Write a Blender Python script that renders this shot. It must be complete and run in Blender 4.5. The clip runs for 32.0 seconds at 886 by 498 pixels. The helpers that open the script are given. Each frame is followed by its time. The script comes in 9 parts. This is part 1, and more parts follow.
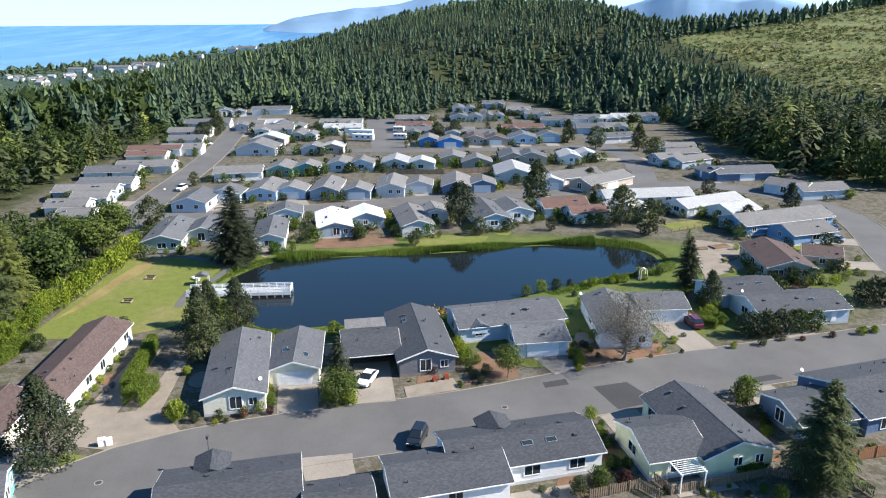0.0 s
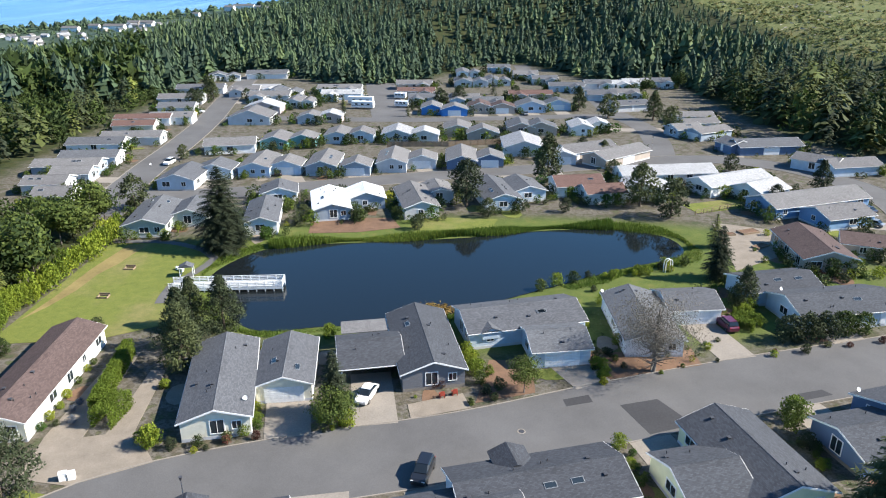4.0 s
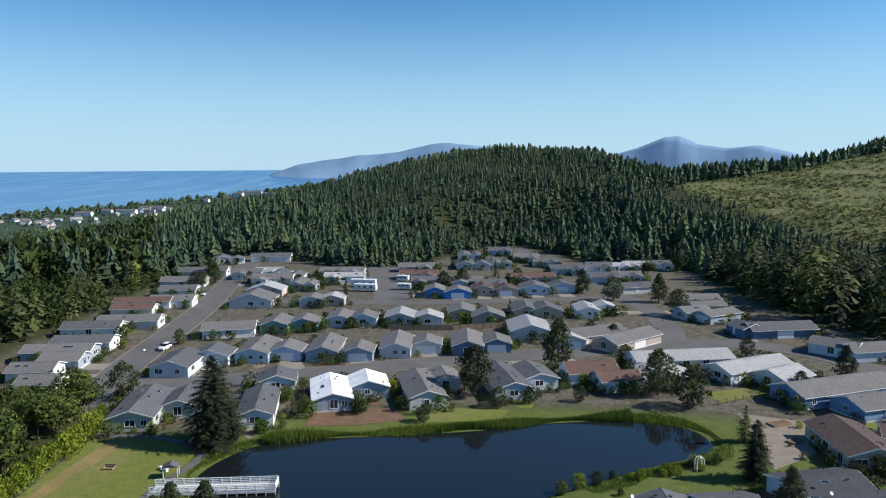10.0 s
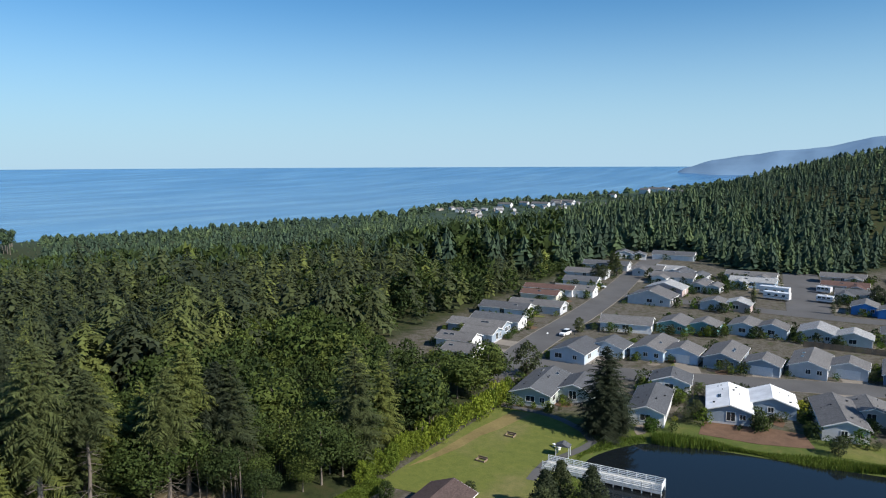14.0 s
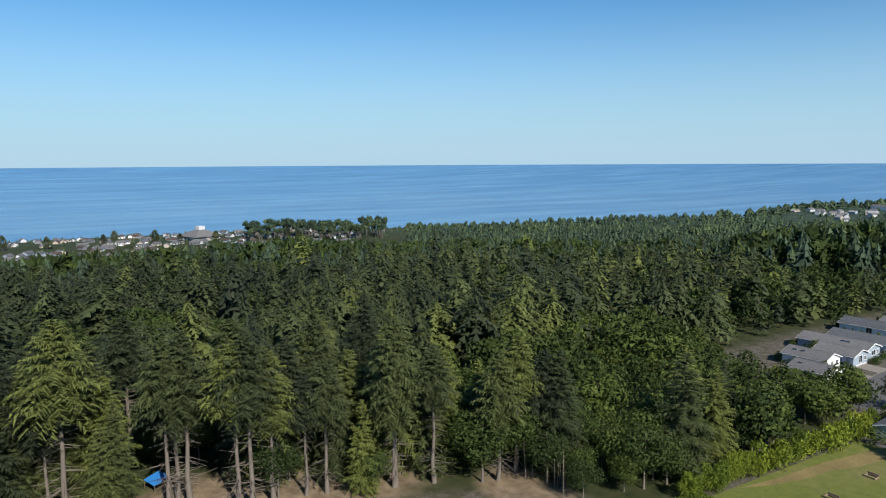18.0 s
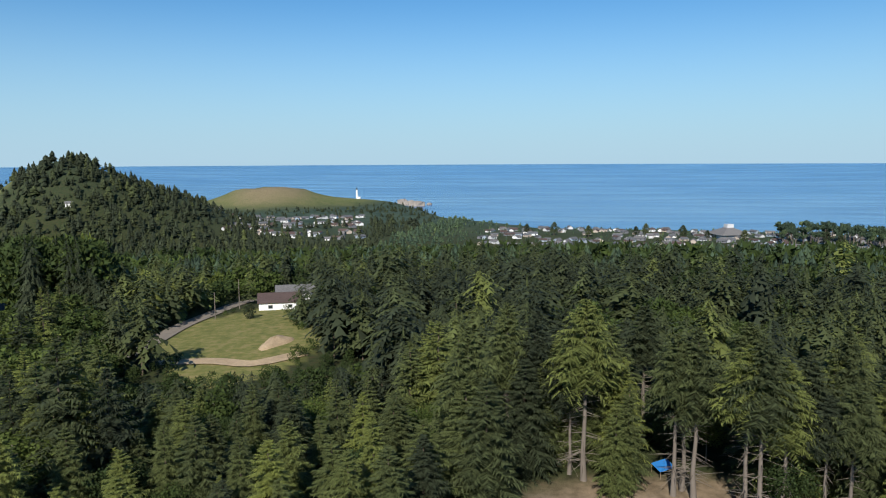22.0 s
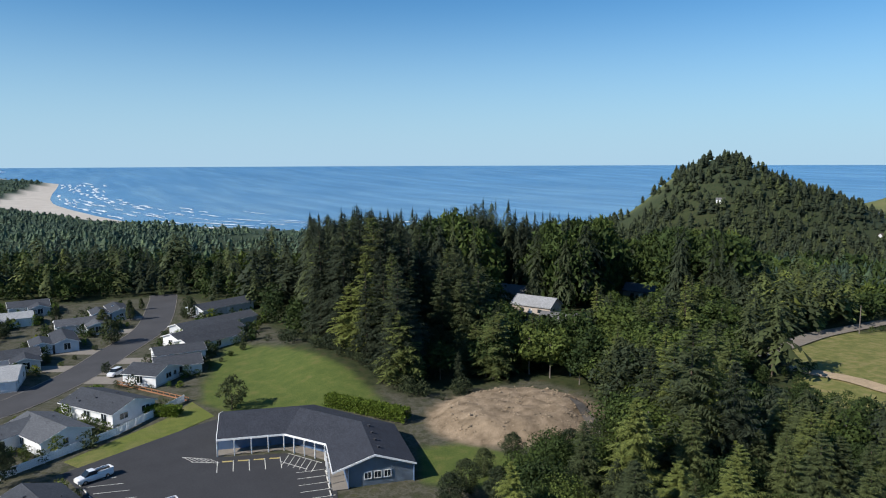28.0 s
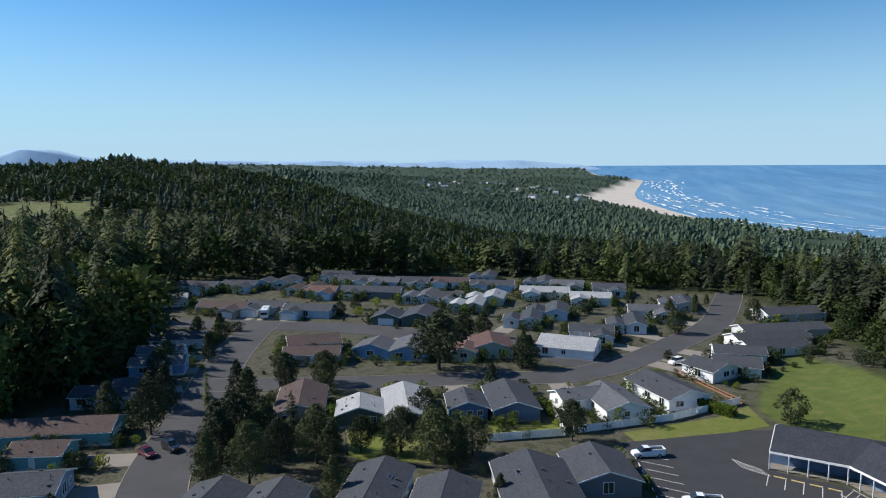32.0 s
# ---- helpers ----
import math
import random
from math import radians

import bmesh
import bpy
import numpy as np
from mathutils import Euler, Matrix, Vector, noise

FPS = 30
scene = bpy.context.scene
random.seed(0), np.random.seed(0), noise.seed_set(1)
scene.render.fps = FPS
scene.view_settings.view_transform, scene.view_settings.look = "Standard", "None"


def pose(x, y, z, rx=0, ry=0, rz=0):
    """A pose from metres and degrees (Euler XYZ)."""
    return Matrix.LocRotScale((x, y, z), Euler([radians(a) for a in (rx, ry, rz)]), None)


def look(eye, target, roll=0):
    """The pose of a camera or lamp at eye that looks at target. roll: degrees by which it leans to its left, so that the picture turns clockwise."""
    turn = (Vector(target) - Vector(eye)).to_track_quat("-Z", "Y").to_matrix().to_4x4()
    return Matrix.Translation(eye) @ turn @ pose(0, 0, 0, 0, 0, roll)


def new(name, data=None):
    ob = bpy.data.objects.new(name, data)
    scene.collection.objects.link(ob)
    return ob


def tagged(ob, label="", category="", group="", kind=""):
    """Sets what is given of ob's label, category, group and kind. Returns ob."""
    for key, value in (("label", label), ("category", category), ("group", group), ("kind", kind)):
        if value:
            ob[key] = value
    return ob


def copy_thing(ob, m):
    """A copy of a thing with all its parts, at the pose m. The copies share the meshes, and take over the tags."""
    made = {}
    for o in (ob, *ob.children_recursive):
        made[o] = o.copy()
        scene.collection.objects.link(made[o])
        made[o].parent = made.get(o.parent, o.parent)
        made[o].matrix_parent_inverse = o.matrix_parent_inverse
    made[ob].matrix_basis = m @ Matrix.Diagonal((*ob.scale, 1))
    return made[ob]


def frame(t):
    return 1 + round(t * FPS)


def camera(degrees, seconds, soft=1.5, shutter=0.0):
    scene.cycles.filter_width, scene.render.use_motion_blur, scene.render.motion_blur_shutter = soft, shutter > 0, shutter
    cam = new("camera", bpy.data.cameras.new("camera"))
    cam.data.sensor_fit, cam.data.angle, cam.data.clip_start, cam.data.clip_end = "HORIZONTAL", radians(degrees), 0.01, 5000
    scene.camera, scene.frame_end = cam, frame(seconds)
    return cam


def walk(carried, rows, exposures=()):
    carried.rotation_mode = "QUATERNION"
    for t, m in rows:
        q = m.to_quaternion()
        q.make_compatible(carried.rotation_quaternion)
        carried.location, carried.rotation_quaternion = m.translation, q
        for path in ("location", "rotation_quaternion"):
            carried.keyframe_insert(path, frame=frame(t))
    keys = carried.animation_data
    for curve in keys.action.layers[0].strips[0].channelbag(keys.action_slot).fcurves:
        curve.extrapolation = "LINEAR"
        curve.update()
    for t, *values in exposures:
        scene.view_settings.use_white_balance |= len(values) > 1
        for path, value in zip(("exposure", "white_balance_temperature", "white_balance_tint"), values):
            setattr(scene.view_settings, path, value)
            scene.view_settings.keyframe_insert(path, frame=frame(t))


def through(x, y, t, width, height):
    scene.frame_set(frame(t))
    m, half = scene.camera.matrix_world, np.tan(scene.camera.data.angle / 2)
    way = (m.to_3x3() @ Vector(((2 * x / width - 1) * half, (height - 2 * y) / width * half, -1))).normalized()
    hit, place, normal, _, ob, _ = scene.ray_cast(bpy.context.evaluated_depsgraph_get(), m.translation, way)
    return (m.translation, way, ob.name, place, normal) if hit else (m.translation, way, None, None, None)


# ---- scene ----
cam = camera(63.87, 32.0, 1.1)
walk(cam, [
    (0.0, pose(2.96, -19.61, 49.02, 72.04, 0.32, 0.59)),
    (0.5, pose(2.75, -17.87, 49.10, 70.95, 0.28, 0.62)),
    (1.0, pose(2.67, -16.05, 49.28, 69.80, 0.27, 0.69)),
    (1.5, pose(2.55, -14.39, 49.39, 69.17, 0.27, 0.73)),
    (2.0, pose(2.41, -12.74, 49.49, 69.11, 0.27, 0.74)),
    (2.5, pose(2.30, -11.14, 49.63, 69.10, 0.25, 0.76)),
    (3.0, pose(2.17, -9.55, 49.75, 69.10, 0.24, 0.76)),
    (3.5, pose(2.07, -8.06, 49.86, 69.08, 0.25, 0.75)),
    (5.5, pose(1.35, -2.28, 49.94, 68.38, 0.23, 0.64)),
    (6.0, pose(1.25, -1.00, 49.98, 69.56, 0.24, 0.64)),
    (6.5, pose(1.01, -0.11, 49.99, 70.89, 0.24, 0.57)),
    (7.0, pose(0.34, 0.08, 50.00, 72.86, 0.24, 0.59)),
    (7.5, pose(-0.02, 0.04, 49.99, 75.32, 0.31, 0.48)),
    (8.0, pose(-0.09, 0.02, 49.98, 77.74, 0.36, 0.42)),
    (8.5, pose(-0.10, -0.04, 50.01, 79.90, 0.39, 0.41)),
    (9.0, pose(-0.06, -0.03, 50.01, 81.90, 0.36, 0.47)),
    (9.5, pose(0.00, 0.00, 50.00, 83.21, 0.30, 0.56)),
    (10.0, pose(0.00, 0.00, 50.00, 83.25, 0.31, 0.58)),
    (10.5, pose(0.00, 0.00, 50.00, 83.22, 0.33, 2.57)),
    (11.0, pose(0.00, 0.00, 50.00, 83.22, 0.33, 9.42)),
    (11.5, pose(0.00, 0.00, 50.00, 83.22, 0.32, 16.08)),
    (12.0, pose(0.00, 0.00, 50.00, 83.19, 0.31, 19.40)),
    (12.5, pose(0.00, 0.00, 50.00, 83.17, 0.30, 22.66)),
    (13.0, pose(0.00, 0.00, 50.00, 83.14, 0.27, 25.91)),
    (13.5, pose(0.00, 0.00, 50.00, 83.11, 0.24, 29.17)),
    (14.0, pose(0.00, 0.00, 50.00, 83.10, 0.23, 32.40)),
    (14.5, pose(0.00, 0.00, 50.00, 83.07, 0.24, 35.61)),
    (16.5, pose(0.00, 0.00, 50.00, 82.98, 0.25, 48.79)),
    (17.0, pose(0.00, 0.00, 50.00, 82.95, 0.25, 52.25)),
    (17.5, pose(0.00, 0.00, 50.00, 82.93, 0.29, 55.69)),
    (18.0, pose(0.00, 0.00, 50.00, 82.93, 0.32, 59.06)),
    (18.5, pose(0.00, 0.00, 50.00, 82.94, 0.35, 62.47)),
    (19.0, pose(0.00, 0.00, 50.00, 82.94, 0.37, 67.24)),
    (19.5, pose(0.00, 0.00, 50.00, 82.95, 0.38, 73.34)),
    (20.0, pose(0.00, 0.00, 50.00, 82.95, 0.35, 79.44)),
    (20.5, pose(0.00, 0.00, 50.00, 82.94, 0.29, 85.55)),
    (21.0, pose(0.00, 0.00, 50.00, 82.94, 0.28, 91.65)),
    (21.5, pose(0.00, 0.00, 50.00, 82.92, 0.28, 97.54)),
    (22.0, pose(0.00, 0.00, 50.00, 82.89, 0.27, 99.98)),
    (22.5, pose(0.00, 0.00, 50.00, 82.89, 0.26, 100.06)),
    (23.0, pose(0.00, 0.00, 50.00, 82.86, 0.26, 101.03)),
    (23.5, pose(0.00, 0.00, 50.00, 82.84, 0.25, 103.30)),
    (24.0, pose(0.00, 0.00, 50.00, 82.84, 0.25, 105.80)),
    (24.5, pose(0.00, 0.00, 50.00, 82.84, 0.25, 108.41)),
    (26.5, pose(0.00, 0.00, 50.00, 83.00, 0.21, 129.17)),
    (27.0, pose(0.00, 0.00, 50.00, 83.01, 0.20, 135.80)),
    (27.5, pose(0.00, 0.00, 50.00, 83.02, 0.20, 142.37)),
    (28.0, pose(0.00, 0.00, 50.00, 82.99, 0.21, 149.00)),
    (28.5, pose(0.00, 0.00, 50.00, 83.00, 0.21, 155.15)),
    (29.0, pose(0.00, 0.00, 50.00, 83.02, 0.22, 161.73)),
    (29.5, pose(0.00, 0.00, 50.00, 83.02, 0.23, 168.07)),
    (30.0, pose(0.00, 0.00, 50.00, 83.00, 0.24, 173.39)),
    (30.5, pose(0.00, 0.00, 50.00, 82.98, 0.26, 178.94)),
    (31.0, pose(0.00, 0.00, 50.00, 83.02, 0.28, 184.54)),
    (31.5, pose(0.00, 0.00, 50.00, 83.04, 0.30, 190.14)),
    (32.0, pose(0.00, 0.00, 50.00, 83.04, 0.31, 192.97)),
], exposures=[(0.0, 1.24, 6500, 10), (3.5, 1.28, 6500, 10), (6.5, 1.27, 6550, 10), (8.0, 0.88, 6650, 10), (9.5, 0.48, 6400, 10), (13.0, 0.33, 6400, 10), (19.0, 0.25, 6450, 10), (24.5, 0.22, 6400, 10), (28.0, 0.25, 6250, 10), (32.0, 0.34, 6250, 10)])

# ---- light ----
SUN_AZ, SUN_EL = 2.0, 37.0          # degrees south of east, degrees above the horizon
world = bpy.data.worlds.new("sky")
scene.world = world
world.use_nodes = True
wn = world.node_tree
sky = wn.nodes.new("ShaderNodeTexSky")
sky.sky_type, sky.sun_disc = "NISHITA", False
sky.sun_elevation, sky.sun_rotation = radians(SUN_EL), radians(90.0 + SUN_AZ)
sky.altitude, sky.air_density, sky.dust_density, sky.ozone_density = 0.0, 1.0, 0.05, 4.0
wn.nodes["Background"].inputs["Strength"].default_value = 0.077
tone = wn.nodes.new("ShaderNodeMix")
tone.data_type, tone.blend_type = "RGBA", "MULTIPLY"
tone.inputs[0].default_value = 1.0
tone.inputs[7].default_value = (0.57, 1.0, 1.22, 1)
wn.links.new(sky.outputs["Color"], tone.inputs[6])
# marine haze pales the sky evenly toward the horizon
geo_n = wn.nodes.new("ShaderNodeTexCoord")
sep = wn.nodes.new("ShaderNodeSeparateXYZ")
wn.links.new(geo_n.outputs["Generated"], sep.inputs[0])
hz = wn.nodes.new("ShaderNodeMapRange")
hz.interpolation_type = "SMOOTHSTEP"
hz.inputs["From Min"].default_value, hz.inputs["From Max"].default_value = -0.02, 0.24
hz.inputs["To Min"].default_value, hz.inputs["To Max"].default_value = 0.92, 0.0
wn.links.new(sep.outputs[2], hz.inputs["Value"])
veil = wn.nodes.new("ShaderNodeMix")
veil.data_type = "RGBA"
veil.inputs[7].default_value = (4.9, 6.95, 8.6, 1)
wn.links.new(hz.outputs[0], veil.inputs[0])
wn.links.new(tone.outputs[2], veil.inputs[6])
wn.links.new(veil.outputs[2], wn.nodes["Background"].inputs["Color"])

sun_data = bpy.data.lights.new("sun", "SUN")
sun_data.energy, sun_data.angle, sun_data.color = 5.3, radians(0.53), (1.0, 0.935, 0.83)
sun_ob = new("sun", sun_data)
_s = Vector((math.cos(radians(SUN_EL)) * math.cos(radians(-SUN_AZ)), math.cos(radians(SUN_EL)) * math.sin(radians(-SUN_AZ)), math.sin(radians(SUN_EL))))
sun_ob.matrix_world = look(_s * 300, (0, 0, 0))

# ---- materials ----
def mat(name, rough=0.8, metal=0.0, spec=0.3):
    m = bpy.data.materials.new(name)
    m.use_nodes = True
    b = m.node_tree.nodes["Principled BSDF"]
    b.inputs["Roughness"].default_value = rough
    b.inputs["Metallic"].default_value = metal
    b.inputs["Specular IOR Level"].default_value = spec
    return m, m.node_tree, b


def node(nt, kind, **k):
    n = nt.nodes.new(kind)
    for key, value in k.items():
        n.inputs[key].default_value = value
    return n


def coords(nt, space="Object"):
    return nt.nodes.new("ShaderNodeTexCoord").outputs[space]


def ramp(nt, fac, stops):
    r = nt.nodes.new("ShaderNodeValToRGB")
    while len(r.color_ramp.elements) < len(stops):
        r.color_ramp.elements.new(0.5)
    for e, (p, c) in zip(r.color_ramp.elements, stops):
        e.position, e.color = p, (*c, 1)
    nt.links.new(fac, r.inputs["Fac"])
    return r.outputs["Color"]


def mixed(nt, fac, a, b, blend="MIX"):
    n = nt.nodes.new("ShaderNodeMix")
    n.data_type, n.blend_type = "RGBA", blend
    for sock, v in ((n.inputs[0], fac), (n.inputs[6], a), (n.inputs[7], b)):
        if isinstance(v, (int, float)):
            sock.default_value = v
        elif isinstance(v, tuple):
            sock.default_value = (*v, 1)
        else:
            nt.links.new(v, sock)
    return n.outputs[2]


def noise_tex(nt, scale, detail=4.0, vec=None, rough=0.6):
    n = node(nt, "ShaderNodeTexNoise", Scale=scale, Detail=detail, Roughness=rough)
    nt.links.new(vec if vec is not None else coords(nt), n.inputs["Vector"])
    return n.outputs["Fac"]


def bump(nt, b, height, strength=0.3, distance=0.05):
    n = node(nt, "ShaderNodeBump", Strength=strength, Distance=distance)
    nt.links.new(height, n.inputs["Height"])
    nt.links.new(n.outputs["Normal"], b.inputs["Normal"])


def scaled(c, k):
    return tuple(min(1, v * k) for v in c)


def rough_mat(name, c, rough=0.85, big=0.3, fine=8.0, vary=0.35, relief=0.3, dist=0.03, spec=0.25, space="Object"):
    """A mottled surface with broad stains and fine grain."""
    m, nt, b = mat(name, rough, 0, spec)
    v = coords(nt, space)
    a = noise_tex(nt, big, 5, v)
    f = noise_tex(nt, fine, 3, v)
    col = ramp(nt, a, [(0.3, scaled(c, 1 - vary)), (0.7, scaled(c, 1 + vary))])
    col = mixed(nt, 0.35, col, ramp(nt, f, [(0.3, scaled(c, 0.6)), (0.7, scaled(c, 1.35))]))
    nt.links.new(col, b.inputs["Base Color"])
    bump(nt, b, f, relief, dist)
    return m


def stripes(nt, axis, spacing, vec):
    """A saw wave 0..1 along one axis, one period every spacing metres."""
    s = nt.nodes.new("ShaderNodeSeparateXYZ")
    nt.links.new(vec, s.inputs[0])
    d = nt.nodes.new("ShaderNodeMath")
    d.operation = "DIVIDE"
    nt.links.new(s.outputs[axis], d.inputs[0])
    d.inputs[1].default_value = spacing
    f = nt.nodes.new("ShaderNodeMath")
    f.operation = "FRACT"
    nt.links.new(d.outputs[0], f.inputs[0])
    return f.outputs[0]


def roof_mat(name, c, metal=False):
    m, nt, b = mat(name, 0.45 if metal else 0.9, 0.0, 0.5 if metal else 0.2)
    v = coords(nt)
    blotch = noise_tex(nt, 0.35, 5, v)
    brick = nt.nodes.new("ShaderNodeTexBrick")
    brick.offset = 0.5
    brick.inputs["Scale"].default_value = 1.0
    brick.inputs["Brick Width"].default_value = 0.32
    brick.inputs["Row Height"].default_value = 0.15
    brick.inputs["Mortar Size"].default_value = 0.012
    brick.inputs["Color1"].default_value = (*scaled(c, 0.6), 1)
    brick.inputs["Color2"].default_value = (*scaled(c, 1.45), 1)
    brick.inputs["Mortar"].default_value = (*scaled(c, 0.5), 1)
    sw = nt.nodes.new("ShaderNodeMapping")
    sw.inputs["Rotation"].default_value = (0, 0, radians(90))
    nt.links.new(v, sw.inputs["Vector"])
    nt.links.new(sw.outputs[0], brick.inputs["Vector"])
    base = ramp(nt, blotch, [(0.3, scaled(c, 0.82)), (0.7, scaled(c, 1.2))])
    oi = nt.nodes.new("ShaderNodeObjectInfo")
    base = mixed(nt, 0.0 if metal else 0.55, base, brick.outputs["Color"])
    tone = ramp(nt, oi.outputs["Random"], [(0.0, (0.8, 0.8, 0.82)), (1.0, (1.0, 1.0, 1.0))])
    base = mixed(nt, 1.0, base, tone, "MULTIPLY")
    nt.links.new(base, b.inputs["Base Color"])
    if metal:
        bump(nt, b, stripes(nt, 1, 0.4, v), 0.5, 0.03)
    else:
        bump(nt, b, noise_tex(nt, 14, 3, v), 0.5, 0.02)
    return m


def wall_mat(name, c):
    m, nt, b = mat(name, 0.7, 0, 0.3)
    v = coords(nt)
    lap = stripes(nt, 2, 0.2, v)
    dirt = noise_tex(nt, 0.7, 4, v)
    col = ramp(nt, dirt, [(0.25, scaled(c, 0.86)), (0.7, scaled(c, 1.05))])
    nt.links.new(col, b.inputs["Base Color"])
    bump(nt, b, lap, 0.6, 0.03)
    return m


def plain_mat(name, c, rough=0.5, metal=0.0, spec=0.4, vary=0.08):
    m, nt, b = mat(name, rough, metal, spec)
    n = noise_tex(nt, 3.0, 4)
    nt.links.new(ramp(nt, n, [(0.3, scaled(c, 1 - vary)), (0.7, scaled(c, 1 + vary))]), b.inputs["Base Color"])
    return m


ROOF = {k: roof_mat("roof_" + k, c, k == "metal") for k, c in dict(
    slate=(0.105, 0.11, 0.12), grey=(0.155, 0.152, 0.152), black=(0.044, 0.048, 0.06), charcoal=(0.06, 0.065, 0.075), pale=(0.33, 0.335, 0.34),
    brown=(0.092, 0.066, 0.061), redbrown=(0.13, 0.08, 0.068), metal=(0.8, 0.8, 0.8)).items()}
WALL = {k: wall_mat("siding_" + k, c) for k, c in dict(
    white=(0.8, 0.8, 0.8), cream=(0.75, 0.72, 0.6), sage=(0.42, 0.47, 0.43), bluegrey=(0.3, 0.36, 0.43), palegrey=(0.55, 0.56, 0.58),
    paleblue=(0.5, 0.58, 0.66), tan=(0.42, 0.36, 0.31), darkgrey=(0.17, 0.175, 0.19), lightblue=(0.42, 0.55, 0.7), navy=(0.11, 0.17, 0.28),
    blue=(0.2, 0.33, 0.52), vivid=(0.06, 0.24, 0.6), yellow=(0.76, 0.76, 0.5), teal=(0.16, 0.36, 0.38), pink=(0.5, 0.4, 0.38), darkgreen=(0.08, 0.12, 0.11)).items()}
TRIM = plain_mat("white_trim", (0.78, 0.78, 0.77), 0.5)
DARKTRIM = plain_mat("dark_trim", (0.05, 0.05, 0.055), 0.5)
DOORM = plain_mat("painted_door", (0.74, 0.75, 0.76), 0.45)
CONCRETE = rough_mat("concrete", (0.22, 0.196, 0.168), 0.9, 0.25, 5.0, 0.16, 0.2, 0.02, space="Object")
ASPHALT = rough_mat("asphalt", (0.1, 0.098, 0.098), 0.92, 0.09, 9.0, 0.25, 0.15, 0.015)
DARKASPHALT = rough_mat("dark_asphalt", (0.062, 0.061, 0.064), 0.92, 0.09, 9.0, 0.3, 0.15, 0.015)
NEWASPHALT = rough_mat("fresh_asphalt", (0.042, 0.042, 0.045), 0.9, 0.2, 4.0, 0.15, 0.2, 0.02)
LINE = plain_mat("road_paint", (0.62, 0.6, 0.54), 0.7, vary=0.25)
YLINE = plain_mat("yellow_paint", (0.62, 0.48, 0.18), 0.7, vary=0.25)
def lawn_mat(name):
    """Mown grass: green blades, straw patches and worn brown spots."""
    m, nt, b = mat(name, 0.95, 0, 0.15)
    v = coords(nt)
    big, mid, fine = noise_tex(nt, 0.09, 5, v), noise_tex(nt, 0.6, 5, v, 0.7), noise_tex(nt, 7.0, 3, v)
    c = ramp(nt, mid, [(0.3, (0.082, 0.105, 0.02)), (0.55, (0.128, 0.146, 0.028)), (0.75, (0.178, 0.168, 0.042))])
    straw = ramp(nt, mid, [(0.3, (0.13, 0.125, 0.045)), (0.7, (0.23, 0.185, 0.085))])
    mask = ramp(nt, big, [(0.48, (0, 0, 0)), (0.66, (0.85, 0.85, 0.85))])
    c = mixed(nt, mask, c, straw)
    c = mixed(nt, 0.35, c, ramp(nt, fine, [(0.3, (0.05, 0.08, 0.018)), (0.7, (0.2, 0.21, 0.07))]))
    nt.links.new(c, b.inputs["Base Color"])
    bump(nt, b, fine, 0.8, 0.08)
    return m


GRASS = lawn_mat("lawn_grass")
DRYGRASS = rough_mat("dry_grass", (0.19, 0.15, 0.06), 0.95, 0.15, 2.5, 0.35, 0.6, 0.06)
MULCH = rough_mat("bark_mulch", (0.14, 0.085, 0.055), 0.95, 0.4, 6.0, 0.35, 0.7, 0.05)
GRAVEL = rough_mat("gravel", (0.2, 0.172, 0.14), 0.95, 0.4, 9.0, 0.25, 0.7, 0.04)
DIRT = rough_mat("bare_dirt", (0.4, 0.3, 0.19), 0.95, 0.12, 1.6, 0.3, 1.0, 0.25)
SPOIL = rough_mat("spoil_clods", (0.26, 0.2, 0.135), 0.95, 0.4, 3.0, 0.3, 0.8, 0.05)
WOOD = rough_mat("weathered_wood", (0.22, 0.165, 0.115), 0.85, 0.8, 9.0, 0.3, 0.4, 0.02)
REDWOOD = rough_mat("stained_wood", (0.28, 0.14, 0.075), 0.8, 0.8, 9.0, 0.25, 0.4, 0.02)
WHITEWOOD = plain_mat("white_painted_wood", (0.78, 0.78, 0.77), 0.6)
BARK = rough_mat("bark", (0.11, 0.085, 0.065), 0.95, 0.6, 5.0, 0.4, 0.8, 0.05)
PALEBARK = rough_mat("pale_bark", (0.165, 0.142, 0.12), 0.95, 0.6, 5.0, 0.3, 0.8, 0.05)
CHROME = plain_mat("chrome", (0.6, 0.6, 0.62), 0.2, 1.0)
RUBBER = plain_mat("rubber", (0.02, 0.02, 0.02), 0.8)
CARGLASS = plain_mat("car_glass", (0.015, 0.02, 0.025), 0.06, 0, 0.6)
ROCK = rough_mat("rock", (0.26, 0.235, 0.21), 0.9, 0.02, 0.2, 0.35, 1.0, 1.5)

m, nt, b = mat("window_glass", 0.05, 0, 0.6)
b.inputs["Base Color"].default_value = (0.02, 0.028, 0.035, 1)
GLASS = m


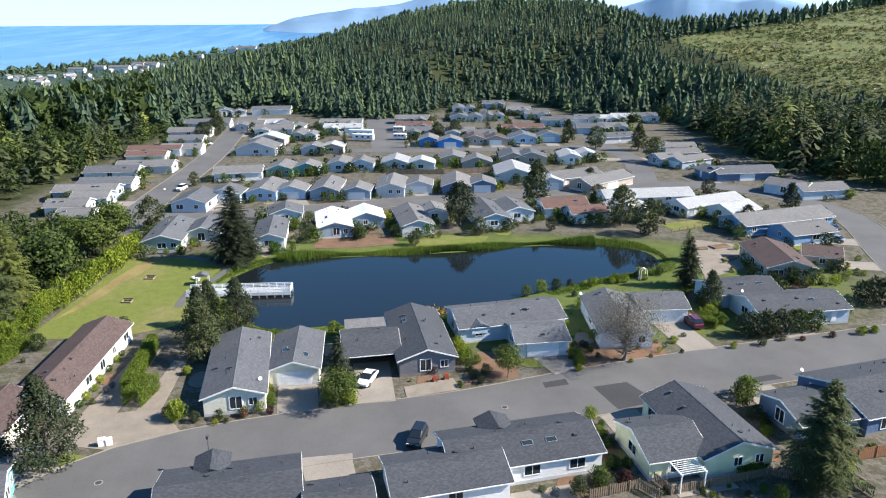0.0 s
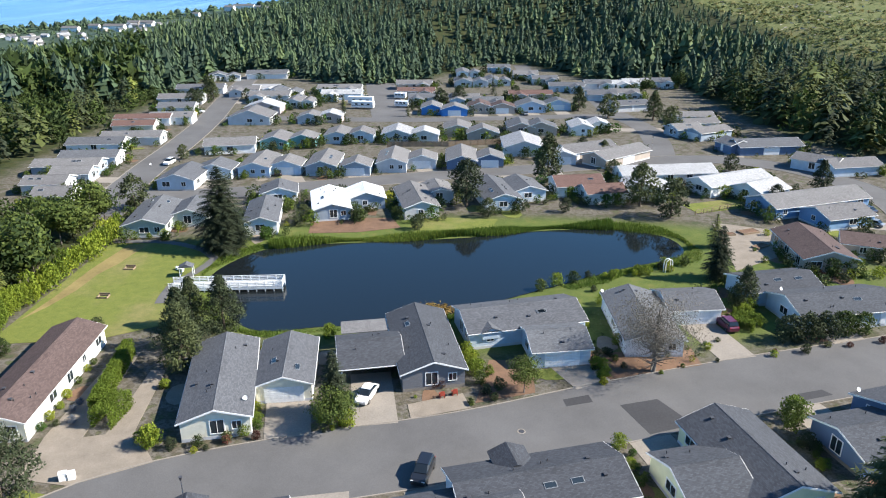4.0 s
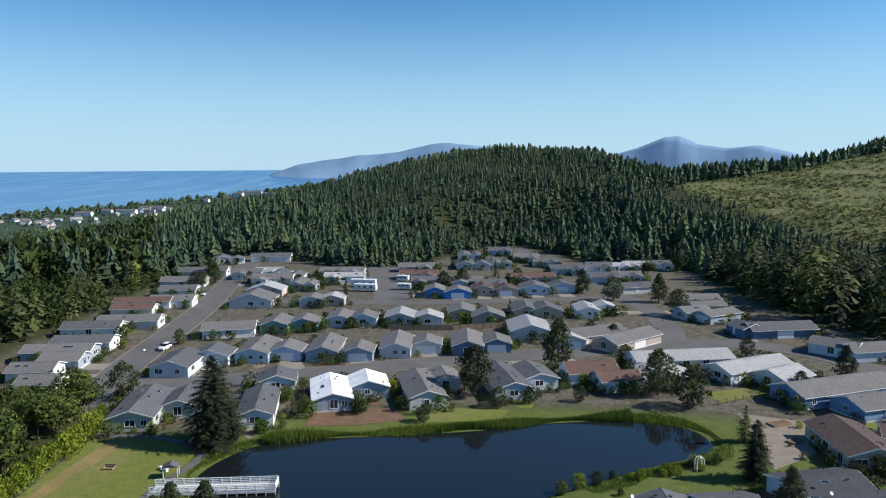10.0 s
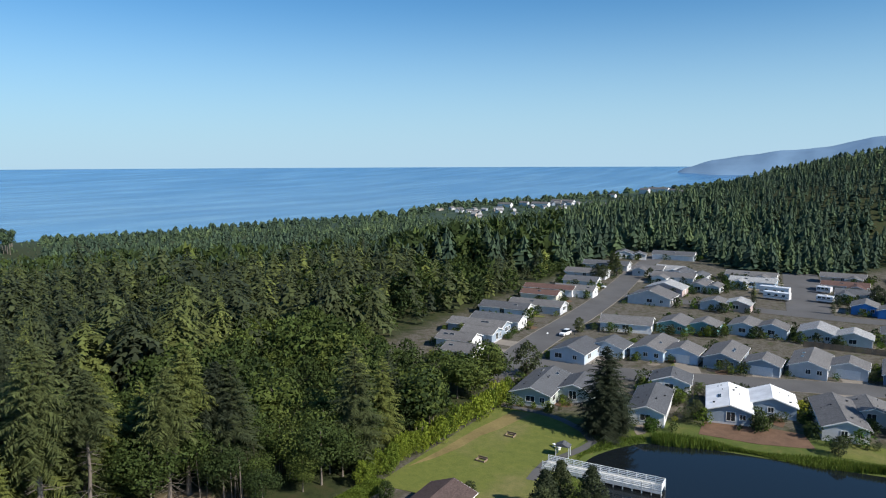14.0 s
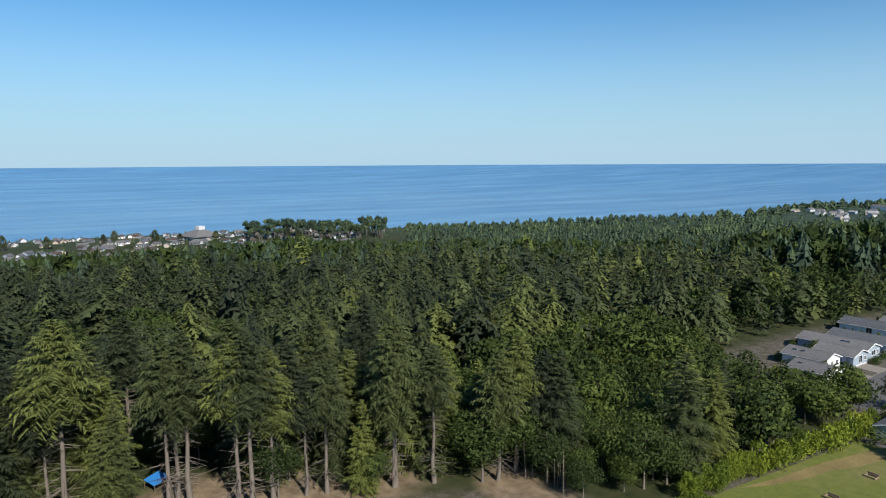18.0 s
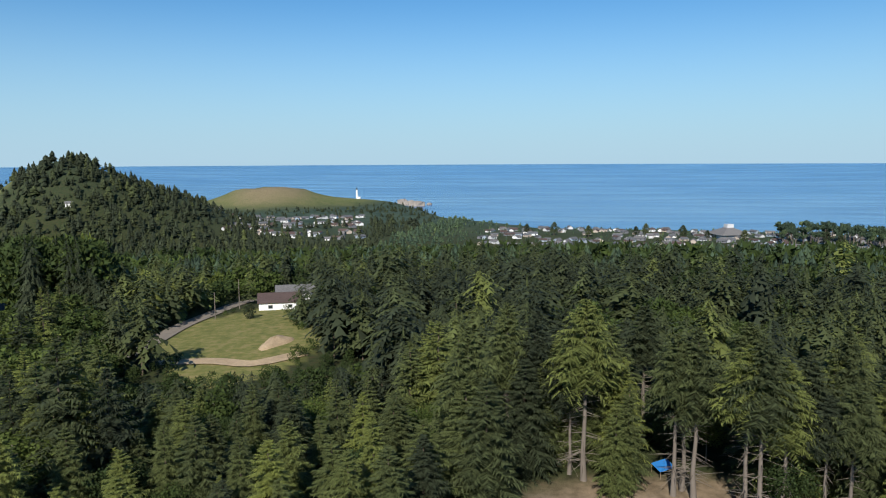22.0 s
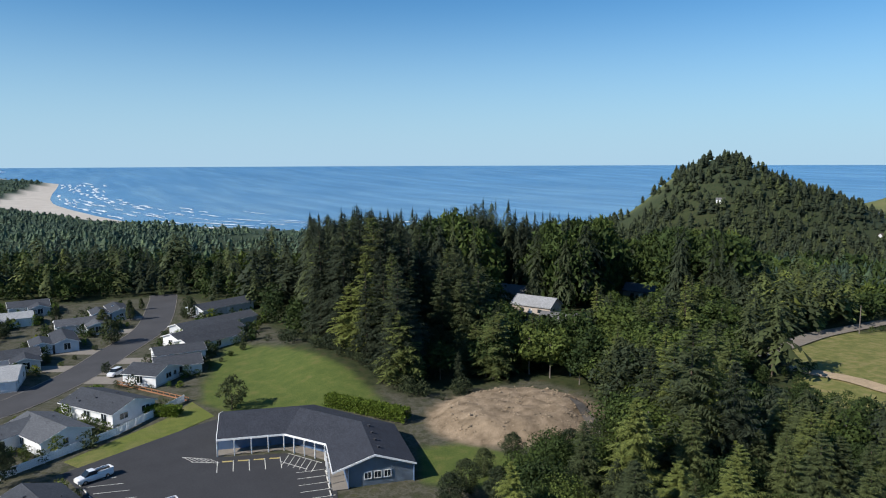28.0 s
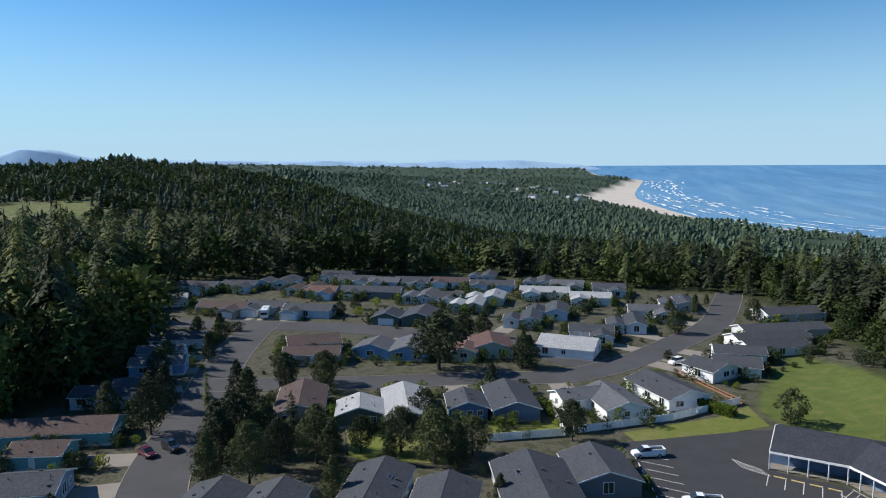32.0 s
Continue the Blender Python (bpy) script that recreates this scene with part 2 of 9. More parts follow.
def leaf_mat(name, dark, light, yellow, through=0.3):
    """Foliage: a tint for each tree, a little light through the leaf."""
    m = bpy.data.materials.new(name)
    m.use_nodes = True
    nt = m.node_tree
    b = nt.nodes["Principled BSDF"]
    b.inputs["Roughness"].default_value = 0.75
    b.inputs["Specular IOR Level"].default_value = 0.15
    at = nt.nodes.new("ShaderNodeAttribute")
    at.attribute_name = "tint"
    oi = nt.nodes.new("ShaderNodeObjectInfo")
    s = nt.nodes.new("ShaderNodeMath")
    s.operation = "ADD"
    nt.links.new(at.outputs["Fac"], s.inputs[0])
    k = nt.nodes.new("ShaderNodeMath")
    k.operation = "MULTIPLY"
    nt.links.new(oi.outputs["Random"], k.inputs[0])
    so = nt.nodes.new("ShaderNodeAttribute")
    so.attribute_name = "solo"
    nt.links.new(so.outputs["Fac"], k.inputs[1])
    nt.links.new(k.outputs[0], s.inputs[1])
    c = ramp(nt, s.outputs[0], [(0.1, dark), (0.55, light), (0.95, yellow)])
    g = nt.nodes.new("ShaderNodeNewGeometry")
    v = ramp(nt, g.outputs["Random Per Island"], [(0.0, (0.65, 0.65, 0.65)), (1.0, (1.25, 1.25, 1.2))])
    c = mixed(nt, 1.0, c, v, "MULTIPLY")
    nt.links.new(c, b.inputs["Base Color"])
    t = nt.nodes.new("ShaderNodeBsdfTranslucent")
    nt.links.new(c, t.inputs["Color"])
    mx = nt.nodes.new("ShaderNodeMixShader")
    mx.inputs[0].default_value = through
    nt.links.new(b.outputs[0], mx.inputs[1])
    nt.links.new(t.outputs[0], mx.inputs[2])
    nt.links.new(mx.outputs[0], nt.nodes["Material Output"].inputs["Surface"])
    return m


FIR = leaf_mat("conifer_needles", (0.034, 0.044, 0.026), (0.082, 0.1, 0.037), (0.155, 0.178, 0.044), 0.14)
# needles of far trees, with aerial haze mixed into their base colour
HAZEFIR = leaf_mat("hazed_conifer_needles", (0.042, 0.068, 0.045), (0.075, 0.112, 0.055), (0.125, 0.16, 0.066), 0.14)
# southern far woods: painted paler and bluer to stand for thicker haze
HAZEPINE = leaf_mat("hazed_pine_needles", (0.058, 0.09, 0.068), (0.09, 0.13, 0.082), (0.125, 0.165, 0.086), 0.16)
PINE = leaf_mat("pine_needles", (0.032, 0.043, 0.023), (0.058, 0.072, 0.031), (0.092, 0.106, 0.04), 0.12)
SCRUB = leaf_mat("scrub_leaves", (0.06, 0.085, 0.03), (0.13, 0.15, 0.05), (0.26, 0.22, 0.1))
DRIFTWOOD = rough_mat("grey_slash", (0.34, 0.31, 0.27), 0.95, 0.5, 4.0, 0.3, 0.4, 0.03)
BROAD = leaf_mat("broad_leaves", (0.03, 0.048, 0.015), (0.057, 0.083, 0.02), (0.108, 0.135, 0.03), 0.18)
HEDGE = leaf_mat("hedge_leaves", (0.11, 0.155, 0.022), (0.2, 0.25, 0.03), (0.3, 0.33, 0.04))
REED = leaf_mat("reeds", (0.07, 0.12, 0.02), (0.13, 0.18, 0.03), (0.22, 0.22, 0.06))
REDLEAF = leaf_mat("red_leaves", (0.06, 0.025, 0.022), (0.11, 0.05, 0.04), (0.2, 0.06, 0.05))
BLUELEAF = leaf_mat("blue_grey_leaves", (0.07, 0.09, 0.12), (0.11, 0.13, 0.17), (0.17, 0.18, 0.26))
FLOWER = leaf_mat("shrub_leaves", (0.05, 0.1, 0.02), (0.14, 0.18, 0.025), (0.32, 0.3, 0.03))
DEAD = leaf_mat("grey_twigs", (0.12, 0.11, 0.088), (0.175, 0.158, 0.132), (0.235, 0.21, 0.175))

# ---- mesh helpers ----
class Geo:
    """Vertices and faces gathered into one mesh."""

    def __init__(self):
        self.v, self.f = [], []

    def add(self, verts, faces):
        n = len(self.v)
        self.v += [tuple(p) for p in verts]
        self.f += [tuple(i + n for i in f) for f in faces]
        return self

    def box(self, x0, y0, z0, x1, y1, z1, m=None):
        p = [Vector((x, y, z)) for z in (z0, z1) for x, y in ((x0, y0), (x1, y0), (x1, y1), (x0, y1))]
        if m is not None:
            p = [m @ q for q in p]
        return self.add(p, [(3, 2, 1, 0), (4, 5, 6, 7), (0, 1, 5, 4), (1, 2, 6, 5), (2, 3, 7, 6), (3, 0, 4, 7)])

    def prism(self, outline, y0, y1, m=None):
        """An outline in x, z (counter-clockwise seen from -y) drawn out along y."""
        n = len(outline)
        p = [Vector((x, y, z)) for y in (y0, y1) for x, z in outline]
        if m is not None:
            p = [m @ q for q in p]
        return self.add(p, [tuple(range(n)), tuple(range(2 * n - 1, n - 1, -1))] + [(i + n, (i + 1) % n + n, (i + 1) % n, i) for i in range(n)])

    def tube(self, a, b, r0, r1, n=6, caps=True):
        a, b = Vector(a), Vector(b)
        q = (b - a).to_track_quat("Z", "Y")
        p = [c + q @ Vector((r * math.cos(6.2832 * i / n), r * math.sin(6.2832 * i / n), 0)) for c, r in ((a, r0), (b, r1)) for i in range(n)]
        f = [(i, (i + 1) % n, (i + 1) % n + n, i + n) for i in range(n)]
        if caps:
            f += [tuple(range(n - 1, -1, -1)), tuple(range(n, 2 * n))]
        return self.add(p, f)

    def slab(self, pts, z0, z1):
        """A flat plate with the given outline (counter-clockwise from above)."""
        if sum(a[0] * b[1] - b[0] * a[1] for a, b in zip(pts, [*pts[1:], pts[0]])) < 0:
            pts = pts[::-1]
        n = len(pts)
        p = [(x, y, z) for z in (z0, z1) for x, y in pts]
        return self.add(p, [tuple(range(n - 1, -1, -1)), tuple(range(n, 2 * n))] + [(i, (i + 1) % n, (i + 1) % n + n, i + n) for i in range(n)])

    def mesh(self, name, material, smooth=False):
        me = bpy.data.meshes.new(name)
        me.from_pydata(self.v, [], self.f)
        if material is not None:
            me.materials.append(material)
        if smooth:
            me.polygons.foreach_set("use_smooth", [True] * len(me.polygons))
        me.update()
        return me


def part(name, geo, material=None, parent=None, label="", m=None):
    """Links a Geo or a ready mesh as one object, under a thing or a part."""
    me = geo.mesh(name, material) if isinstance(geo, Geo) else geo
    ob = new(name, me)
    ob.parent = parent
    if m is not None:
        ob.matrix_basis = m
    if label:
        tagged(ob, label)
    return ob


def thing(name, label, category, m=None, group="", kind="", geo=None, material=None):
    me = None if geo is None else geo.mesh(name, material) if isinstance(geo, Geo) else geo
    ob = new(name, me)
    if m is not None:
        ob.matrix_basis = m
    return tagged(ob, label, category, group, kind)


def tri_mesh(name, verts, tris, material, tint=None):
    """A mesh from numpy arrays of points and triangles."""
    me = bpy.data.meshes.new(name)
    verts, tris = np.asarray(verts, np.float32), np.asarray(tris, np.int32)
    me.vertices.add(len(verts))
    me.vertices.foreach_set("co", verts.ravel())
    me.loops.add(tris.size)
    me.loops.foreach_set("vertex_index", tris.ravel())
    me.polygons.add(len(tris))
    k = tris.shape[1]
    me.polygons.foreach_set("loop_start", np.arange(0, tris.size, k, dtype=np.int32))
    if tint is not None:
        at = me.attributes.new("tint", "FLOAT", "POINT")
        at.data.foreach_set("value", np.asarray(tint, np.float32))
    if name in ("crown", "shrub"):
        # single plants take a tone of their own
        at = me.attributes.new("solo", "FLOAT", "POINT")
        at.data.foreach_set("value", np.full(len(verts), 0.8, np.float32))
    me.materials.append(material)
    me.update(calc_edges=True)
    return me


def at2(x, y, yaw=0.0, z=0.0):
    return pose(x, y, z, 0, 0, yaw)

# ---- land ----
SEA = -75.0
DROP_END = [1550, 1550, 1080, 870, 820, 900, 1550, 1550]
COAST_AZ = [0, 9, 12, 18, 24, 32, 36, 43, 51, 56, 67, 92, 100, 104, 107, 112, 118, 125, 131, 136, 157, 160, 164, 360]
COAST_R = [6500, 6000, 3000, 2350, 2000, 1850, 1570, 1510, 1360, 1300, 1290, 1270, 1500, 2030, 2120, 2150, 2050, 1900, 1500, 1250, 1265, 1700, 6500, 6500]
DEEP_AZ = [0, 10, 40, 140, 165, 190, 215, 360]
DEEP = [20, 40, 62, 64, 69, 62, 24, 10]
START = [430, 330, 170, 150, 270, 310, 300, 400]
POND = [(-41.5, 109.7), (-39.5, 117.5), (-34.5, 124), (-25, 126.7), (-8.3, 128.6), (7, 131), (20, 134.6), (36, 135.6), (45, 131.5), (47.2, 124.6), (44.5, 119.5),
        (33, 114), (21, 107), (11, 101), (3, 96), (-6.5, 91.6), (-17, 91), (-27.2, 89.4), (-33.2, 94), (-38, 102)]
OPEN = [(-69, 86), (-74, 132), (-84, 139), (-120, 146), (-124, 240), (-126, 395), (-90, 395), (-60, 348), (-20, 348), (0, 392), (20, 424), (46, 434), (72, 362), (112, 352),
        (112, 262), (116, 214), (135, 186), (140, 60), (120, -40), (112, -90), (114, -130), (124, -180), (172, -200), (178, -262), (112, -300), (40, -306), (-10, -288), (-50, -280),
        (-66, -240), (-66, -178), (-70, -130), (-101, -128), (-106, -112), (-92, -86), (-60, -84), (-45, -60), (-66, -34), (-76, -16), (-104, -6), (-107, 14), (-98, 32), (-88, 58), (-80, 70), (-70, 74)]
LOT = [(-173, -114), (-215, -121), (-233, -112), (-252, -108), (-250, -96), (-209, -86), (-204, -70), (-192, -66), (-157, -67), (-145, -72), (-139, -83), (-150, -94), (-157, -96)]
BANK = [(-29, -150), (-38, -178), (-47, -196), (-56, -186), (-60, -160), (-63, -145), (-63, -126), (-57, -126), (-48, -130), (-33, -139)]
GREEN = [(-57, -106), (-66, -104), (-72, -94), (-92, -92), (-96, -84), (-60, -84), (-50, -92)]
LANE = [(-160, -113), (-177, -115), (-202, -120), (-224, -122), (-249, -124), (-259, -122), (-275, -110)]


def inside(x, y, poly):
    x, y = np.asarray(x, float), np.asarray(y, float)
    r = np.zeros(x.shape, bool)
    for (ax, ay), (bx, by) in zip(poly, poly[1:] + poly[:1]):
        c = (ay > y) != (by > y)
        r ^= c & (x < (bx - ax) * (y - ay) / ((by - ay) or 1e-9) + ax)
    return r


def edge_dist(x, y, poly):
    d = np.full(np.shape(x), 1e9)
    for (ax, ay), (bx, by) in zip(poly, poly[1:] + poly[:1]):
        ex, ey = bx - ax, by - ay
        t = np.clip(((x - ax) * ex + (y - ay) * ey) / (ex * ex + ey * ey), 0, 1)
        d = np.minimum(d, np.hypot(x - ax - t * ex, y - ay - t * ey))
    return d


def smooth(t):
    t = np.clip(t, 0, 1)
    return t * t * (3 - 2 * t)


def bell(x, y, az, dist, h, sa, sr):
    """A hill seen at an azimuth and distance; sa across, sr along the line of sight."""
    a = radians(az)
    ux, uy = -math.sin(a), math.cos(a)
    along, across = x * ux + y * uy - dist, -x * uy + y * ux
    return h * np.exp(-0.5 * ((across / sa) ** 2 + (along / sr) ** 2))


def ripple(x, y):
    return np.sin(x * 0.021 + 1.3 * np.sin(y * 0.013)) * np.cos(y * 0.017 + np.sin(x * 0.011)) + 0.5 * np.sin(x * 0.057 + y * 0.041)


BEACH_Y = [1000, 1164, 1350, 1460, 1600, 1861, 2157, 2450, 2700, 3000, 3400, 3650, 3900, 4950]
WATER_X = [-641, -495, -354, -253, -218, -184, -153, -133, -124, -138, -166, -180, 20, 230]
STRAND_X = [-600, -452, -317, -222, -150, -50, 20, 80, 36, -14, -78, -122, 50, 260]


def beach(x, y):
    """Across the south beach: 0 at the foot of the bluff, 1 at the waterline; far below 0 on land."""
    w, s = np.interp(-y, BEACH_Y, WATER_X), np.interp(-y, BEACH_Y, STRAND_X)
    return np.where(y < -1150, (s - x) / (s - w), -9.0)


def sea_z(r):
    return SEA + 96 * np.clip((r - 2300) / 2600, 0, 1) ** 1.6


def land(x, y):
    """Height of the ground."""
    x, y = np.asarray(x, float), np.asarray(y, float)
    r = np.hypot(x, y)
    az = np.degrees(np.arctan2(-x, y)) % 360
    c = np.interp(az, COAST_AZ, COAST_R)
    deep, s0 = np.interp(az, DEEP_AZ, DEEP), np.interp(az, DEEP_AZ, START)
    t = (r - s0) / (np.interp(az, DEEP_AZ, DROP_END) - s0)
    z = -deep * smooth(t)
    z = z + bell(x, y, -3, 850, 54, 185, 190) + bell(x, y, -46, 820, 86, 300, 260) + bell(x, y, 216, 760, 54, 200, 230) + bell(x, y, 203, 1900, 62, 260, 200)
    z = z + bell(x, y, 128.1, 1150, 104, 65, 120) + bell(x, y, 120.9, 1165, 57, 73, 110) + bell(x, y, 132.7, 1140, 21, 49, 100) + np.minimum(bell(x, y, 113.2, 1900, 50, 70, 100) + bell(x, y, 115.6, 1900, 26, 75, 90) + bell(x, y, 109.0, 1950, 14, 90, 80), 44 + 3 * np.sin(x * 0.05) * np.cos(y * 0.043))
    z = z + bell(x, y, 15.3, 1950, 13, 90, 200) + bell(x, y, 4.5, 850, 10, 60, 160) + bell(x, y, 2, 560, 9, 150, 60) + bell(x, y, 206, 2500, 46, 150, 260) + bell(x, y, 199, 3000, 34, 160, 260)
    # the land behind the felled slope stays level with its top
    right = np.where(az > 180, 360 - az, -az)
    level = np.interp(right, [7, 12.8, 14.7, 17.2, 22, 26, 31, 38], [90, 52, 42, 34, 38, 44, 60, 72])
    z = np.where((right > 7) & (right < 60) & (r > 400), np.minimum(z, level), z)
    z = z + 3.0 * ripple(x, y) * smooth((r - 420) / 300) * smooth((c - r) / 300)
    shore = smooth((r - (c - 90)) / 110)
    z = z * (1 - shore) + (SEA - 4) * shore
    t = beach(x, y)
    strand = np.where(t > 1, SEA - 1 - 3 * smooth((t - 1) / 0.5), SEA + 5 - 6 * np.clip(t, 0, 1))
    k = smooth((t + 0.15) / 0.15)
    z = z * (1 - k) + strand * k
    # the far plain lifts with the sea toward the horizon
    z = z + (sea_z(r) - SEA) * smooth((az - 150) / 8) * smooth((250 - az) / 8)
    close = (np.abs(x) < 420) & (np.abs(y) < 640)
    if close.any():
        k = np.where(inside(x, y, OPEN), 0.0, smooth(edge_dist(x, y, OPEN) / 90))
        z = np.where(close, z * k, z)
    near = (np.abs(x) < 80) & (y > 60) & (y < 160)
    if near.any():
        d = edge_dist(x, y, POND)
        i = inside(x, y, POND)
        z = np.where(near & i, -0.5 - 1.6 * smooth(d / 5), np.where(near, z - 0.5 * (1 - smooth(d / 4)), z))
    # the mound of spoil beside the hall
    md = np.hypot((x + 82) / 17.5, (y + 109) / 14.5)
    z = z + 2.6 * smooth((1.05 - md) / 0.45) * (1 + 0.16 * np.sin(x * 1.3 + np.sin(y * 0.9) * 2) * np.cos(y * 1.1) + 0.12 * np.sin(x * 2.9 + y * 1.7) * np.cos(y * 2.3 - x))
    # grass bank above the south street
    z = z + 4.4 * np.exp(-0.5 * (((x + 62) / 10) ** 2 + ((y + 158) / 20) ** 2))
    return z


def ground_colour():
    m, nt, b = mat("ground_cover", 0.95, 0, 0.15)
    v = coords(nt)

    def at(name):
        n = nt.nodes.new("ShaderNodeAttribute")
        n.attribute_name = name
        return n.outputs["Fac"]
    n1, n2, n3 = noise_tex(nt, 0.035, 6, v), noise_tex(nt, 0.4, 5, v), noise_tex(nt, 3.0, 3, v)
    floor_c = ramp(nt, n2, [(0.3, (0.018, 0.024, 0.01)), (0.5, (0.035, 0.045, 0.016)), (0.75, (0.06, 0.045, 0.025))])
    clear_c = ramp(nt, n1, [(0.3, (0.075, 0.1, 0.03)), (0.5, (0.12, 0.135, 0.045)), (0.7, (0.17, 0.15, 0.07))])
    clear_c = mixed(nt, 0.45, clear_c, ramp(nt, n2, [(0.35, (0.04, 0.07, 0.018)), (0.65, (0.19, 0.18, 0.085))]))
    yard_c = ramp(nt, n2, [(0.34, (0.032, 0.052, 0.016)), (0.43, (0.05, 0.046, 0.028)), (0.49, (0.075, 0.068, 0.056)), (0.55, (0.125, 0.117, 0.104)), (0.61, (0.05, 0.05, 0.03)), (0.7, (0.055, 0.08, 0.022))])
    yard_c = mixed(nt, 0.3, yard_c, ramp(nt, n3, [(0.3, (0.04, 0.035, 0.022)), (0.7, (0.22, 0.19, 0.15))]))
    sand_c = ramp(nt, n1, [(0.3, (0.42, 0.375, 0.32)), (0.7, (0.54, 0.49, 0.43))])
    dirt_c = ramp(nt, n2, [(0.3, (0.13, 0.096, 0.062)), (0.5, (0.22, 0.165, 0.11)), (0.7, (0.31, 0.235, 0.16))])
    meadow_c = ramp(nt, n2, [(0.3, (0.1, 0.11, 0.032)), (0.5, (0.16, 0.16, 0.05)), (0.7, (0.25, 0.2, 0.09))])
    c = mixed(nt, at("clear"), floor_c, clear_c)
    far_c = ramp(nt, n1, [(0.35, (0.026, 0.046, 0.034)), (0.5, (0.04, 0.064, 0.044)), (0.68, (0.066, 0.09, 0.056))])
    c = mixed(nt, at("wooded"), c, far_c)
    c = mixed(nt, at("meadow"), c, meadow_c)
    lawn_c = mixed(nt, 0.4, ramp(nt, n2, [(0.3, (0.05, 0.08, 0.018)), (0.55, (0.085, 0.11, 0.026)), (0.75, (0.16, 0.135, 0.05))]), ramp(nt, n3, [(0.3, (0.05, 0.075, 0.018)), (0.7, (0.12, 0.135, 0.036))]))
    c = mixed(nt, at("lawn"), c, lawn_c)
    c = mixed(nt, at("yard"), c, yard_c)
    c = mixed(nt, at("sand"), c, sand_c)
    c = mixed(nt, at("dirt"), c, dirt_c)
    nt.links.new(c, b.inputs["Base Color"])
    bump(nt, b, n3, 0.6, 0.15)
    return m


def clearcut(x, y):
    """How far a place belongs to the felled hillside (0 to 1)."""
    r = np.hypot(x, y)
    az = (np.degrees(np.arctan2(-x, y)) + 180) % 360 - 180
    edge = 3.0 * np.sin(r * 0.02)
    a = (az > -80) * smooth((-17.3 - az) / 1.5) * smooth((r - np.interp(-az, [18, 22, 26, 30, 36], [500, 450, 400, 362, 330]) + edge * 3) / 14) * smooth((np.interp(-az, [17, 18, 22, 26, 30, 36], [505, 560, 562, 605, 675, 740]) - r + edge * 2) / 10)
    return a


def glade(x, y):
    """A grassy clearing on the southern ridge."""
    az, d = np.degrees(np.arctan2(-x, y)) % 360, np.hypot(x, y)
    return (az > 218.6 + 0.8 * np.sin(d * 0.2)) & (az < 236) & (d > 450 + 6 * np.sin(az * 1.7)) & (d < 508 + 8 * np.sin(az * 1.3))


def HEAD(x, y):
    """The treeless headland."""
    return np.maximum(smooth(1.9 - 1.3 * np.hypot((x + 1745) / 230, (y + 751) / 190)), smooth(1.8 - 1.3 * np.hypot((x + 1850) / 200, (y + 630) / 140)))


def build_ground():
    radii = [0.5, 10, 20, 30] + list(np.arange(36, 60, 6)) + list(np.arange(60, 175, 1.5)) + list(np.arange(175, 440, 7)) + list(np.geomspace(440, 4950, 78))
    n = 480
    a = np.linspace(0, 2 * np.pi, n, endpoint=False)
    rr, aa = np.meshgrid(np.array(radii), a, indexing="ij")
    x, y = rr * np.cos(aa), rr * np.sin(aa)
    z = land(x, y)
    k = len(radii)
    idx = np.arange(k * n).reshape(k, n)
    q = np.stack([idx[:-1], idx[1:], np.roll(idx[1:], -1, 1), np.roll(idx[:-1], -1, 1)], -1).reshape(-1, 4)
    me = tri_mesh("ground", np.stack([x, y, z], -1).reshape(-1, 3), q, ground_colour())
    me.polygons.foreach_set("use_smooth", [True] * len(me.polygons))
    r, az = np.hypot(x, y), np.degrees(np.arctan2(-x, y)) % 360
    c = np.interp(az, COAST_AZ, COAST_R)
    op = inside(x, y, OPEN)
    ed = edge_dist(x, y, OPEN)
    bank = np.maximum(smooth((1.1 - np.hypot((x + 52) / 19, (y + 152) / 27)) / 0.3), smooth((1.2 - np.hypot((x - 5) / 62, (y - 113) / 27)) / 0.3))
    zones = dict(
        clear=np.maximum.reduce([clearcut(x, y), 1.0 * glade(x, y), HEAD(x, y), smooth(1.5 - np.hypot((x + 845) / 45, (y + 790) / 60))]),
        wooded=smooth((r - 900) / 500) * (1 - HEAD(x, y)) * (1 - smooth(1.5 - np.hypot((x + 845) / 45, (y + 790) / 60))),
        yard=np.where(op, smooth(ed / 4), 0) * (1 - bank),
        sand=smooth((beach(x, y) + 0.05) / 0.1),
        dirt=np.maximum.reduce([smooth((1.12 - np.hypot((x + 82) / 17.5, (y + 109) / 14.5)) / 0.15), 0.85 * smooth((1.1 - np.hypot((x + 100) / 14, (y - 26) / 34)) / 0.4), 0.8 * smooth((1.1 - np.hypot((x + 83) / 9, (y - 64) / 7)) / 0.4), 0.7 * smooth(1.4 - 1.2 * np.hypot((x + 1690) / 150, (y + 735) / 110))]),
        meadow=np.where(inside(x, y, LOT), 1.0, 0.0),
        lawn=np.maximum.reduce([np.where(inside(x, y, BANK), smooth(edge_dist(x, y, BANK) / 2), 0.0), np.where(inside(x, y, GREEN), smooth(edge_dist(x, y, GREEN) / 2), 0.0), smooth((1.2 - np.hypot((x - 10) / 70, (y - 112) / 30)) / 0.3)]))
    zones["yard"] = zones["yard"] * (1 - zones["lawn"]) * np.where(y < -60, 0.6, 1.0)
    for name, v in zones.items():
        at = me.attributes.new(name, "FLOAT", "POINT")
        at.data.foreach_set("value", np.asarray(v, np.float32).ravel())
    return tagged(new("ground", me), "rolling coastal ground with yards, forest floor and beach sand", "ground", kind="structure")


build_ground()


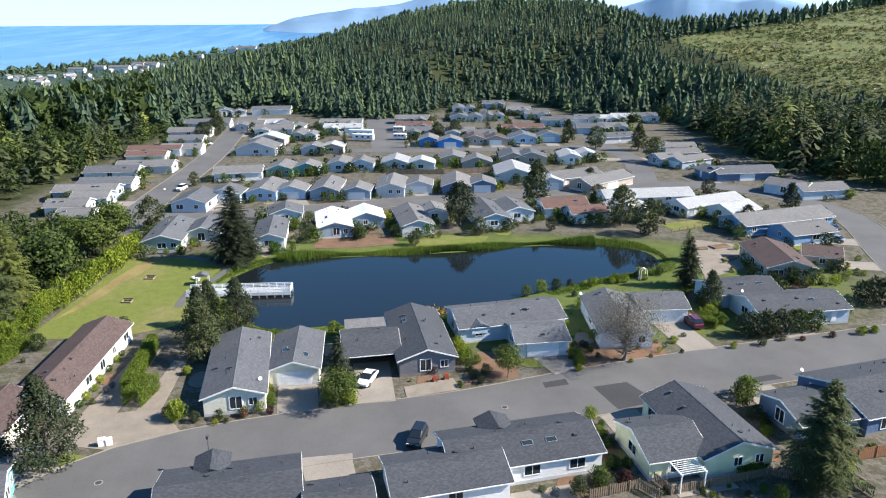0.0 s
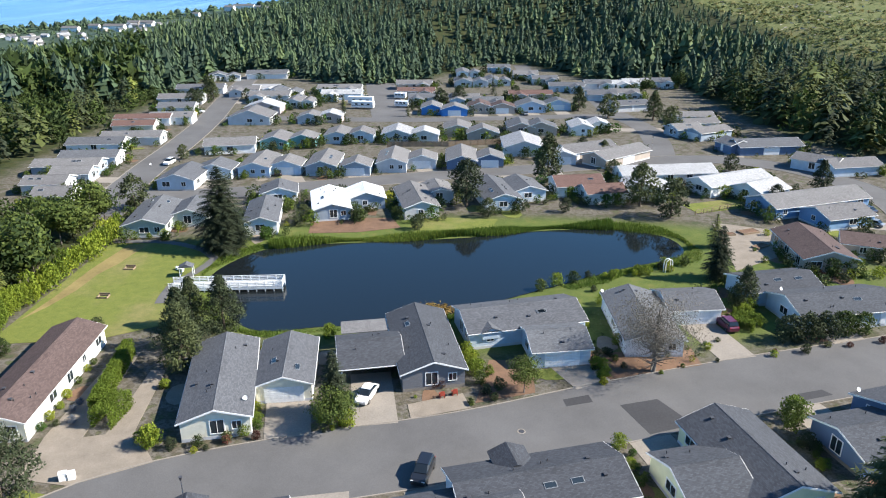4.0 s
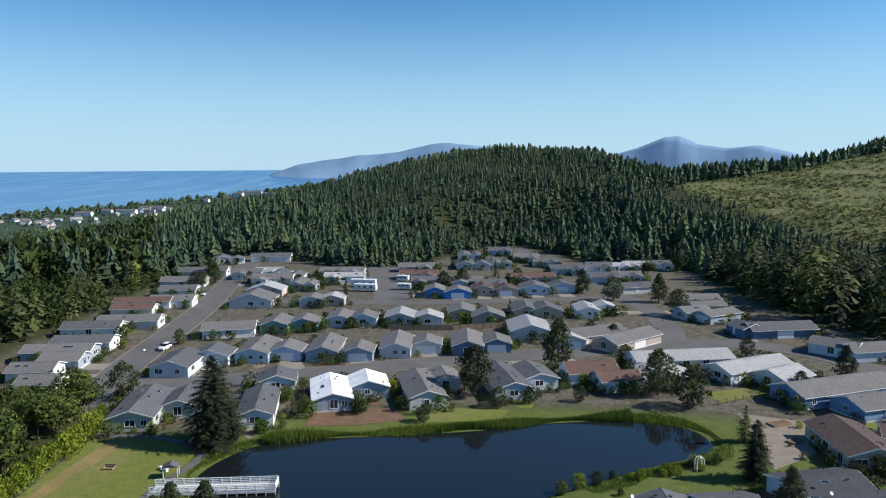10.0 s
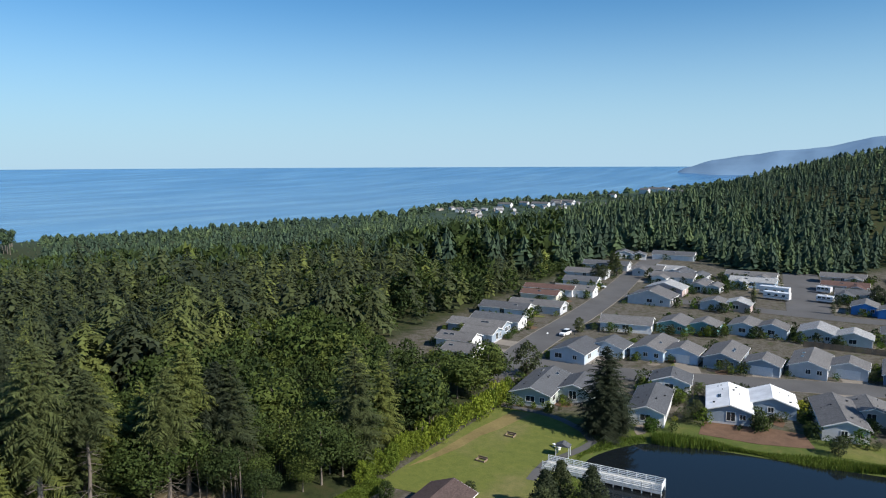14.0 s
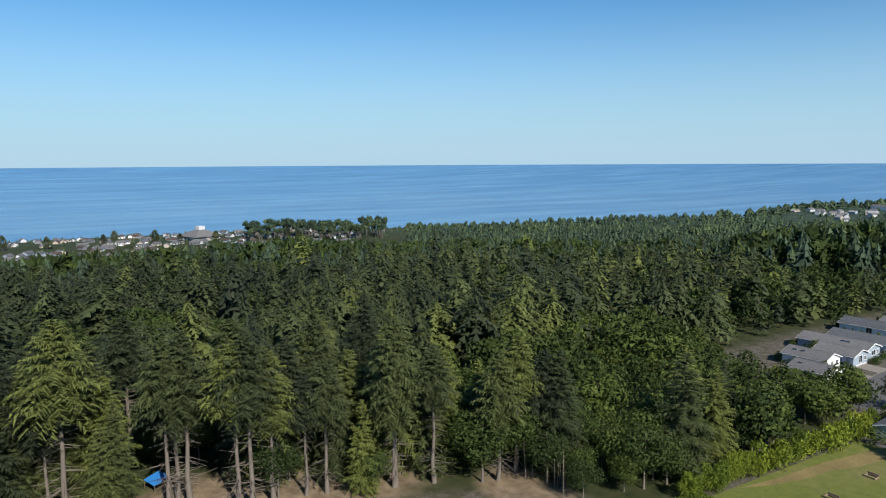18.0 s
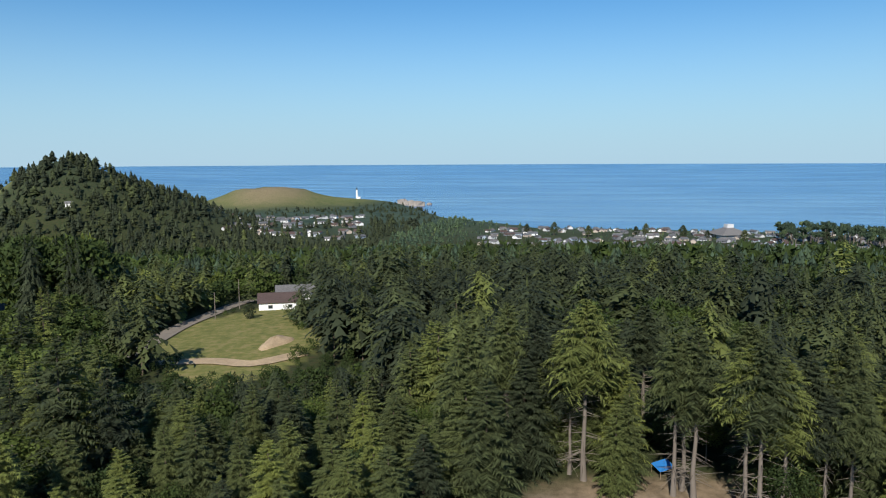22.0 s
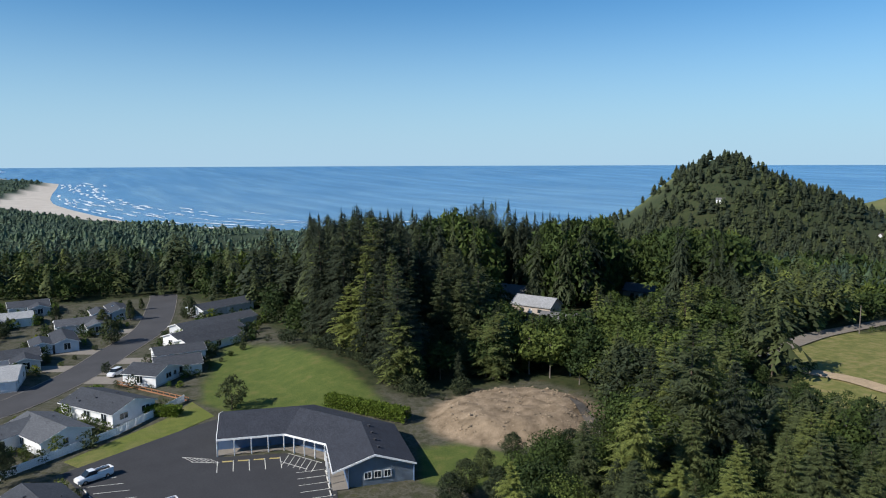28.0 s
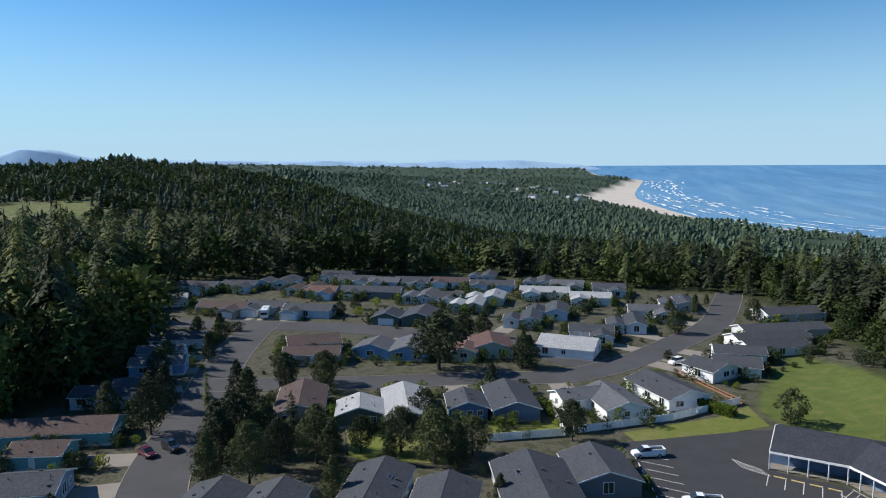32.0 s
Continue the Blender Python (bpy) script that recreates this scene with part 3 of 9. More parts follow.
def build_sea():
    m, nt, b = mat("sea_water", 0.25, 0, 0.5)
    v = coords(nt)
    # long streaks of wind and swell lie along the shore
    mp = nt.nodes.new("ShaderNodeMapping")
    mp.inputs["Scale"].default_value = (1.0, 0.13, 1.0)
    mp.inputs["Rotation"].default_value = (0, 0, radians(8))
    nt.links.new(v, mp.inputs["Vector"])
    n1, n2, n3 = noise_tex(nt, 0.0022, 6, v), noise_tex(nt, 0.035, 4, v), noise_tex(nt, 0.012, 6, mp.outputs[0], 0.7)
    c = ramp(nt, n1, [(0.35, (0.02, 0.1, 0.24)), (0.65, (0.055, 0.175, 0.35))])
    c = mixed(nt, 0.28, c, ramp(nt, n3, [(0.38, (0.008, 0.06, 0.16)), (0.5, (0.035, 0.135, 0.3)), (0.66, (0.085, 0.24, 0.43))]))
    nt.links.new(c, b.inputs["Base Color"])
    nt.links.new(ramp(nt, n3, [(0.35, (0.16, 0.16, 0.16)), (0.65, (0.26, 0.26, 0.26))]), b.inputs["Roughness"])
    bump(nt, b, n2, 0.2, 2.0)
    radii = [300, 700, 1000, 1200] + list(np.arange(1300, 4951, 75))
    n = 540
    a = np.linspace(0, 2 * np.pi, n, endpoint=False)
    rr, aa = np.meshgrid(np.array(radii, float), a, indexing="ij")
    z = sea_z(rr)
    k = len(radii)
    idx = np.arange(k * n).reshape(k, n)
    q = np.stack([idx[:-1], idx[1:], np.roll(idx[1:], -1, 1), np.roll(idx[:-1], -1, 1)], -1).reshape(-1, 4)
    cx = (rr * np.cos(aa)).ravel()[q[:, 0]]
    cy = (rr * np.sin(aa)).ravel()[q[:, 0]]
    q = q[(cx < 900) & ~((cy < -1160) & (cx > -700) & (beach(cx, cy) < 0.2))]
    me = tri_mesh("sea", np.stack([rr * np.cos(aa), rr * np.sin(aa), z], -1).reshape(-1, 3), q, m)
    me.polygons.foreach_set("use_smooth", [True] * len(me.polygons))
    tagged(new("sea", me), "calm blue ocean reaching a hazy horizon", "sea", kind="structure")


build_sea()


def spline(pts, step=2.0, closed=False):
    """A smooth line through the points, one point about every step metres."""
    p = [Vector((a, b, 0)) for a, b in pts]
    out = []
    n = len(p)
    for i in range(n if closed else n - 1):
        a, b, c, d = (p[(i + k) % n] if closed else p[min(max(i + k, 0), n - 1)] for k in (-1, 0, 1, 2))
        m = max(1, int((c - b).length / step))
        for j in range(m):
            t = j / m
            q = 0.5 * (2 * b + (c - a) * t + (2 * a - 5 * b + 4 * c - d) * t * t + (3 * b - a - 3 * c + d) * t ** 3)
            out.append((q.x, q.y))
    if not closed:
        out.append(pts[-1])
    return out


def strip(name, pts, width, z, material, label, category, thick=0.03, kind="structure", drape=False):
    line = spline(pts, 3.0)
    left, right = [], []
    for i, (x, y) in enumerate(line):
        a, b = line[max(i - 1, 0)], line[min(i + 1, len(line) - 1)]
        d = Vector((b[0] - a[0], b[1] - a[1])).normalized()
        left.append((x - d.y * width / 2, y + d.x * width / 2))
        right.append((x + d.y * width / 2, y - d.x * width / 2))
    g = Geo()
    n = len(line)
    g.add([(x, y, z + (float(land(x, y)) if drape else 0)) for x, y in left + right], [(i, i + n, i + n + 1, i + 1) for i in range(n - 1)])
    return thing(name, label, category, geo=g, material=material, kind=kind), left, right


def kerb(line, z=0.0, h=0.1, w=0.16):
    g = Geo()
    n = len(line)
    vs = []
    for i, (x, y) in enumerate(line):
        a, b = line[max(i - 1, 0)], line[min(i + 1, n - 1)]
        d = Vector((b[0] - a[0], b[1] - a[1])).normalized()
        vs += [(x, y, z), (x, y, z + h), (x - d.y * w, y + d.x * w, z + h), (x - d.y * w, y + d.x * w, z)]
    g.add(vs, [(4 * i + k, 4 * i + (k + 1) % 4, 4 * i + 4 + (k + 1) % 4, 4 * i + 4 + k) for i in range(n - 1) for k in range(4)])
    return thing("kerb", "low grey concrete kerb along the road", "kerb", geo=g, material=CONCRETE, kind="structure")


ROADS = [
    ([(-60, 14), (-47, 30), (-39, 44), (-31, 50.8), (-16, 56.2), (4, 61.3), (23, 68.2), (46, 75.5), (71, 82.3), (100, 91), (128, 102)], 12.4),
    ([(-76.5, 143), (-78.4, 152), (-81, 168), (-83, 189.5), (-85, 221), (-88.8, 258), (-95.7, 303), (-100.3, 336), (-103.6, 366), (-105, 396)], 9.8),
    ([(-75, 158.5), (-49, 162.5), (-22, 171), (3, 179), (31, 185.5), (61, 193.5), (80, 194), (95, 184), (103, 168), (104, 150), (98, 128), (93, 108), (90, 88)], 9.5),
    ([(62, 194), (67, 218), (68.5, 240), (64, 272), (63, 300), (57, 345), (44, 372), (42, 424)], 8.5),
    ([(66, 262), (45, 262), (10, 258), (-20, 256), (-88, 262)], 8.0),
    ([(-21, 258), (-27, 300), (-34, 352)], 14.0),
    ([(40, -50), (55, -72), (68, -93), (76, -112), (83, -132), (91, -152), (99, -178), (104, -200)], 10.5),
    ([(160, -190), (136, -195), (104, -198), (80, -200), (55, -197), (26, -190), (0, -174)], 12.0),
    ([(88, -140), (68, -145.5), (46, -152), (28, -158.5), (8, -164.5), (-8, -182), (-19, -201), (-33, -228), (-43, -268), (-46, -284)], 9.5),
]
for k, (pts, wdt) in enumerate(ROADS):
    road, lft, rgt = strip("road", pts, wdt, 0.035 + 0.004 * k, DARKASPHALT if pts[-1][1] < -120 else ASPHALT, "worn grey asphalt street between the homes", "road")
for i in (0, 1, 2, 6, 8):
    line = spline(ROADS[i][0], 3.0)
    for sgn in (-1, 1):
        off = []
        for k, (x, y) in enumerate(line):
            a, b2 = line[max(k - 1, 0)], line[min(k + 1, len(line) - 1)]
            d = Vector((b2[0] - a[0], b2[1] - a[1])).normalized()
            off.append((x - sgn * d.y * ROADS[i][1] / 2, y + sgn * d.x * ROADS[i][1] / 2))
        kerb(off)


def plate(name, pts, material, label, category, z=0.06, kind="structure"):
    return thing(name, label, category, geo=Geo().slab(pts, z - 0.05, z), material=material, kind=kind)


strip("lane", LANE, 6.0, 0.3, GRAVEL, "pale gravel lane beside the meadow", "road", drape=True)
strip("dirt_track", [(-158, -101), (-160.5, -92), (-161.5, -86), (-160.5, -77), (-166, -72), (-172, -68)], 5.5, 0.25, DIRT, "bare sandy track across the meadow", "track", drape=True)
# pond
m, nt, b = mat("pond_water", 0.06, 0, 0.36)
b.inputs["Base Color"].default_value = (0.008, 0.011, 0.013, 1)
bump(nt, b, noise_tex(nt, 1.6, 3), 0.08, 0.05)
thing("pond", "dark still pond water reflecting the sky", "pond", geo=Geo().slab([(x * 1.0, y) for x, y in spline(POND, 1.5, True)], -0.85, -0.42), material=m, kind="structure")

# ---- homes ----
WIN_FRAME, WIN_PANE = {}, {}
for key, w, h in (("small", 1.0, 1.0), ("wide", 1.8, 1.15), ("tall", 1.5, 1.7)):
    g = Geo()
    for a in ((-w / 2 - 0.1, -h / 2 - 0.1, w / 2 + 0.1, -h / 2), (-w / 2 - 0.1, h / 2, w / 2 + 0.1, h / 2 + 0.1), (-w / 2 - 0.1, -h / 2, -w / 2, h / 2), (w / 2, -h / 2, w / 2 + 0.1, h / 2), (-0.03, -h / 2, 0.03, h / 2)):
        g.box(a[0], -0.06, a[1], a[2], 0.03, a[3])
    WIN_FRAME[key] = g.mesh("window_frame", TRIM)
    WIN_PANE[key] = Geo().box(-w / 2, -0.015, -h / 2, w / 2, 0.01, h / 2).mesh("pane", GLASS)
g = Geo().box(-2.45, -0.05, 0, 2.45, 0.03, 2.15)
for i in range(4):
    for k in range(8):
        g.box(-2.36 + k * 0.6, -0.075, 0.07 + i * 0.52, -2.36 + k * 0.6 + 0.5, -0.05, 0.07 + i * 0.52 + 0.42)
GARAGE_DOOR = g.mesh("garage_door", DOORM)
g = Geo().box(-0.48, -0.05, 0, 0.48, 0.03, 2.05).box(-0.36, -0.07, 0.15, 0.36, -0.05, 0.9).box(-0.36, -0.07, 1.05, 0.36, -0.05, 1.9)
ENTRY_DOOR = g.mesh("door", DOORM)
VENT = Geo().box(-0.17, -0.17, -0.12, 0.17, 0.17, 0.16).box(-0.21, -0.21, 0.16, 0.21, 0.21, 0.2).mesh("roof_vent", DARKTRIM)
PIPE = Geo().tube((0, 0, -0.12), (0, 0, 0.34), 0.06, 0.06, 7).mesh("vent_pipe", DARKTRIM)
g = Geo()
for a in ((-0.34, -0.64, 0.34, -0.61), (-0.34, 0.61, 0.34, 0.64), (-0.34, -0.61, -0.31, 0.61), (0.31, -0.61, 0.34, 0.61)):
    g.box(a[0], a[1], 0.0, a[2], a[3], 0.1)
SKY_FRAME = g.mesh("skylight", plain_mat("skylight_frame", (0.3, 0.31, 0.32), 0.45))
SKY_PANE = Geo().box(-0.31, -0.61, 0.02, 0.31, 0.61, 0.09).mesh("pane", GLASS)

ROOF_WORDS = dict(slate="slate-grey shingle", grey="grey shingle", black="black shingle", charcoal="charcoal shingle", pale="pale grey", brown="brown shingle", redbrown="red-brown shingle", metal="white metal")
WALL_WORDS = dict(white="white", cream="cream", sage="sage-green", bluegrey="blue-grey", palegrey="pale grey", paleblue="pale blue", tan="tan", darkgrey="dark grey", lightblue="light blue", navy="navy-blue",
                  blue="blue", vivid="bright blue", yellow="pale yellow", teal="teal", pink="dusty pink", darkgreen="dark green")
SPANS = []


def window(home_ob, key, m):
    f = part("window", WIN_FRAME[key], None, home_ob, m=m)
    part("pane", WIN_PANE[key], None, f)


def wall_places(w, l):
    """The four walls: origin at the middle of each wall, outward -y."""
    return ((0, -l / 2, 0, w), (w / 2, 0, 90, l), (0, l / 2, 180, w), (-w / 2, 0, -90, l))


HOME_ROADS = [(a, b, w) for pts, w in ROADS for a, b in spline(pts, 3.0)]


def home(blocks, roof="slate", wall="white", carport=-1, trim=TRIM, skylights=None):
    """A manufactured home of one or more gabled blocks (x, y, yaw, width, length), ridge along the length."""
    bx, by = blocks[0][0], blocks[0][1]
    rnd = random.Random(int(bx * 37 + by * 91))
    if by < -60:        # darker shingles on the southern homes
        roof = dict(slate="charcoal", grey="slate").get(roof, roof)
    gz = float(land(bx, by))
    ob = thing("house", "single-storey manufactured home with %s walls and %s roof" % (WALL_WORDS[wall], ROOF_WORDS[roof]), "house", at2(bx, by, 0, gz), group="homes of the park")
    for i, (x, y, yaw, w, l) in enumerate(blocks):
        SPANS.append((x, y, yaw, w, l))
        w, l = max(w - 0.5, 3.6), max(l - 0.4, 4.0)
        m = at2(x - bx, y - by, yaw, 0.0)
        eave = 2.72 - 0.12 * i - 0.03 * rnd.random()
        nr = min(HOME_ROADS, key=lambda p: math.hypot(p[0] - x, p[1] - y) - p[2] / 2)
        to_road = Vector((nr[0] - x, nr[1] - y)).normalized()
        slope = 0.3 + 0.06 * rnd.random()
        hw = w / 2
        rise = hw * slope
        # base of the wall sinks a little into the soil
        g = Geo().prism([(-hw, -0.3), (hw, -0.3), (hw, eave), (0, eave + rise), (-hw, eave)], -l / 2, l / 2)
        if i == carport:
            # open to the street on its right-hand long side: back wall, two ends and posts
            g = Geo().box(-hw, -l / 2, -0.3, -hw + 0.15, l / 2, eave)
            for yy in (-l / 2, l / 2 - 0.15):
                g.prism([(-hw, eave - 0.5), (hw, eave - 0.5), (hw, eave), (0, eave + rise), (-hw, eave)], yy, yy + 0.15)
            g.box(-hw, -l / 2, -0.3, 0, -l / 2 + 0.15, eave - 0.5)
            for yy in (-l / 2 + 0.02, l / 2 - 0.17):
                part("post", Geo().box(hw - 0.2, yy, -0.3, hw - 0.05, yy + 0.15, eave), TRIM, ob, m=m)
        part("wall", g, WALL[wall], ob, m=m)
        far = math.hypot(x, y) > 205
        if i != carport and l > 4.3 and not far:
            part("skirting", Geo().box(-hw - 0.02, -l / 2 - 0.02, -0.3, hw + 0.02, l / 2 + 0.02, 0.42), CONCRETE if wall in ("darkgrey", "navy") else WALL["palegrey"], ob, m=m)
        o, t = 0.38, 0.13
        xe, ze = hw + o, eave - o * slope
        zr = eave + rise
        g = Geo()
        g.prism([(-xe, ze + 0.03), (0, zr + 0.03), (xe, ze + 0.03), (xe, ze + t + 0.03), (0, zr + t + 0.05), (-xe, ze + t + 0.03)], -l / 2 - o, l / 2 + o)
        part("roof", g, ROOF[roof], ob, m=m)
        g = Geo()
        for s in (-1, 1):
            yy = s * (l / 2 + o)
            g.prism([(-xe - 0.03, ze - 0.06), (0, zr - 0.06), (xe + 0.03, ze - 0.06), (xe + 0.03, ze + t + 0.01), (0, zr + t + 0.03), (-xe - 0.03, ze + t + 0.01)], yy - 0.02 + 0.02 * s, yy + 0.02 + 0.02 * s)
            g.box(s * xe - 0.05, -l / 2 - o, ze - 0.02, s * xe + 0.05, l / 2 + o, ze + 0.1)
        part("gutter", g, trim, ob, m=m)
        g = Geo().prism([(-0.16, zr + t - 0.02), (0.16, zr + t - 0.02), (0, zr + t + 0.085)], -l / 2 - o, l / 2 + o)
        if not far:
            part("ridge_cap", g, ROOF[roof], ob, m=m)
        # openings in the walls
        for k, (wx, wy, turn, span) in enumerate(wall_places(w, l)):
            base = m @ at2(wx, wy, turn)
            if i == carport:
                continue
            out = (base.to_3x3() @ Vector((0, -1, 0))).to_2d()
            garage = i > 0 and span > 5.2 and out.dot(to_road) > 0.75
            if garage:
                part("garage_door", GARAGE_DOOR, None, ob, "white panelled garage door", base @ pose(0, -0.02, 0.05))
                continue
            if far and i and k in (1, 3):
                continue
            n = 1 if i or far else max(1, int(span / 4.6))
            doorat = rnd.randrange(n + 1) if not i and k in (1, 3) else -1
            for j in range(n):
                off = (j + 0.5 - n / 2) * span / n + rnd.uniform(-0.3, 0.3)
                if j == doorat:
                    part("door", ENTRY_DOOR, None, ob, "white entry door", base @ pose(off, -0.02, 0.45))
                else:
                    window(ob, rnd.choice(("small", "wide", "wide", "tall")), base @ pose(off, -0.02, 1.65))
            if k in (0, 2) and not i and span > 7 and n == 1:
                window(ob, "small", base @ pose(span * 0.3, -0.02, 1.65))
        tilt = math.degrees(math.atan(slope))
        for j in range(0 if math.hypot(x, y) > 165 else 7 if not i else 3):
            s = rnd.choice((-1, 1))
            d = rnd.uniform(0.15, 0.8) * hw
            yy = rnd.uniform(-0.42, 0.42) * l
            mm = m @ pose(s * d, yy, zr - d * slope + t + 0.04)
            part(*(("roof_vent", VENT) if j % 2 else ("vent_pipe", PIPE)), None, ob, m=mm)
        for j in range((rnd.choice((0, 0, 1, 2)) if not i else 0) if skylights is None else skylights[i]):
            s = 1 if yaw < -45 else rnd.choice((-1, 1))
            d = 0.45 * hw
            sk = part("skylight", SKY_FRAME, None, ob, m=m @ pose(s * d, rnd.uniform(-0.35, 0.35) * l, zr - d * slope + t + 0.02, 0, s * tilt, 90 * 0))
            part("pane", SKY_PANE, None, sk)
    return ob




def dormer(home_ob, x, y, yaw, w, l, z, roof, wall):
    """A small gable set on a roof slope or over an entry, its ridge along the length."""
    bx, by = home_ob.matrix_basis.translation.x, home_ob.matrix_basis.translation.y
    d = part("dormer", Geo().prism([(-w / 2, z - 1.2), (w / 2, z - 1.2), (w / 2, z), (0, z + w * 0.2), (-w / 2, z)], -l / 2, l / 2), WALL[wall], home_ob, m=at2(x - bx, y - by, yaw))
    e = w / 2 + 0.25
    part("roof", Geo().prism([(-e, z - 0.08), (0, z + w * 0.2 + 0.03), (e, z - 0.08), (e, z + 0.04), (0, z + w * 0.2 + 0.16), (-e, z + 0.04)], -l / 2 - 0.25, l / 2 + 0.25), ROOF[roof], d)


DISH = Geo()
_n, _rings = 12, ((0.0, 0.0), (0.15, 0.02), (0.28, 0.08))
DISH.add([(0, 0, 0)] + [(r * math.cos(6.2832 * i / _n), r * math.sin(6.2832 * i / _n), z) for r, z in _rings[1:] for i in range(_n)],
         [(0, 1 + i, 1 + (i + 1) % _n) for i in range(_n)] + [(1 + i, 1 + _n + i, 1 + _n + (i + 1) % _n, 1 + (i + 1) % _n) for i in range(_n)])
DISH_BOWL = DISH.mesh("dish", TRIM)


def satellite_dish(x, y, z):
    ob = thing("satellite_dish", "small pale satellite dish on a roof edge", "antenna", pose(x, y, z), "satellite dishes")
    part("mast", Geo().tube((0, 0, -0.35), (0, 0, 0.35), 0.03, 0.03, 6), CHROME, ob)
    part("dish", DISH_BOWL, None, ob, m=pose(0, 0, 0.4, 55, 0, 20))
    part("arm", Geo().tube((0, 0, 0.35), (0.12, -0.42, 0.55), 0.015, 0.015, 4), DARKTRIM, ob)
home([(-62.0, 137.6, 7, 8.9, 17.0), (-55.0, 140.9, 7, 8.4, 10.0)], roof='slate', wall='sage')
home([(-38.8, 138.7, 9, 7.2, 16.0), (-39.4, 156.3, 11, 8.7, 8.0)], roof='slate', wall='white')
home([(-25.7, 147.2, 12, 8.4, 15.0), (-18.6, 152.3, 11, 9.2, 9.0)], roof='metal', wall='bluegrey')
home([(-6.5, 149.5, 12, 8.1, 17.0), (-1.7, 157.1, 11, 6.8, 9.0)], roof='grey', wall='palegrey')
home([(12.0, 155.1, 11, 8.7, 17.0), (18.7, 159.1, 13, 8.9, 11.0)], roof='slate', wall='paleblue')
home([(32.2, 162.2, -82, 9.0, 12.0), (37.3, 156.0, -81, 8.0, 9.7)], roof='redbrown', wall='white')
home([(56.6, 173.0, -83, 9.0, 25.0), (48.0, 159.0, -18, 11.4, 9.0)], roof='pale', wall='white')
home([(70.5, 164.8, -65, 9.0, 20.2), (75.3, 157.8, -59, 9.0, 10.5)], roof='pale', wall='white')
home([(82.4, 148.9, -71, 10.0, 26.2), (83.9, 138.7, -73, 9.0, 11.9)], roof='grey', wall='blue')
home([(69.4, 118.7, -3, 9.8, 16.0), (79.9, 121.6, 67, 8.0, 7.4)], roof='brown', wall='tan')
home([(-51.3, 72.7, 4, 7.6, 24.0), (-54.5, 57.5, 4, 8.0, 10.0)], roof='brown', wall='cream')
home([(-27.2, 71.0, 12, 8.3, 19.0), (-19.8, 75.2, 7, 7.4, 12.0)], roof='slate', wall='cream', skylights=(0, 2))
s2 = home([(-2.1, 81.0, 11, 8.6, 17.6), (-9.4, 78.4, -79, 9.4, 8.4)], roof='charcoal', wall='darkgrey', carport=1)
part("patio_roof", Geo().box(-3.6, -1.9, 2.5, 3.4, 1.9, 2.62), ROOF["grey"], s2, "flat grey patio roof", at2(-10.6 + 2.1, 85.3 - 81.0, 10))
s3 = home([(11.8, 89.3, -76, 9.5, 17.9), (16.3, 82.1, -82, 8.0, 8.3)], roof='slate', wall='paleblue', skylights=(2, 0))
home([(29.9, 88.8, 1, 8.5, 16.0), (38.5, 94.7, -85, 8.0, 8.4)], roof='slate', wall='white')
home([(60.8, 94.0, -80, 9.5, 16.6), (55.0, 102.0, -79, 8.0, 12.6)], roof='charcoal', wall='paleblue', skylights=(1, 2))
t1 = home([(-19.8, 42.0, -77, 11.0, 14.3), (-8.4, 40.8, -77, 8.0, 6.9)], roof='charcoal', wall='bluegrey')
t2 = home([(10.6, 51.4, -75.5, 8.6, 17.6), (2.2, 46.4, -75.5, 8.0, 12.8)], roof='charcoal', wall='white', skylights=(2, 0))
home([(33.5, 55.9, 14, 9.2, 14.2), (27.3, 52.7, -77, 9.0, 7.4)], roof='charcoal', wall='yellow', skylights=(0, 0))
home([(60.6, 64.7, -73, 12.0, 18.7), (48.0, 59.9, -76, 8.4, 8.6)], roof='charcoal', wall='navy', skylights=(2, 0))
home([(-45.9, 42.7, -67, 8.0, 4.5)], roof='slate', wall='teal')
home([(-91.6, 153.7, -85, 8.0, 9.1)], roof='grey', wall='white')
home([(-98.7, 163.4, -85, 8.0, 10.6)], roof='grey', wall='white')
home([(-97.0, 173.0, -85, 8.0, 10.0)], roof='grey', wall='bluegrey')
home([(-102.3, 181.0, -85, 8.0, 17.6)], roof='grey', wall='bluegrey')
home([(-100.9, 190.9, -85, 8.0, 15.9)], roof='slate', wall='white')
home([(-107.0, 207.8, -85, 8.0, 16.8)], roof='slate', wall='white')
home([(-100.1, 217.5, -85, 8.0, 18.6)], roof='grey', wall='palegrey')
home([(-107.4, 236.2, -85, 7.0, 14.1)], roof='redbrown', wall='cream')
home([(-109.3, 248.6, -85, 7.0, 19.5)], roof='redbrown', wall='white')
home([(-100.1, 251.4, -85, 8.0, 15.5)], roof='grey', wall='white')
home([(-105.7, 272.2, -85, 8.0, 14.1)], roof='slate', wall='white')
home([(-111.9, 294.2, -85, 9.0, 18.1)], roof='grey', wall='palegrey')
home([(-112.8, 321.8, -85, 9.0, 21.2)], roof='slate', wall='palegrey')
home([(-118.8, 365.6, 15, 9.1, 10.0), (-110.6, 364.3, 15, 7.5, 8.0)], roof='slate', wall='palegrey')
home([(-94.7, 372.5, -86, 9.0, 21.0)], roof='slate', wall='white')
home([(-67.1, 169.8, -0, 9.7, 13.0), (-61.0, 177.6, -0, 10.0, 8.0)], roof='slate', wall='paleblue')
home([(-50.8, 183.1, -0, 8.9, 15.0), (-43.1, 181.8, -0, 9.3, 8.0)], roof='grey', wall='lightblue')
home([(-33.2, 184.5, -0, 8.6, 15.0), (-24.0, 180.9, -0, 8.3, 8.0)], roof='grey', wall='bluegrey')
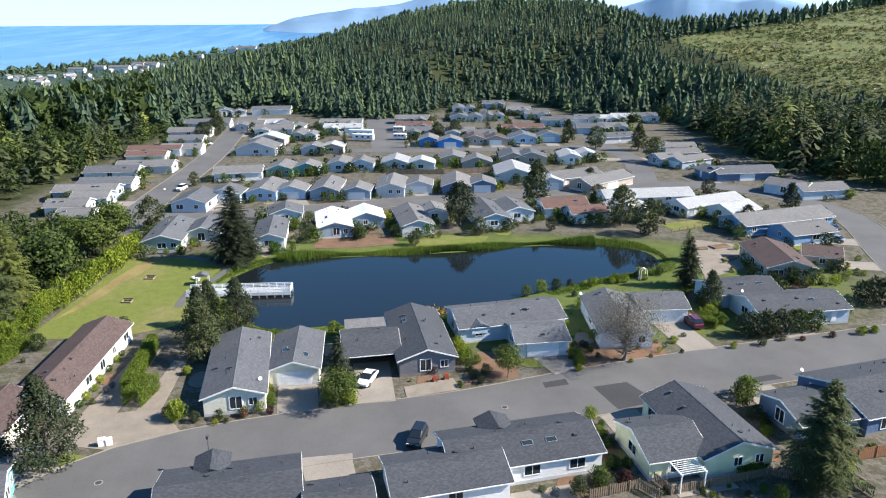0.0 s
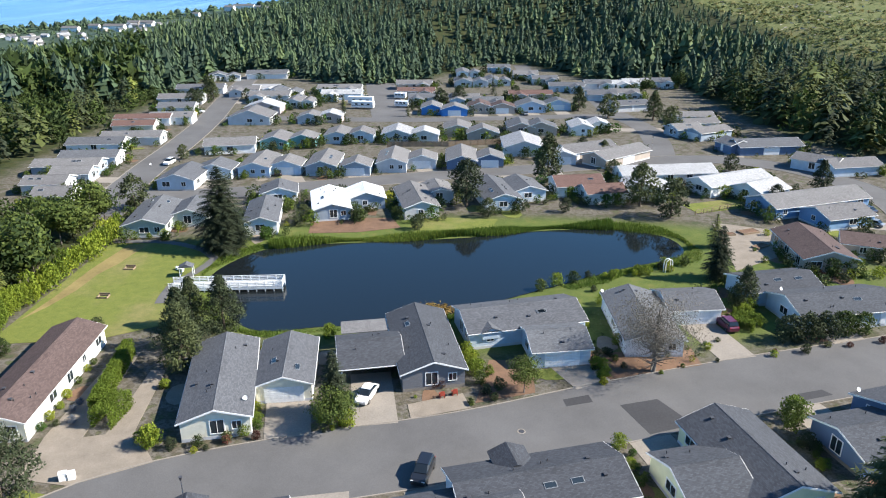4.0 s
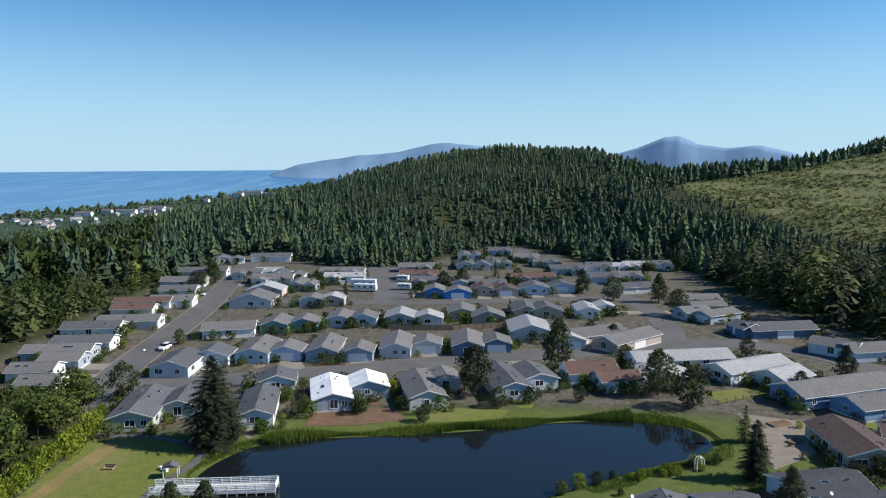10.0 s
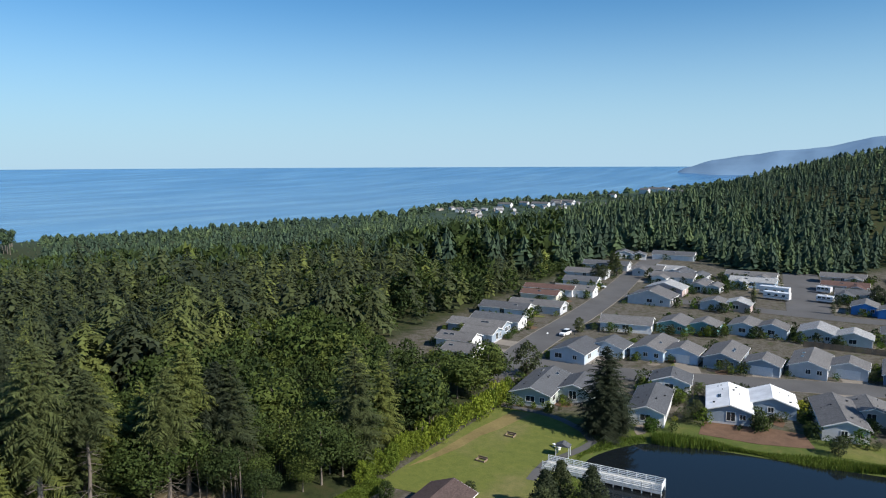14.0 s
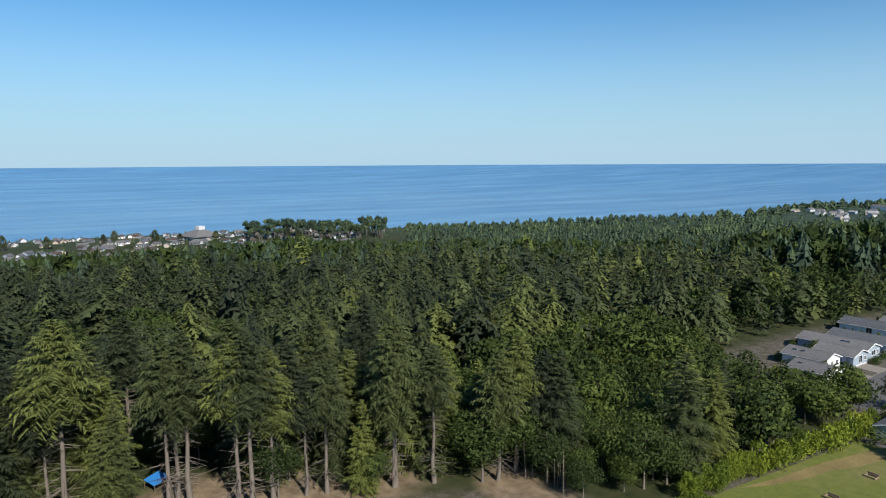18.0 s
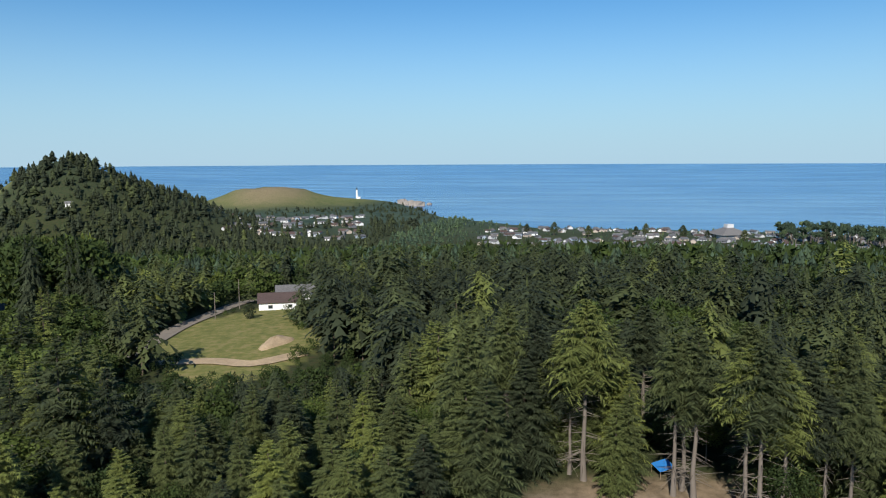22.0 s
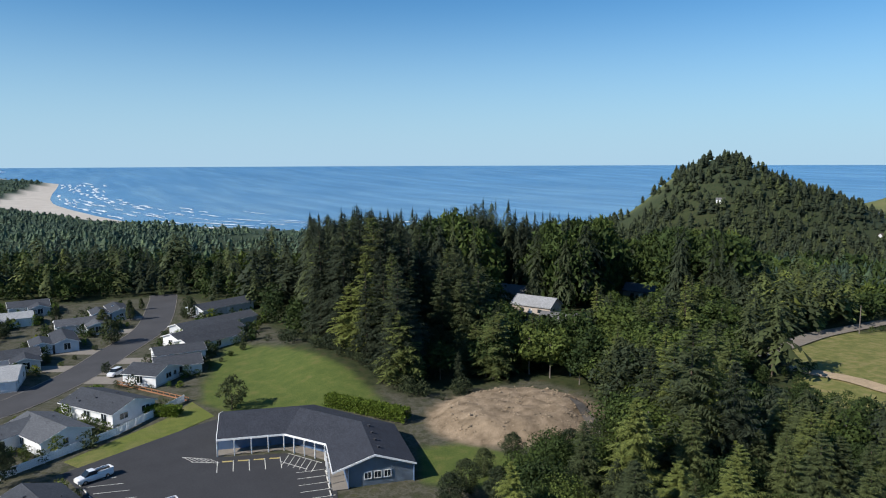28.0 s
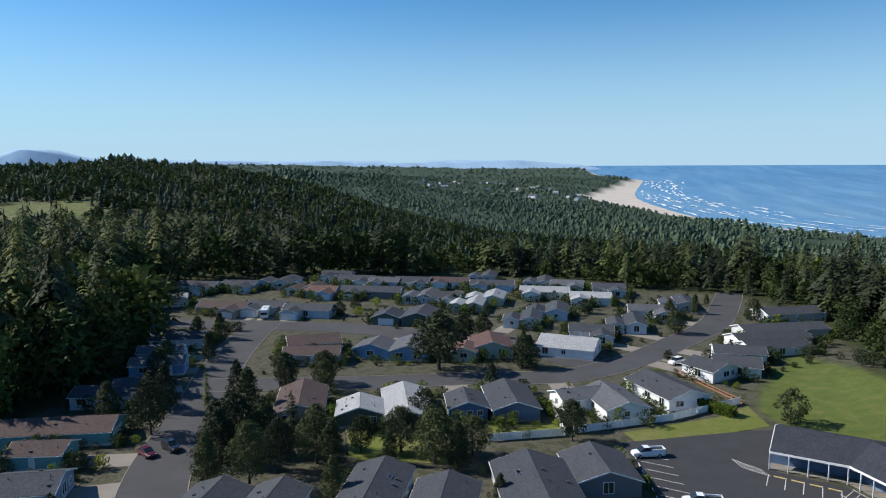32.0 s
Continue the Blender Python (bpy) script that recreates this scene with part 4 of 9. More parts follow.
home([(-14.6, 187.7, -0, 8.5, 15.0), (-6.6, 188.3, -0, 8.4, 8.0)], roof='grey', wall='palegrey')
home([(4.4, 189.8, -0, 8.6, 15.0), (12.2, 189.3, -0, 8.1, 8.0)], roof='grey', wall='navy')
home([(22.9, 205.9, -0, 12.1, 15.0), (32.8, 192.7, -0, 8.0, 8.0)], roof='pale', wall='palegrey')
home([(40.8, 198.8, -63, 9.0, 17.4), (48.8, 193.1, -51, 9.0, 19.9)], roof='grey', wall='tan')
home([(-65.7, 206.7, -80, 9.0, 15.1)], roof='grey', wall='white')
home([(-53.2, 213.7, -0, 8.7, 11.0), (-45.0, 215.2, -0, 8.8, 8.0)], roof='grey', wall='teal')
home([(-34.9, 221.4, -0, 8.3, 11.0), (-27.5, 221.4, -0, 8.8, 8.0)], roof='grey', wall='paleblue')
home([(-16.0, 222.7, -0, 9.7, 11.0), (-7.2, 221.0, -0, 9.7, 8.0)], roof='pale', wall='palegrey')
home([(3.5, 231.1, -0, 9.1, 11.0), (11.7, 223.2, -0, 10.6, 8.0)], roof='grey', wall='tan')
home([(24.7, 233.4, -0, 9.2, 11.0), (31.1, 231.7, -0, 11.4, 8.0)], roof='slate', wall='tan')
home([(44.9, 232.9, -0, 7.7, 11.0), (51.6, 237.0, -0, 7.5, 8.0)], roof='pale', wall='white')
home([(-71.0, 252.3, -0, 15.4, 12.0), (-49.7, 252.0, -0, 9.0, 8.0)], roof='grey', wall='palegrey')
home([(-71.5, 272.5, -0, 14.1, 10.0), (-42.6, 254.0, -0, 9.1, 8.0)], roof='pale', wall='pink')
home([(-6.1, 270.6, -0, 8.1, 10.0), (2.6, 266.8, -0, 10.4, 8.0)], roof='grey', wall='vivid')
home([(12.4, 272.6, -0, 9.5, 10.0), (21.0, 271.3, -0, 10.3, 8.0)], roof='brown', wall='tan')
home([(32.4, 274.6, -0, 11.7, 10.0), (43.4, 278.5, -0, 10.4, 8.0)], roof='slate', wall='lightblue')
home([(71.0, 275.3, -76, 8.0, 14.4)], roof='slate', wall='palegrey')
home([(-76.0, 300.9, -90, 8.7, 17.4), (-80.3, 295.7, 0, 6.4, 7.0)], roof='grey', wall='white')
home([(-90.5, 317.2, -90, 7.9, 12.2), (-93.5, 312.0, 0, 6.4, 7.0)], roof='grey', wall='palegrey')
home([(-82.7, 320.3, -90, 8.8, 12.3), (-79.7, 315.1, 0, 6.4, 7.0)], roof='pale', wall='white')
home([(-75.8, 311.6, 0, 8.7, 14.0), (-67.7, 309.1, 0, 7.4, 9.0)], roof='slate', wall='palegrey')
home([(-49.1, 320.8, -90, 8.1, 20.0), (-44.1, 315.6, 0, 6.4, 7.0)], roof='grey', wall='white')
home([(-45.8, 304.5, -90, 8.1, 17.4), (-50.1, 299.3, 0, 6.4, 7.0)], roof='pale', wall='lightblue')
home([(-62.4, 287.6, 0, 6.2, 14.0), (-56.6, 285.1, 0, 5.3, 9.0)], roof='grey', wall='palegrey')
home([(-16.0, 333.9, -90, 8.8, 16.7), (-11.9, 328.7, 0, 6.4, 7.0)], roof='grey', wall='tan')
home([(-14.1, 311.4, -90, 8.1, 16.4), (-10.0, 306.2, 0, 6.4, 7.0)], roof='redbrown', wall='tan')
home([(7.1, 378.4, 0, 6.8, 14.0), (13.4, 375.9, 0, 5.8, 9.0)], roof='slate', wall='white')
home([(7.0, 344.0, 0, 8.8, 14.0), (15.1, 341.5, 0, 7.5, 9.0)], roof='slate', wall='palegrey')
home([(21.0, 347.4, 0, 6.6, 14.0), (27.1, 344.9, 0, 5.6, 9.0)], roof='slate', wall='palegrey')
home([(27.3, 396.0, -90, 8.6, 12.3), (30.3, 390.8, 0, 6.4, 7.0)], roof='slate', wall='lightblue')
home([(6.8, 292.5, -90, 8.1, 12.4), (3.8, 287.3, 0, 6.4, 7.0)], roof='grey', wall='paleblue')
home([(16.1, 283.9, -90, 7.8, 12.2), (19.1, 278.7, 0, 6.4, 7.0)], roof='slate', wall='sage')
home([(39.0, 366.5, -90, 8.8, 12.4), (42.0, 361.3, 0, 6.4, 7.0)], roof='grey', wall='palegrey')
home([(46.8, 349.1, -90, 8.3, 12.3), (49.8, 343.9, 0, 6.4, 7.0)], roof='slate', wall='palegrey')
home([(54.0, 326.0, -90, 8.0, 16.2), (58.0, 320.8, 0, 6.4, 7.0)], roof='slate', wall='paleblue')
home([(35.1, 301.9, -90, 7.9, 18.6), (30.5, 296.7, 0, 6.4, 7.0)], roof='redbrown', wall='tan')
home([(69.5, 332.7, -90, 8.4, 12.4), (72.5, 327.5, 0, 6.4, 7.0)], roof='slate', wall='palegrey')
home([(77.9, 332.4, -90, 8.0, 12.3), (80.9, 327.2, 0, 6.4, 7.0)], roof='pale', wall='white')
home([(88.5, 337.6, -90, 8.3, 12.8), (85.4, 332.4, 0, 6.4, 7.0)], roof='pale', wall='white')
home([(98.9, 339.2, -90, 8.1, 12.3), (101.9, 334.0, 0, 6.4, 7.0)], roof='slate', wall='white')
home([(65.2, 301.0, -90, 8.6, 12.6), (68.3, 295.8, 0, 6.4, 7.0)], roof='slate', wall='palegrey')
home([(75.8, 305.3, -90, 7.9, 12.3), (78.8, 300.1, 0, 6.4, 7.0)], roof='grey', wall='palegrey')
home([(-10.0, 293.0, -90, 8.1, 12.3), (-13.0, 287.8, 0, 6.4, 7.0)], roof='slate', wall='palegrey')
home([(88.2, 250.5, -87, 8.0, 13.7), (86.5, 238.8, -78, 7.0, 12.6)], roof='grey', wall='palegrey')
home([(78.5, 228.6, -71, 8.0, 10.1), (85.2, 224.7, -62, 8.0, 14.0)], roof='grey', wall='bluegrey')
home([(86.3, 205.1, 18, 8.0, 7.7), (95.3, 204.4, -83, 9.0, 19.8)], roof='slate', wall='navy')
home([(101.3, 183.6, 44, 8.0, 11.6), (107.9, 180.7, -80, 9.0, 14.6)], roof='grey', wall='paleblue')
home([(53.5, -82.4, 5, 8.8, 16.0), (45.2, -87.9, 5, 8.3, 9.0)], roof='slate', wall='bluegrey')
home([(32.3, -94.1, 5, 9.1, 16.0), (21.7, -94.3, 5, 9.6, 10.0)], roof='slate', wall='white')
home([(9.1, -100.4, 17, 11.8, 17.0), (0.3, -109.0, 17, 10.4, 11.2)], roof='charcoal', wall='darkgrey')
home([(91.5, -96.4, -74, 7.0, 9.2), (97.3, -105.8, -70, 9.0, 22.1)], roof='brown', wall='teal')
home([(83.3, -84.7, -68, 9.0, 10.1)], roof='slate', wall='bluegrey')
home([(100.2, -125.3, -73, 8.0, 15.1), (98.2, -132.3, -58, 8.0, 11.2)], roof='slate', wall='palegrey')
home([(104.5, -147.4, -67, 8.0, 12.7), (110.6, -157.7, -67, 7.0, 11.5)], roof='grey', wall='blue')
home([(114.2, -170.4, -68, 8.0, 14.3)], roof='slate', wall='palegrey')
home([(153.8, -218.8, -63, 9.0, 19.4)], roof='pale', wall='white')
home([(71.9, -163.7, -74, 8.0, 14.2), (76.3, -174.6, -61, 9.0, 14.0)], roof='brown', wall='tan')
home([(49.0, -174.1, 9, 10.0, 12.0), (58.1, -172.9, 0, 10.3, 9.0)], roof='grey', wall='blue')
home([(29.1, -181.2, 14, 11.1, 12.0), (34.7, -175.0, 4, 6.9, 8.0)], roof='redbrown', wall='sage')
home([(8.8, -185.1, 80, 12.0, 14.9)], roof='pale', wall='white')
home([(59.2, -128.8, 20, 9.8, 16.5)], roof='brown', wall='tan')
home([(46.1, -126.8, 19, 9.1, 8.8), (38.1, -131.6, 20, 9.1, 18.4)], roof='pale', wall='darkgreen')
home([(26.6, -134.8, 18, 7.9, 9.2), (18.3, -139.2, 18, 9.6, 15.0)], roof='slate', wall='navy')
home([(4.8, -144.1, -60, 7.0, 10.4), (-2.2, -143.1, 24, 9.4, 14.0)], roof='grey', wall='white')
home([(-13.2, -152.6, 32, 10.4, 15.5)], roof='slate', wall='white')
home([(-24.2, -171.2, 44, 9.0, 9.1), (-30.8, -175.8, 84, 9.0, 10.7)], roof='slate', wall='white')
home([(-33.0, -186.4, 90, 8.0, 12.3), (-42.9, -195.3, -67, 8.0, 17.5)], roof='slate', wall='white')
home([(-43.3, -203.4, -67, 8.0, 21.6)], roof='slate', wall='white')
home([(-48.9, -215.3, -69, 8.0, 25.6)], roof='slate', wall='palegrey')
home([(-56.9, -239.9, -67, 9.0, 20.5)], roof='slate', wall='palegrey')
home([(3.6, -202.3, -87, 7.9, 12.4), (0.6, -197.1, 3, 6.4, 7.0)], roof='slate', wall='palegrey')
home([(-8.8, -216.4, 3, 6.2, 14.0), (-3.2, -213.6, 3, 5.3, 9.0)], roof='slate', wall='paleblue')
home([(-14.7, -235.1, -87, 7.9, 14.8), (-18.3, -229.9, 3, 6.4, 7.0)], roof='grey', wall='palegrey')
home([(-26.3, -251.3, 3, 6.2, 14.0), (-20.6, -248.5, 3, 5.3, 9.0)], roof='slate', wall='palegrey')
home([(22.1, -216.9, 3, 6.2, 14.0), (27.7, -214.1, 3, 5.3, 9.0)], roof='slate', wall='paleblue')
home([(15.1, -229.9, 3, 7.2, 14.0), (21.6, -227.1, 3, 6.2, 9.0)], roof='slate', wall='paleblue')
home([(43.0, -235.4, 3, 6.2, 14.0), (48.7, -232.6, 3, 5.3, 9.0)], roof='pale', wall='sage')
home([(38.5, -248.3, 3, 7.5, 14.0), (45.3, -245.5, 3, 6.4, 9.0)], roof='pale', wall='sage')
home([(21.8, -261.9, -87, 8.2, 18.1), (26.2, -256.7, 3, 6.4, 7.0)], roof='pale', wall='white')
home([(5.0, -254.2, -87, 8.8, 14.4), (8.5, -249.0, 3, 6.4, 7.0)], roof='pale', wall='white')
home([(56.2, -212.9, 3, 10.8, 14.0), (66.0, -209.9, 3, 9.2, 9.0)], roof='charcoal', wall='darkgreen')
home([(62.6, -246.8, 3, 6.2, 14.0), (68.2, -244.0, 3, 5.3, 9.0)], roof='grey', wall='paleblue')
home([(56.2, -243.9, -87, 8.9, 12.6), (53.1, -238.7, 3, 6.4, 7.0)], roof='slate', wall='palegrey')
home([(85.4, -250.5, -87, 8.3, 23.6), (91.3, -245.3, 3, 6.4, 7.0)], roof='charcoal', wall='darkgrey')
home([(109.9, -252.4, 3, 6.2, 14.0), (115.5, -249.6, 3, 5.3, 9.0)], roof='brown', wall='palegrey')
home([(103.8, -247.8, -87, 8.2, 12.2), (100.8, -242.6, 3, 6.4, 7.0)], roof='redbrown', wall='lightblue')
home([(94.8, -214.7, -87, 8.7, 16.2), (98.8, -209.5, 3, 6.4, 7.0)], roof='slate', wall='paleblue')
home([(110.4, -216.0, -87, 8.5, 12.8), (113.5, -210.8, 3, 6.4, 7.0)], roof='slate', wall='palegrey')
home([(124.2, -212.4, -87, 8.3, 17.5), (119.9, -207.2, 3, 6.4, 7.0)], roof='brown', wall='tan')
home([(141.2, -254.1, -87, 7.9, 14.1), (137.8, -248.9, 3, 6.4, 7.0)], roof='slate', wall='palegrey')
home([(126.4, -264.6, 3, 8.6, 14.0), (134.3, -261.7, 3, 7.3, 9.0)], roof='slate', wall='palegrey')
home([(155.5, -247.5, -87, 8.5, 16.1), (151.5, -242.3, 3, 6.4, 7.0)], roof='slate', wall='palegrey')
home([(99.2, -273.3, -87, 8.2, 14.4), (95.7, -268.1, 3, 6.4, 7.0)], roof='slate', wall='white')
home([(86.7, -271.5, -87, 8.7, 12.2), (89.6, -266.3, 3, 6.4, 7.0)], roof='grey', wall='palegrey')
home([(75.6, -273.7, -87, 8.4, 14.2), (72.2, -268.5, 3, 6.4, 7.0)], roof='slate', wall='paleblue')
home([(60.7, -276.7, -87, 8.4, 15.2), (64.5, -271.5, 3, 6.4, 7.0)], roof='brown', wall='white')
home([(43.3, -273.5, -87, 8.1, 17.1), (47.6, -268.3, 3, 6.4, 7.0)], roof='slate', wall='lightblue')
home([(47.9, -294.4, 3, 6.3, 14.0), (53.6, -291.6, 3, 5.4, 9.0)], roof='slate', wall='palegrey')
home([(23.7, -284.9, 3, 6.2, 14.0), (29.3, -282.1, 3, 5.3, 9.0)], roof='slate', wall='palegrey')
home([(14.6, -279.1, -87, 7.8, 12.6), (11.5, -273.9, 3, 6.4, 7.0)], roof='grey', wall='tan')
home([(-1.3, -273.5, -87, 8.7, 12.2), (-4.3, -268.3, 3, 6.4, 7.0)], roof='slate', wall='palegrey')
home([(111.8, -284.0, -87, 8.0, 12.6), (114.9, -278.8, 3, 6.4, 7.0)], roof='slate', wall='palegrey')

# ---- trees ----
def conifer(seed, whorls, per, blades, radius=0.2, base=0.08, fine=1.0):
    """A fir or spruce crown of unit height: whorls of drooping boughs, each a fern of narrow sprays."""
    r = np.random.RandomState(seed)
    n = whorls * per
    t = np.repeat((np.arange(whorls) + 0.5) / whorls, per) + r.uniform(-0.6, 0.6, n) / whorls
    t = np.clip(t, 0, 0.985)
    z0 = base + (1 - base) * t
    ang = r.uniform(0, 6.283, n)
    length = radius * ((1 - t) ** 0.75 + 0.045) * r.uniform(0.55, 1.25, n) * np.where(t < 0.15, 0.75, 1.0)
    ca, sa = np.cos(ang), np.sin(ang)
    rise = r.uniform(-0.1, 0.25, n) + 0.5 * t
    droop = r.uniform(0.3, 0.75, n) * (1 - 0.6 * t)

    def axis(s):
        d = length * s
        return np.stack([ca * d, sa * d, z0 + length * (rise * s - droop * s * s)], 1)
    vs = []
    for k in range(blades):
        s = 0.12 + 0.86 * (k + r.uniform(0, 1, n)) / blades
        side = 1 if k % 2 else -1
        p = axis(s)
        reach = length * (0.4 - 0.26 * s) * r.uniform(0.6, 1.4, n) + 0.004
        fwd = r.uniform(0.35, 0.9, n) * reach
        tip = p + np.stack([ca * fwd - sa * reach * side * 0.8, sa * fwd + ca * reach * side * 0.8, -reach * r.uniform(0.05, 0.7, n)], 1)
        wd = (0.0045 + 0.035 * length) * fine * r.uniform(0.7, 1.3, n)
        off = np.stack([ca * wd + sa * wd * 0.4 * side, sa * wd - ca * wd * 0.4 * side, wd * r.uniform(-0.5, 0.5, n)], 1)
        vs.append(np.stack([p - off, p + off, tip], 1))
    v = np.concatenate(vs, 0).reshape(-1, 3)
    top = np.array([[[0.008, 0, 0.93], [-0.006, 0.006, 0.93], [0, 0, 1.0]], [[0, 0.008, 0.92], [0, -0.008, 0.92], [0.002, 0, 1.0]]]).reshape(-1, 3)
    v = np.concatenate([v, top], 0)
    return v, np.arange(len(v)).reshape(-1, 3)


def sprays(seed, n, radius=0.2, size=0.09, power=0.8, base=0.03):
    """A far tree of unit height: overlapping drooping sprays on an uneven cone or dome."""
    r = np.random.RandomState(seed)
    t = 1 - np.sqrt(r.uniform(0.0, 1, n))
    t = np.clip(t * 0.7 + 0.3 * (np.arange(n) + 0.5) / n, 0, 0.96)
    a = r.uniform(0, 6.283, n) + 2.4 * np.arange(n)
    bulge = 1 + 0.22 * np.sin(3 * a + 9 * t + seed) + 0.15 * np.sin(17 * t + seed)
    rad = radius * ((1 - t) ** power * bulge + 0.03) * r.uniform(0.35, 0.9, n)
    z = base + (0.97 - base) * t
    s = size * (0.55 + 0.6 * (1 - t)) * r.uniform(0.7, 1.3, n)
    ca, sa = np.cos(a), np.sin(a)
    p = np.stack([ca * rad, sa * rad, z], 1)
    side = np.stack([-sa * s * 0.46, ca * s * 0.46, r.uniform(-0.25, 0.25, n) * s], 1)
    tip = p + np.stack([ca * s * 1.25, sa * s * 1.25, -s * r.uniform(0.15, 1.0, n)], 1)
    up = np.array([0, 0, 1.0]) * (s * 0.3)[:, None]
    v = np.stack([p - side + up, tip, p + side + up], 1).reshape(-1, 3)
    v = np.concatenate([v, np.array([[0.3 * size, 0, 0.86], [-0.2 * size, 0.25 * size, 0.86], [0, 0, 1.0], [0, -0.3 * size, 0.87], [-0.2 * size, 0.2 * size, 0.87], [0, 0, 0.99]])], 0)
    return v, np.arange(len(v)).reshape(-1, 3)


def spire(seed, tiers, sides, radius=0.2, base=0.05, power=0.8, droop=0.55, sprays_a_side=4):
    """A conifer of unit height: tiers of drooping fronds, each a fan of narrow side sprays along a rib."""
    r = np.random.RandomState(seed)
    n, q = tiers * sides, sprays_a_side
    t = np.clip(np.repeat((np.arange(tiers) + 0.4) / tiers, sides) + r.uniform(-0.55, 0.55, n) / tiers, 0, 0.97)
    a = r.uniform(0, 6.283, n) + np.tile(np.arange(sides), tiers) * 6.283 / sides
    lobe = 1 + 0.2 * np.sin(2 * a + seed) + 0.16 * np.sin(11 * t + seed)
    ln = radius * ((1 - t) ** power * lobe + 0.05) * r.uniform(0.55, 1.25, n)
    z = base + (1 - base) * t
    ca, sa = np.cos(a), np.sin(a)
    dr = droop * r.uniform(0.5, 1.5, n)
    w = r.uniform(0.17, 0.33, n)

    def at(f, side, fall):
        return np.stack([ca * ln * f - sa * ln * side, sa * ln * f + ca * ln * side, z + ln * (0.28 - dr * f * f - fall)], 1)
    pts = [at(0.04 + 0.96 * k / q, 0, 0) for k in range(q + 1)]
    f = []
    for k in range(q):
        s_ = 0.04 + 0.96 * k / q
        for side in (1, -1):
            u = r.uniform(0.65, 1.35, n)
            pts.append(at(s_ + 0.24 * u, side * w * (1 - 0.6 * s_) * u, 0.22 * w * u))
            i = len(pts) - 1
            f.append((k, k + 1, i) if side > 0 else (k + 1, k, i))
    m = len(pts)
    v = np.stack(pts, 1).reshape(-1, 3)
    f = (np.array(f)[None] + m * np.arange(n)[:, None, None]).reshape(-1, 3)
    v = np.concatenate([v, np.array([[0.012, 0, 0.9], [-0.008, 0.009, 0.9], [0, 0, 1.04], [0, 0.012, 0.9], [0, -0.012, 0.9]])], 0)
    m *= n
    return v, np.concatenate([f, np.array([[m, m + 1, m + 2], [m + 3, m + 4, m + 2]])], 0)


def skirts(seed, layers, sides, radius=0.2):
    """A far pointed conifer of unit height: ragged skirts of boughs, one above another."""
    r = np.random.RandomState(seed)
    v = []
    for k in range(layers):
        z1 = 1.0 - 0.86 * k / layers
        z0 = max(0.0, z1 - 1.0 / layers - 0.1)
        rad = radius * (1.04 - z0) ** 0.85
        a = r.uniform(0, 6.283) + np.arange(sides) * 6.283 / sides + r.uniform(-0.3, 0.3, sides)
        rr = rad * r.uniform(0.65, 1.3, sides)
        zz = z0 + r.uniform(-0.05, 0.06, sides)
        for i in range(sides):
            b = a[i] + 6.283 / sides * r.uniform(0.8, 1.15)
            v += [(0, 0, z1), (rr[i] * math.cos(a[i]), rr[i] * math.sin(a[i]), zz[i]), (0.8 * rr[i] * math.cos(b), 0.8 * rr[i] * math.sin(b), zz[i] + 0.03)]
    v = np.array(v)
    return v, np.arange(len(v)).reshape(-1, 3)


def dense(seed, lobes, leaves, size, sx=0.36, z0=0.06, peak=0.25, top=0.75, lobe=0.34):
    """A close-needled crown of unit height: many small tufts over a rounded cone, down to near the ground."""
    r = np.random.RandomState(seed)
    t = (np.arange(lobes) + r.uniform(0, 1, lobes)) / lobes
    prof = np.where(t < peak, 0.62 + 0.38 * t / peak, ((1 - t) / (1 - peak)) ** top)
    a = 2.4 * np.arange(lobes) + r.uniform(-0.5, 0.5, lobes)
    rad = sx * prof * r.uniform(0.45, 0.92, lobes)
    c = np.stack([np.cos(a) * rad, np.sin(a) * rad, z0 + (0.93 - z0) * t], 1)
    lr = sx * lobe * (0.45 + 0.55 * prof) * r.uniform(0.7, 1.25, lobes)
    p = r.normal(size=(lobes, leaves, 3))
    p[:, :, 2] = np.abs(p[:, :, 2]) * 0.9 - 0.25
    p /= np.linalg.norm(p, axis=2)[:, :, None]
    q = p * r.uniform(0.65, 1.0, (lobes, leaves, 1))
    centre = (c[:, None] + q * lr[:, None, None]).reshape(-1, 3)
    out = p.reshape(-1, 3)
    n = len(centre)
    u = np.cross(out, r.normal(size=(n, 3)))
    u /= np.linalg.norm(u, axis=1)[:, None] + 1e-9
    w = np.cross(out, u) * 0.8 + out * r.uniform(0.1, 0.8, (n, 1))
    s_ = size * r.uniform(0.6, 1.35, (n, 1))
    v = np.stack([centre - u * s_ * 0.4, centre + u * s_ * 0.4, centre + w * s_ * 1.35], 1).reshape(-1, 3)
    return v, np.arange(len(v)).reshape(-1, 3)


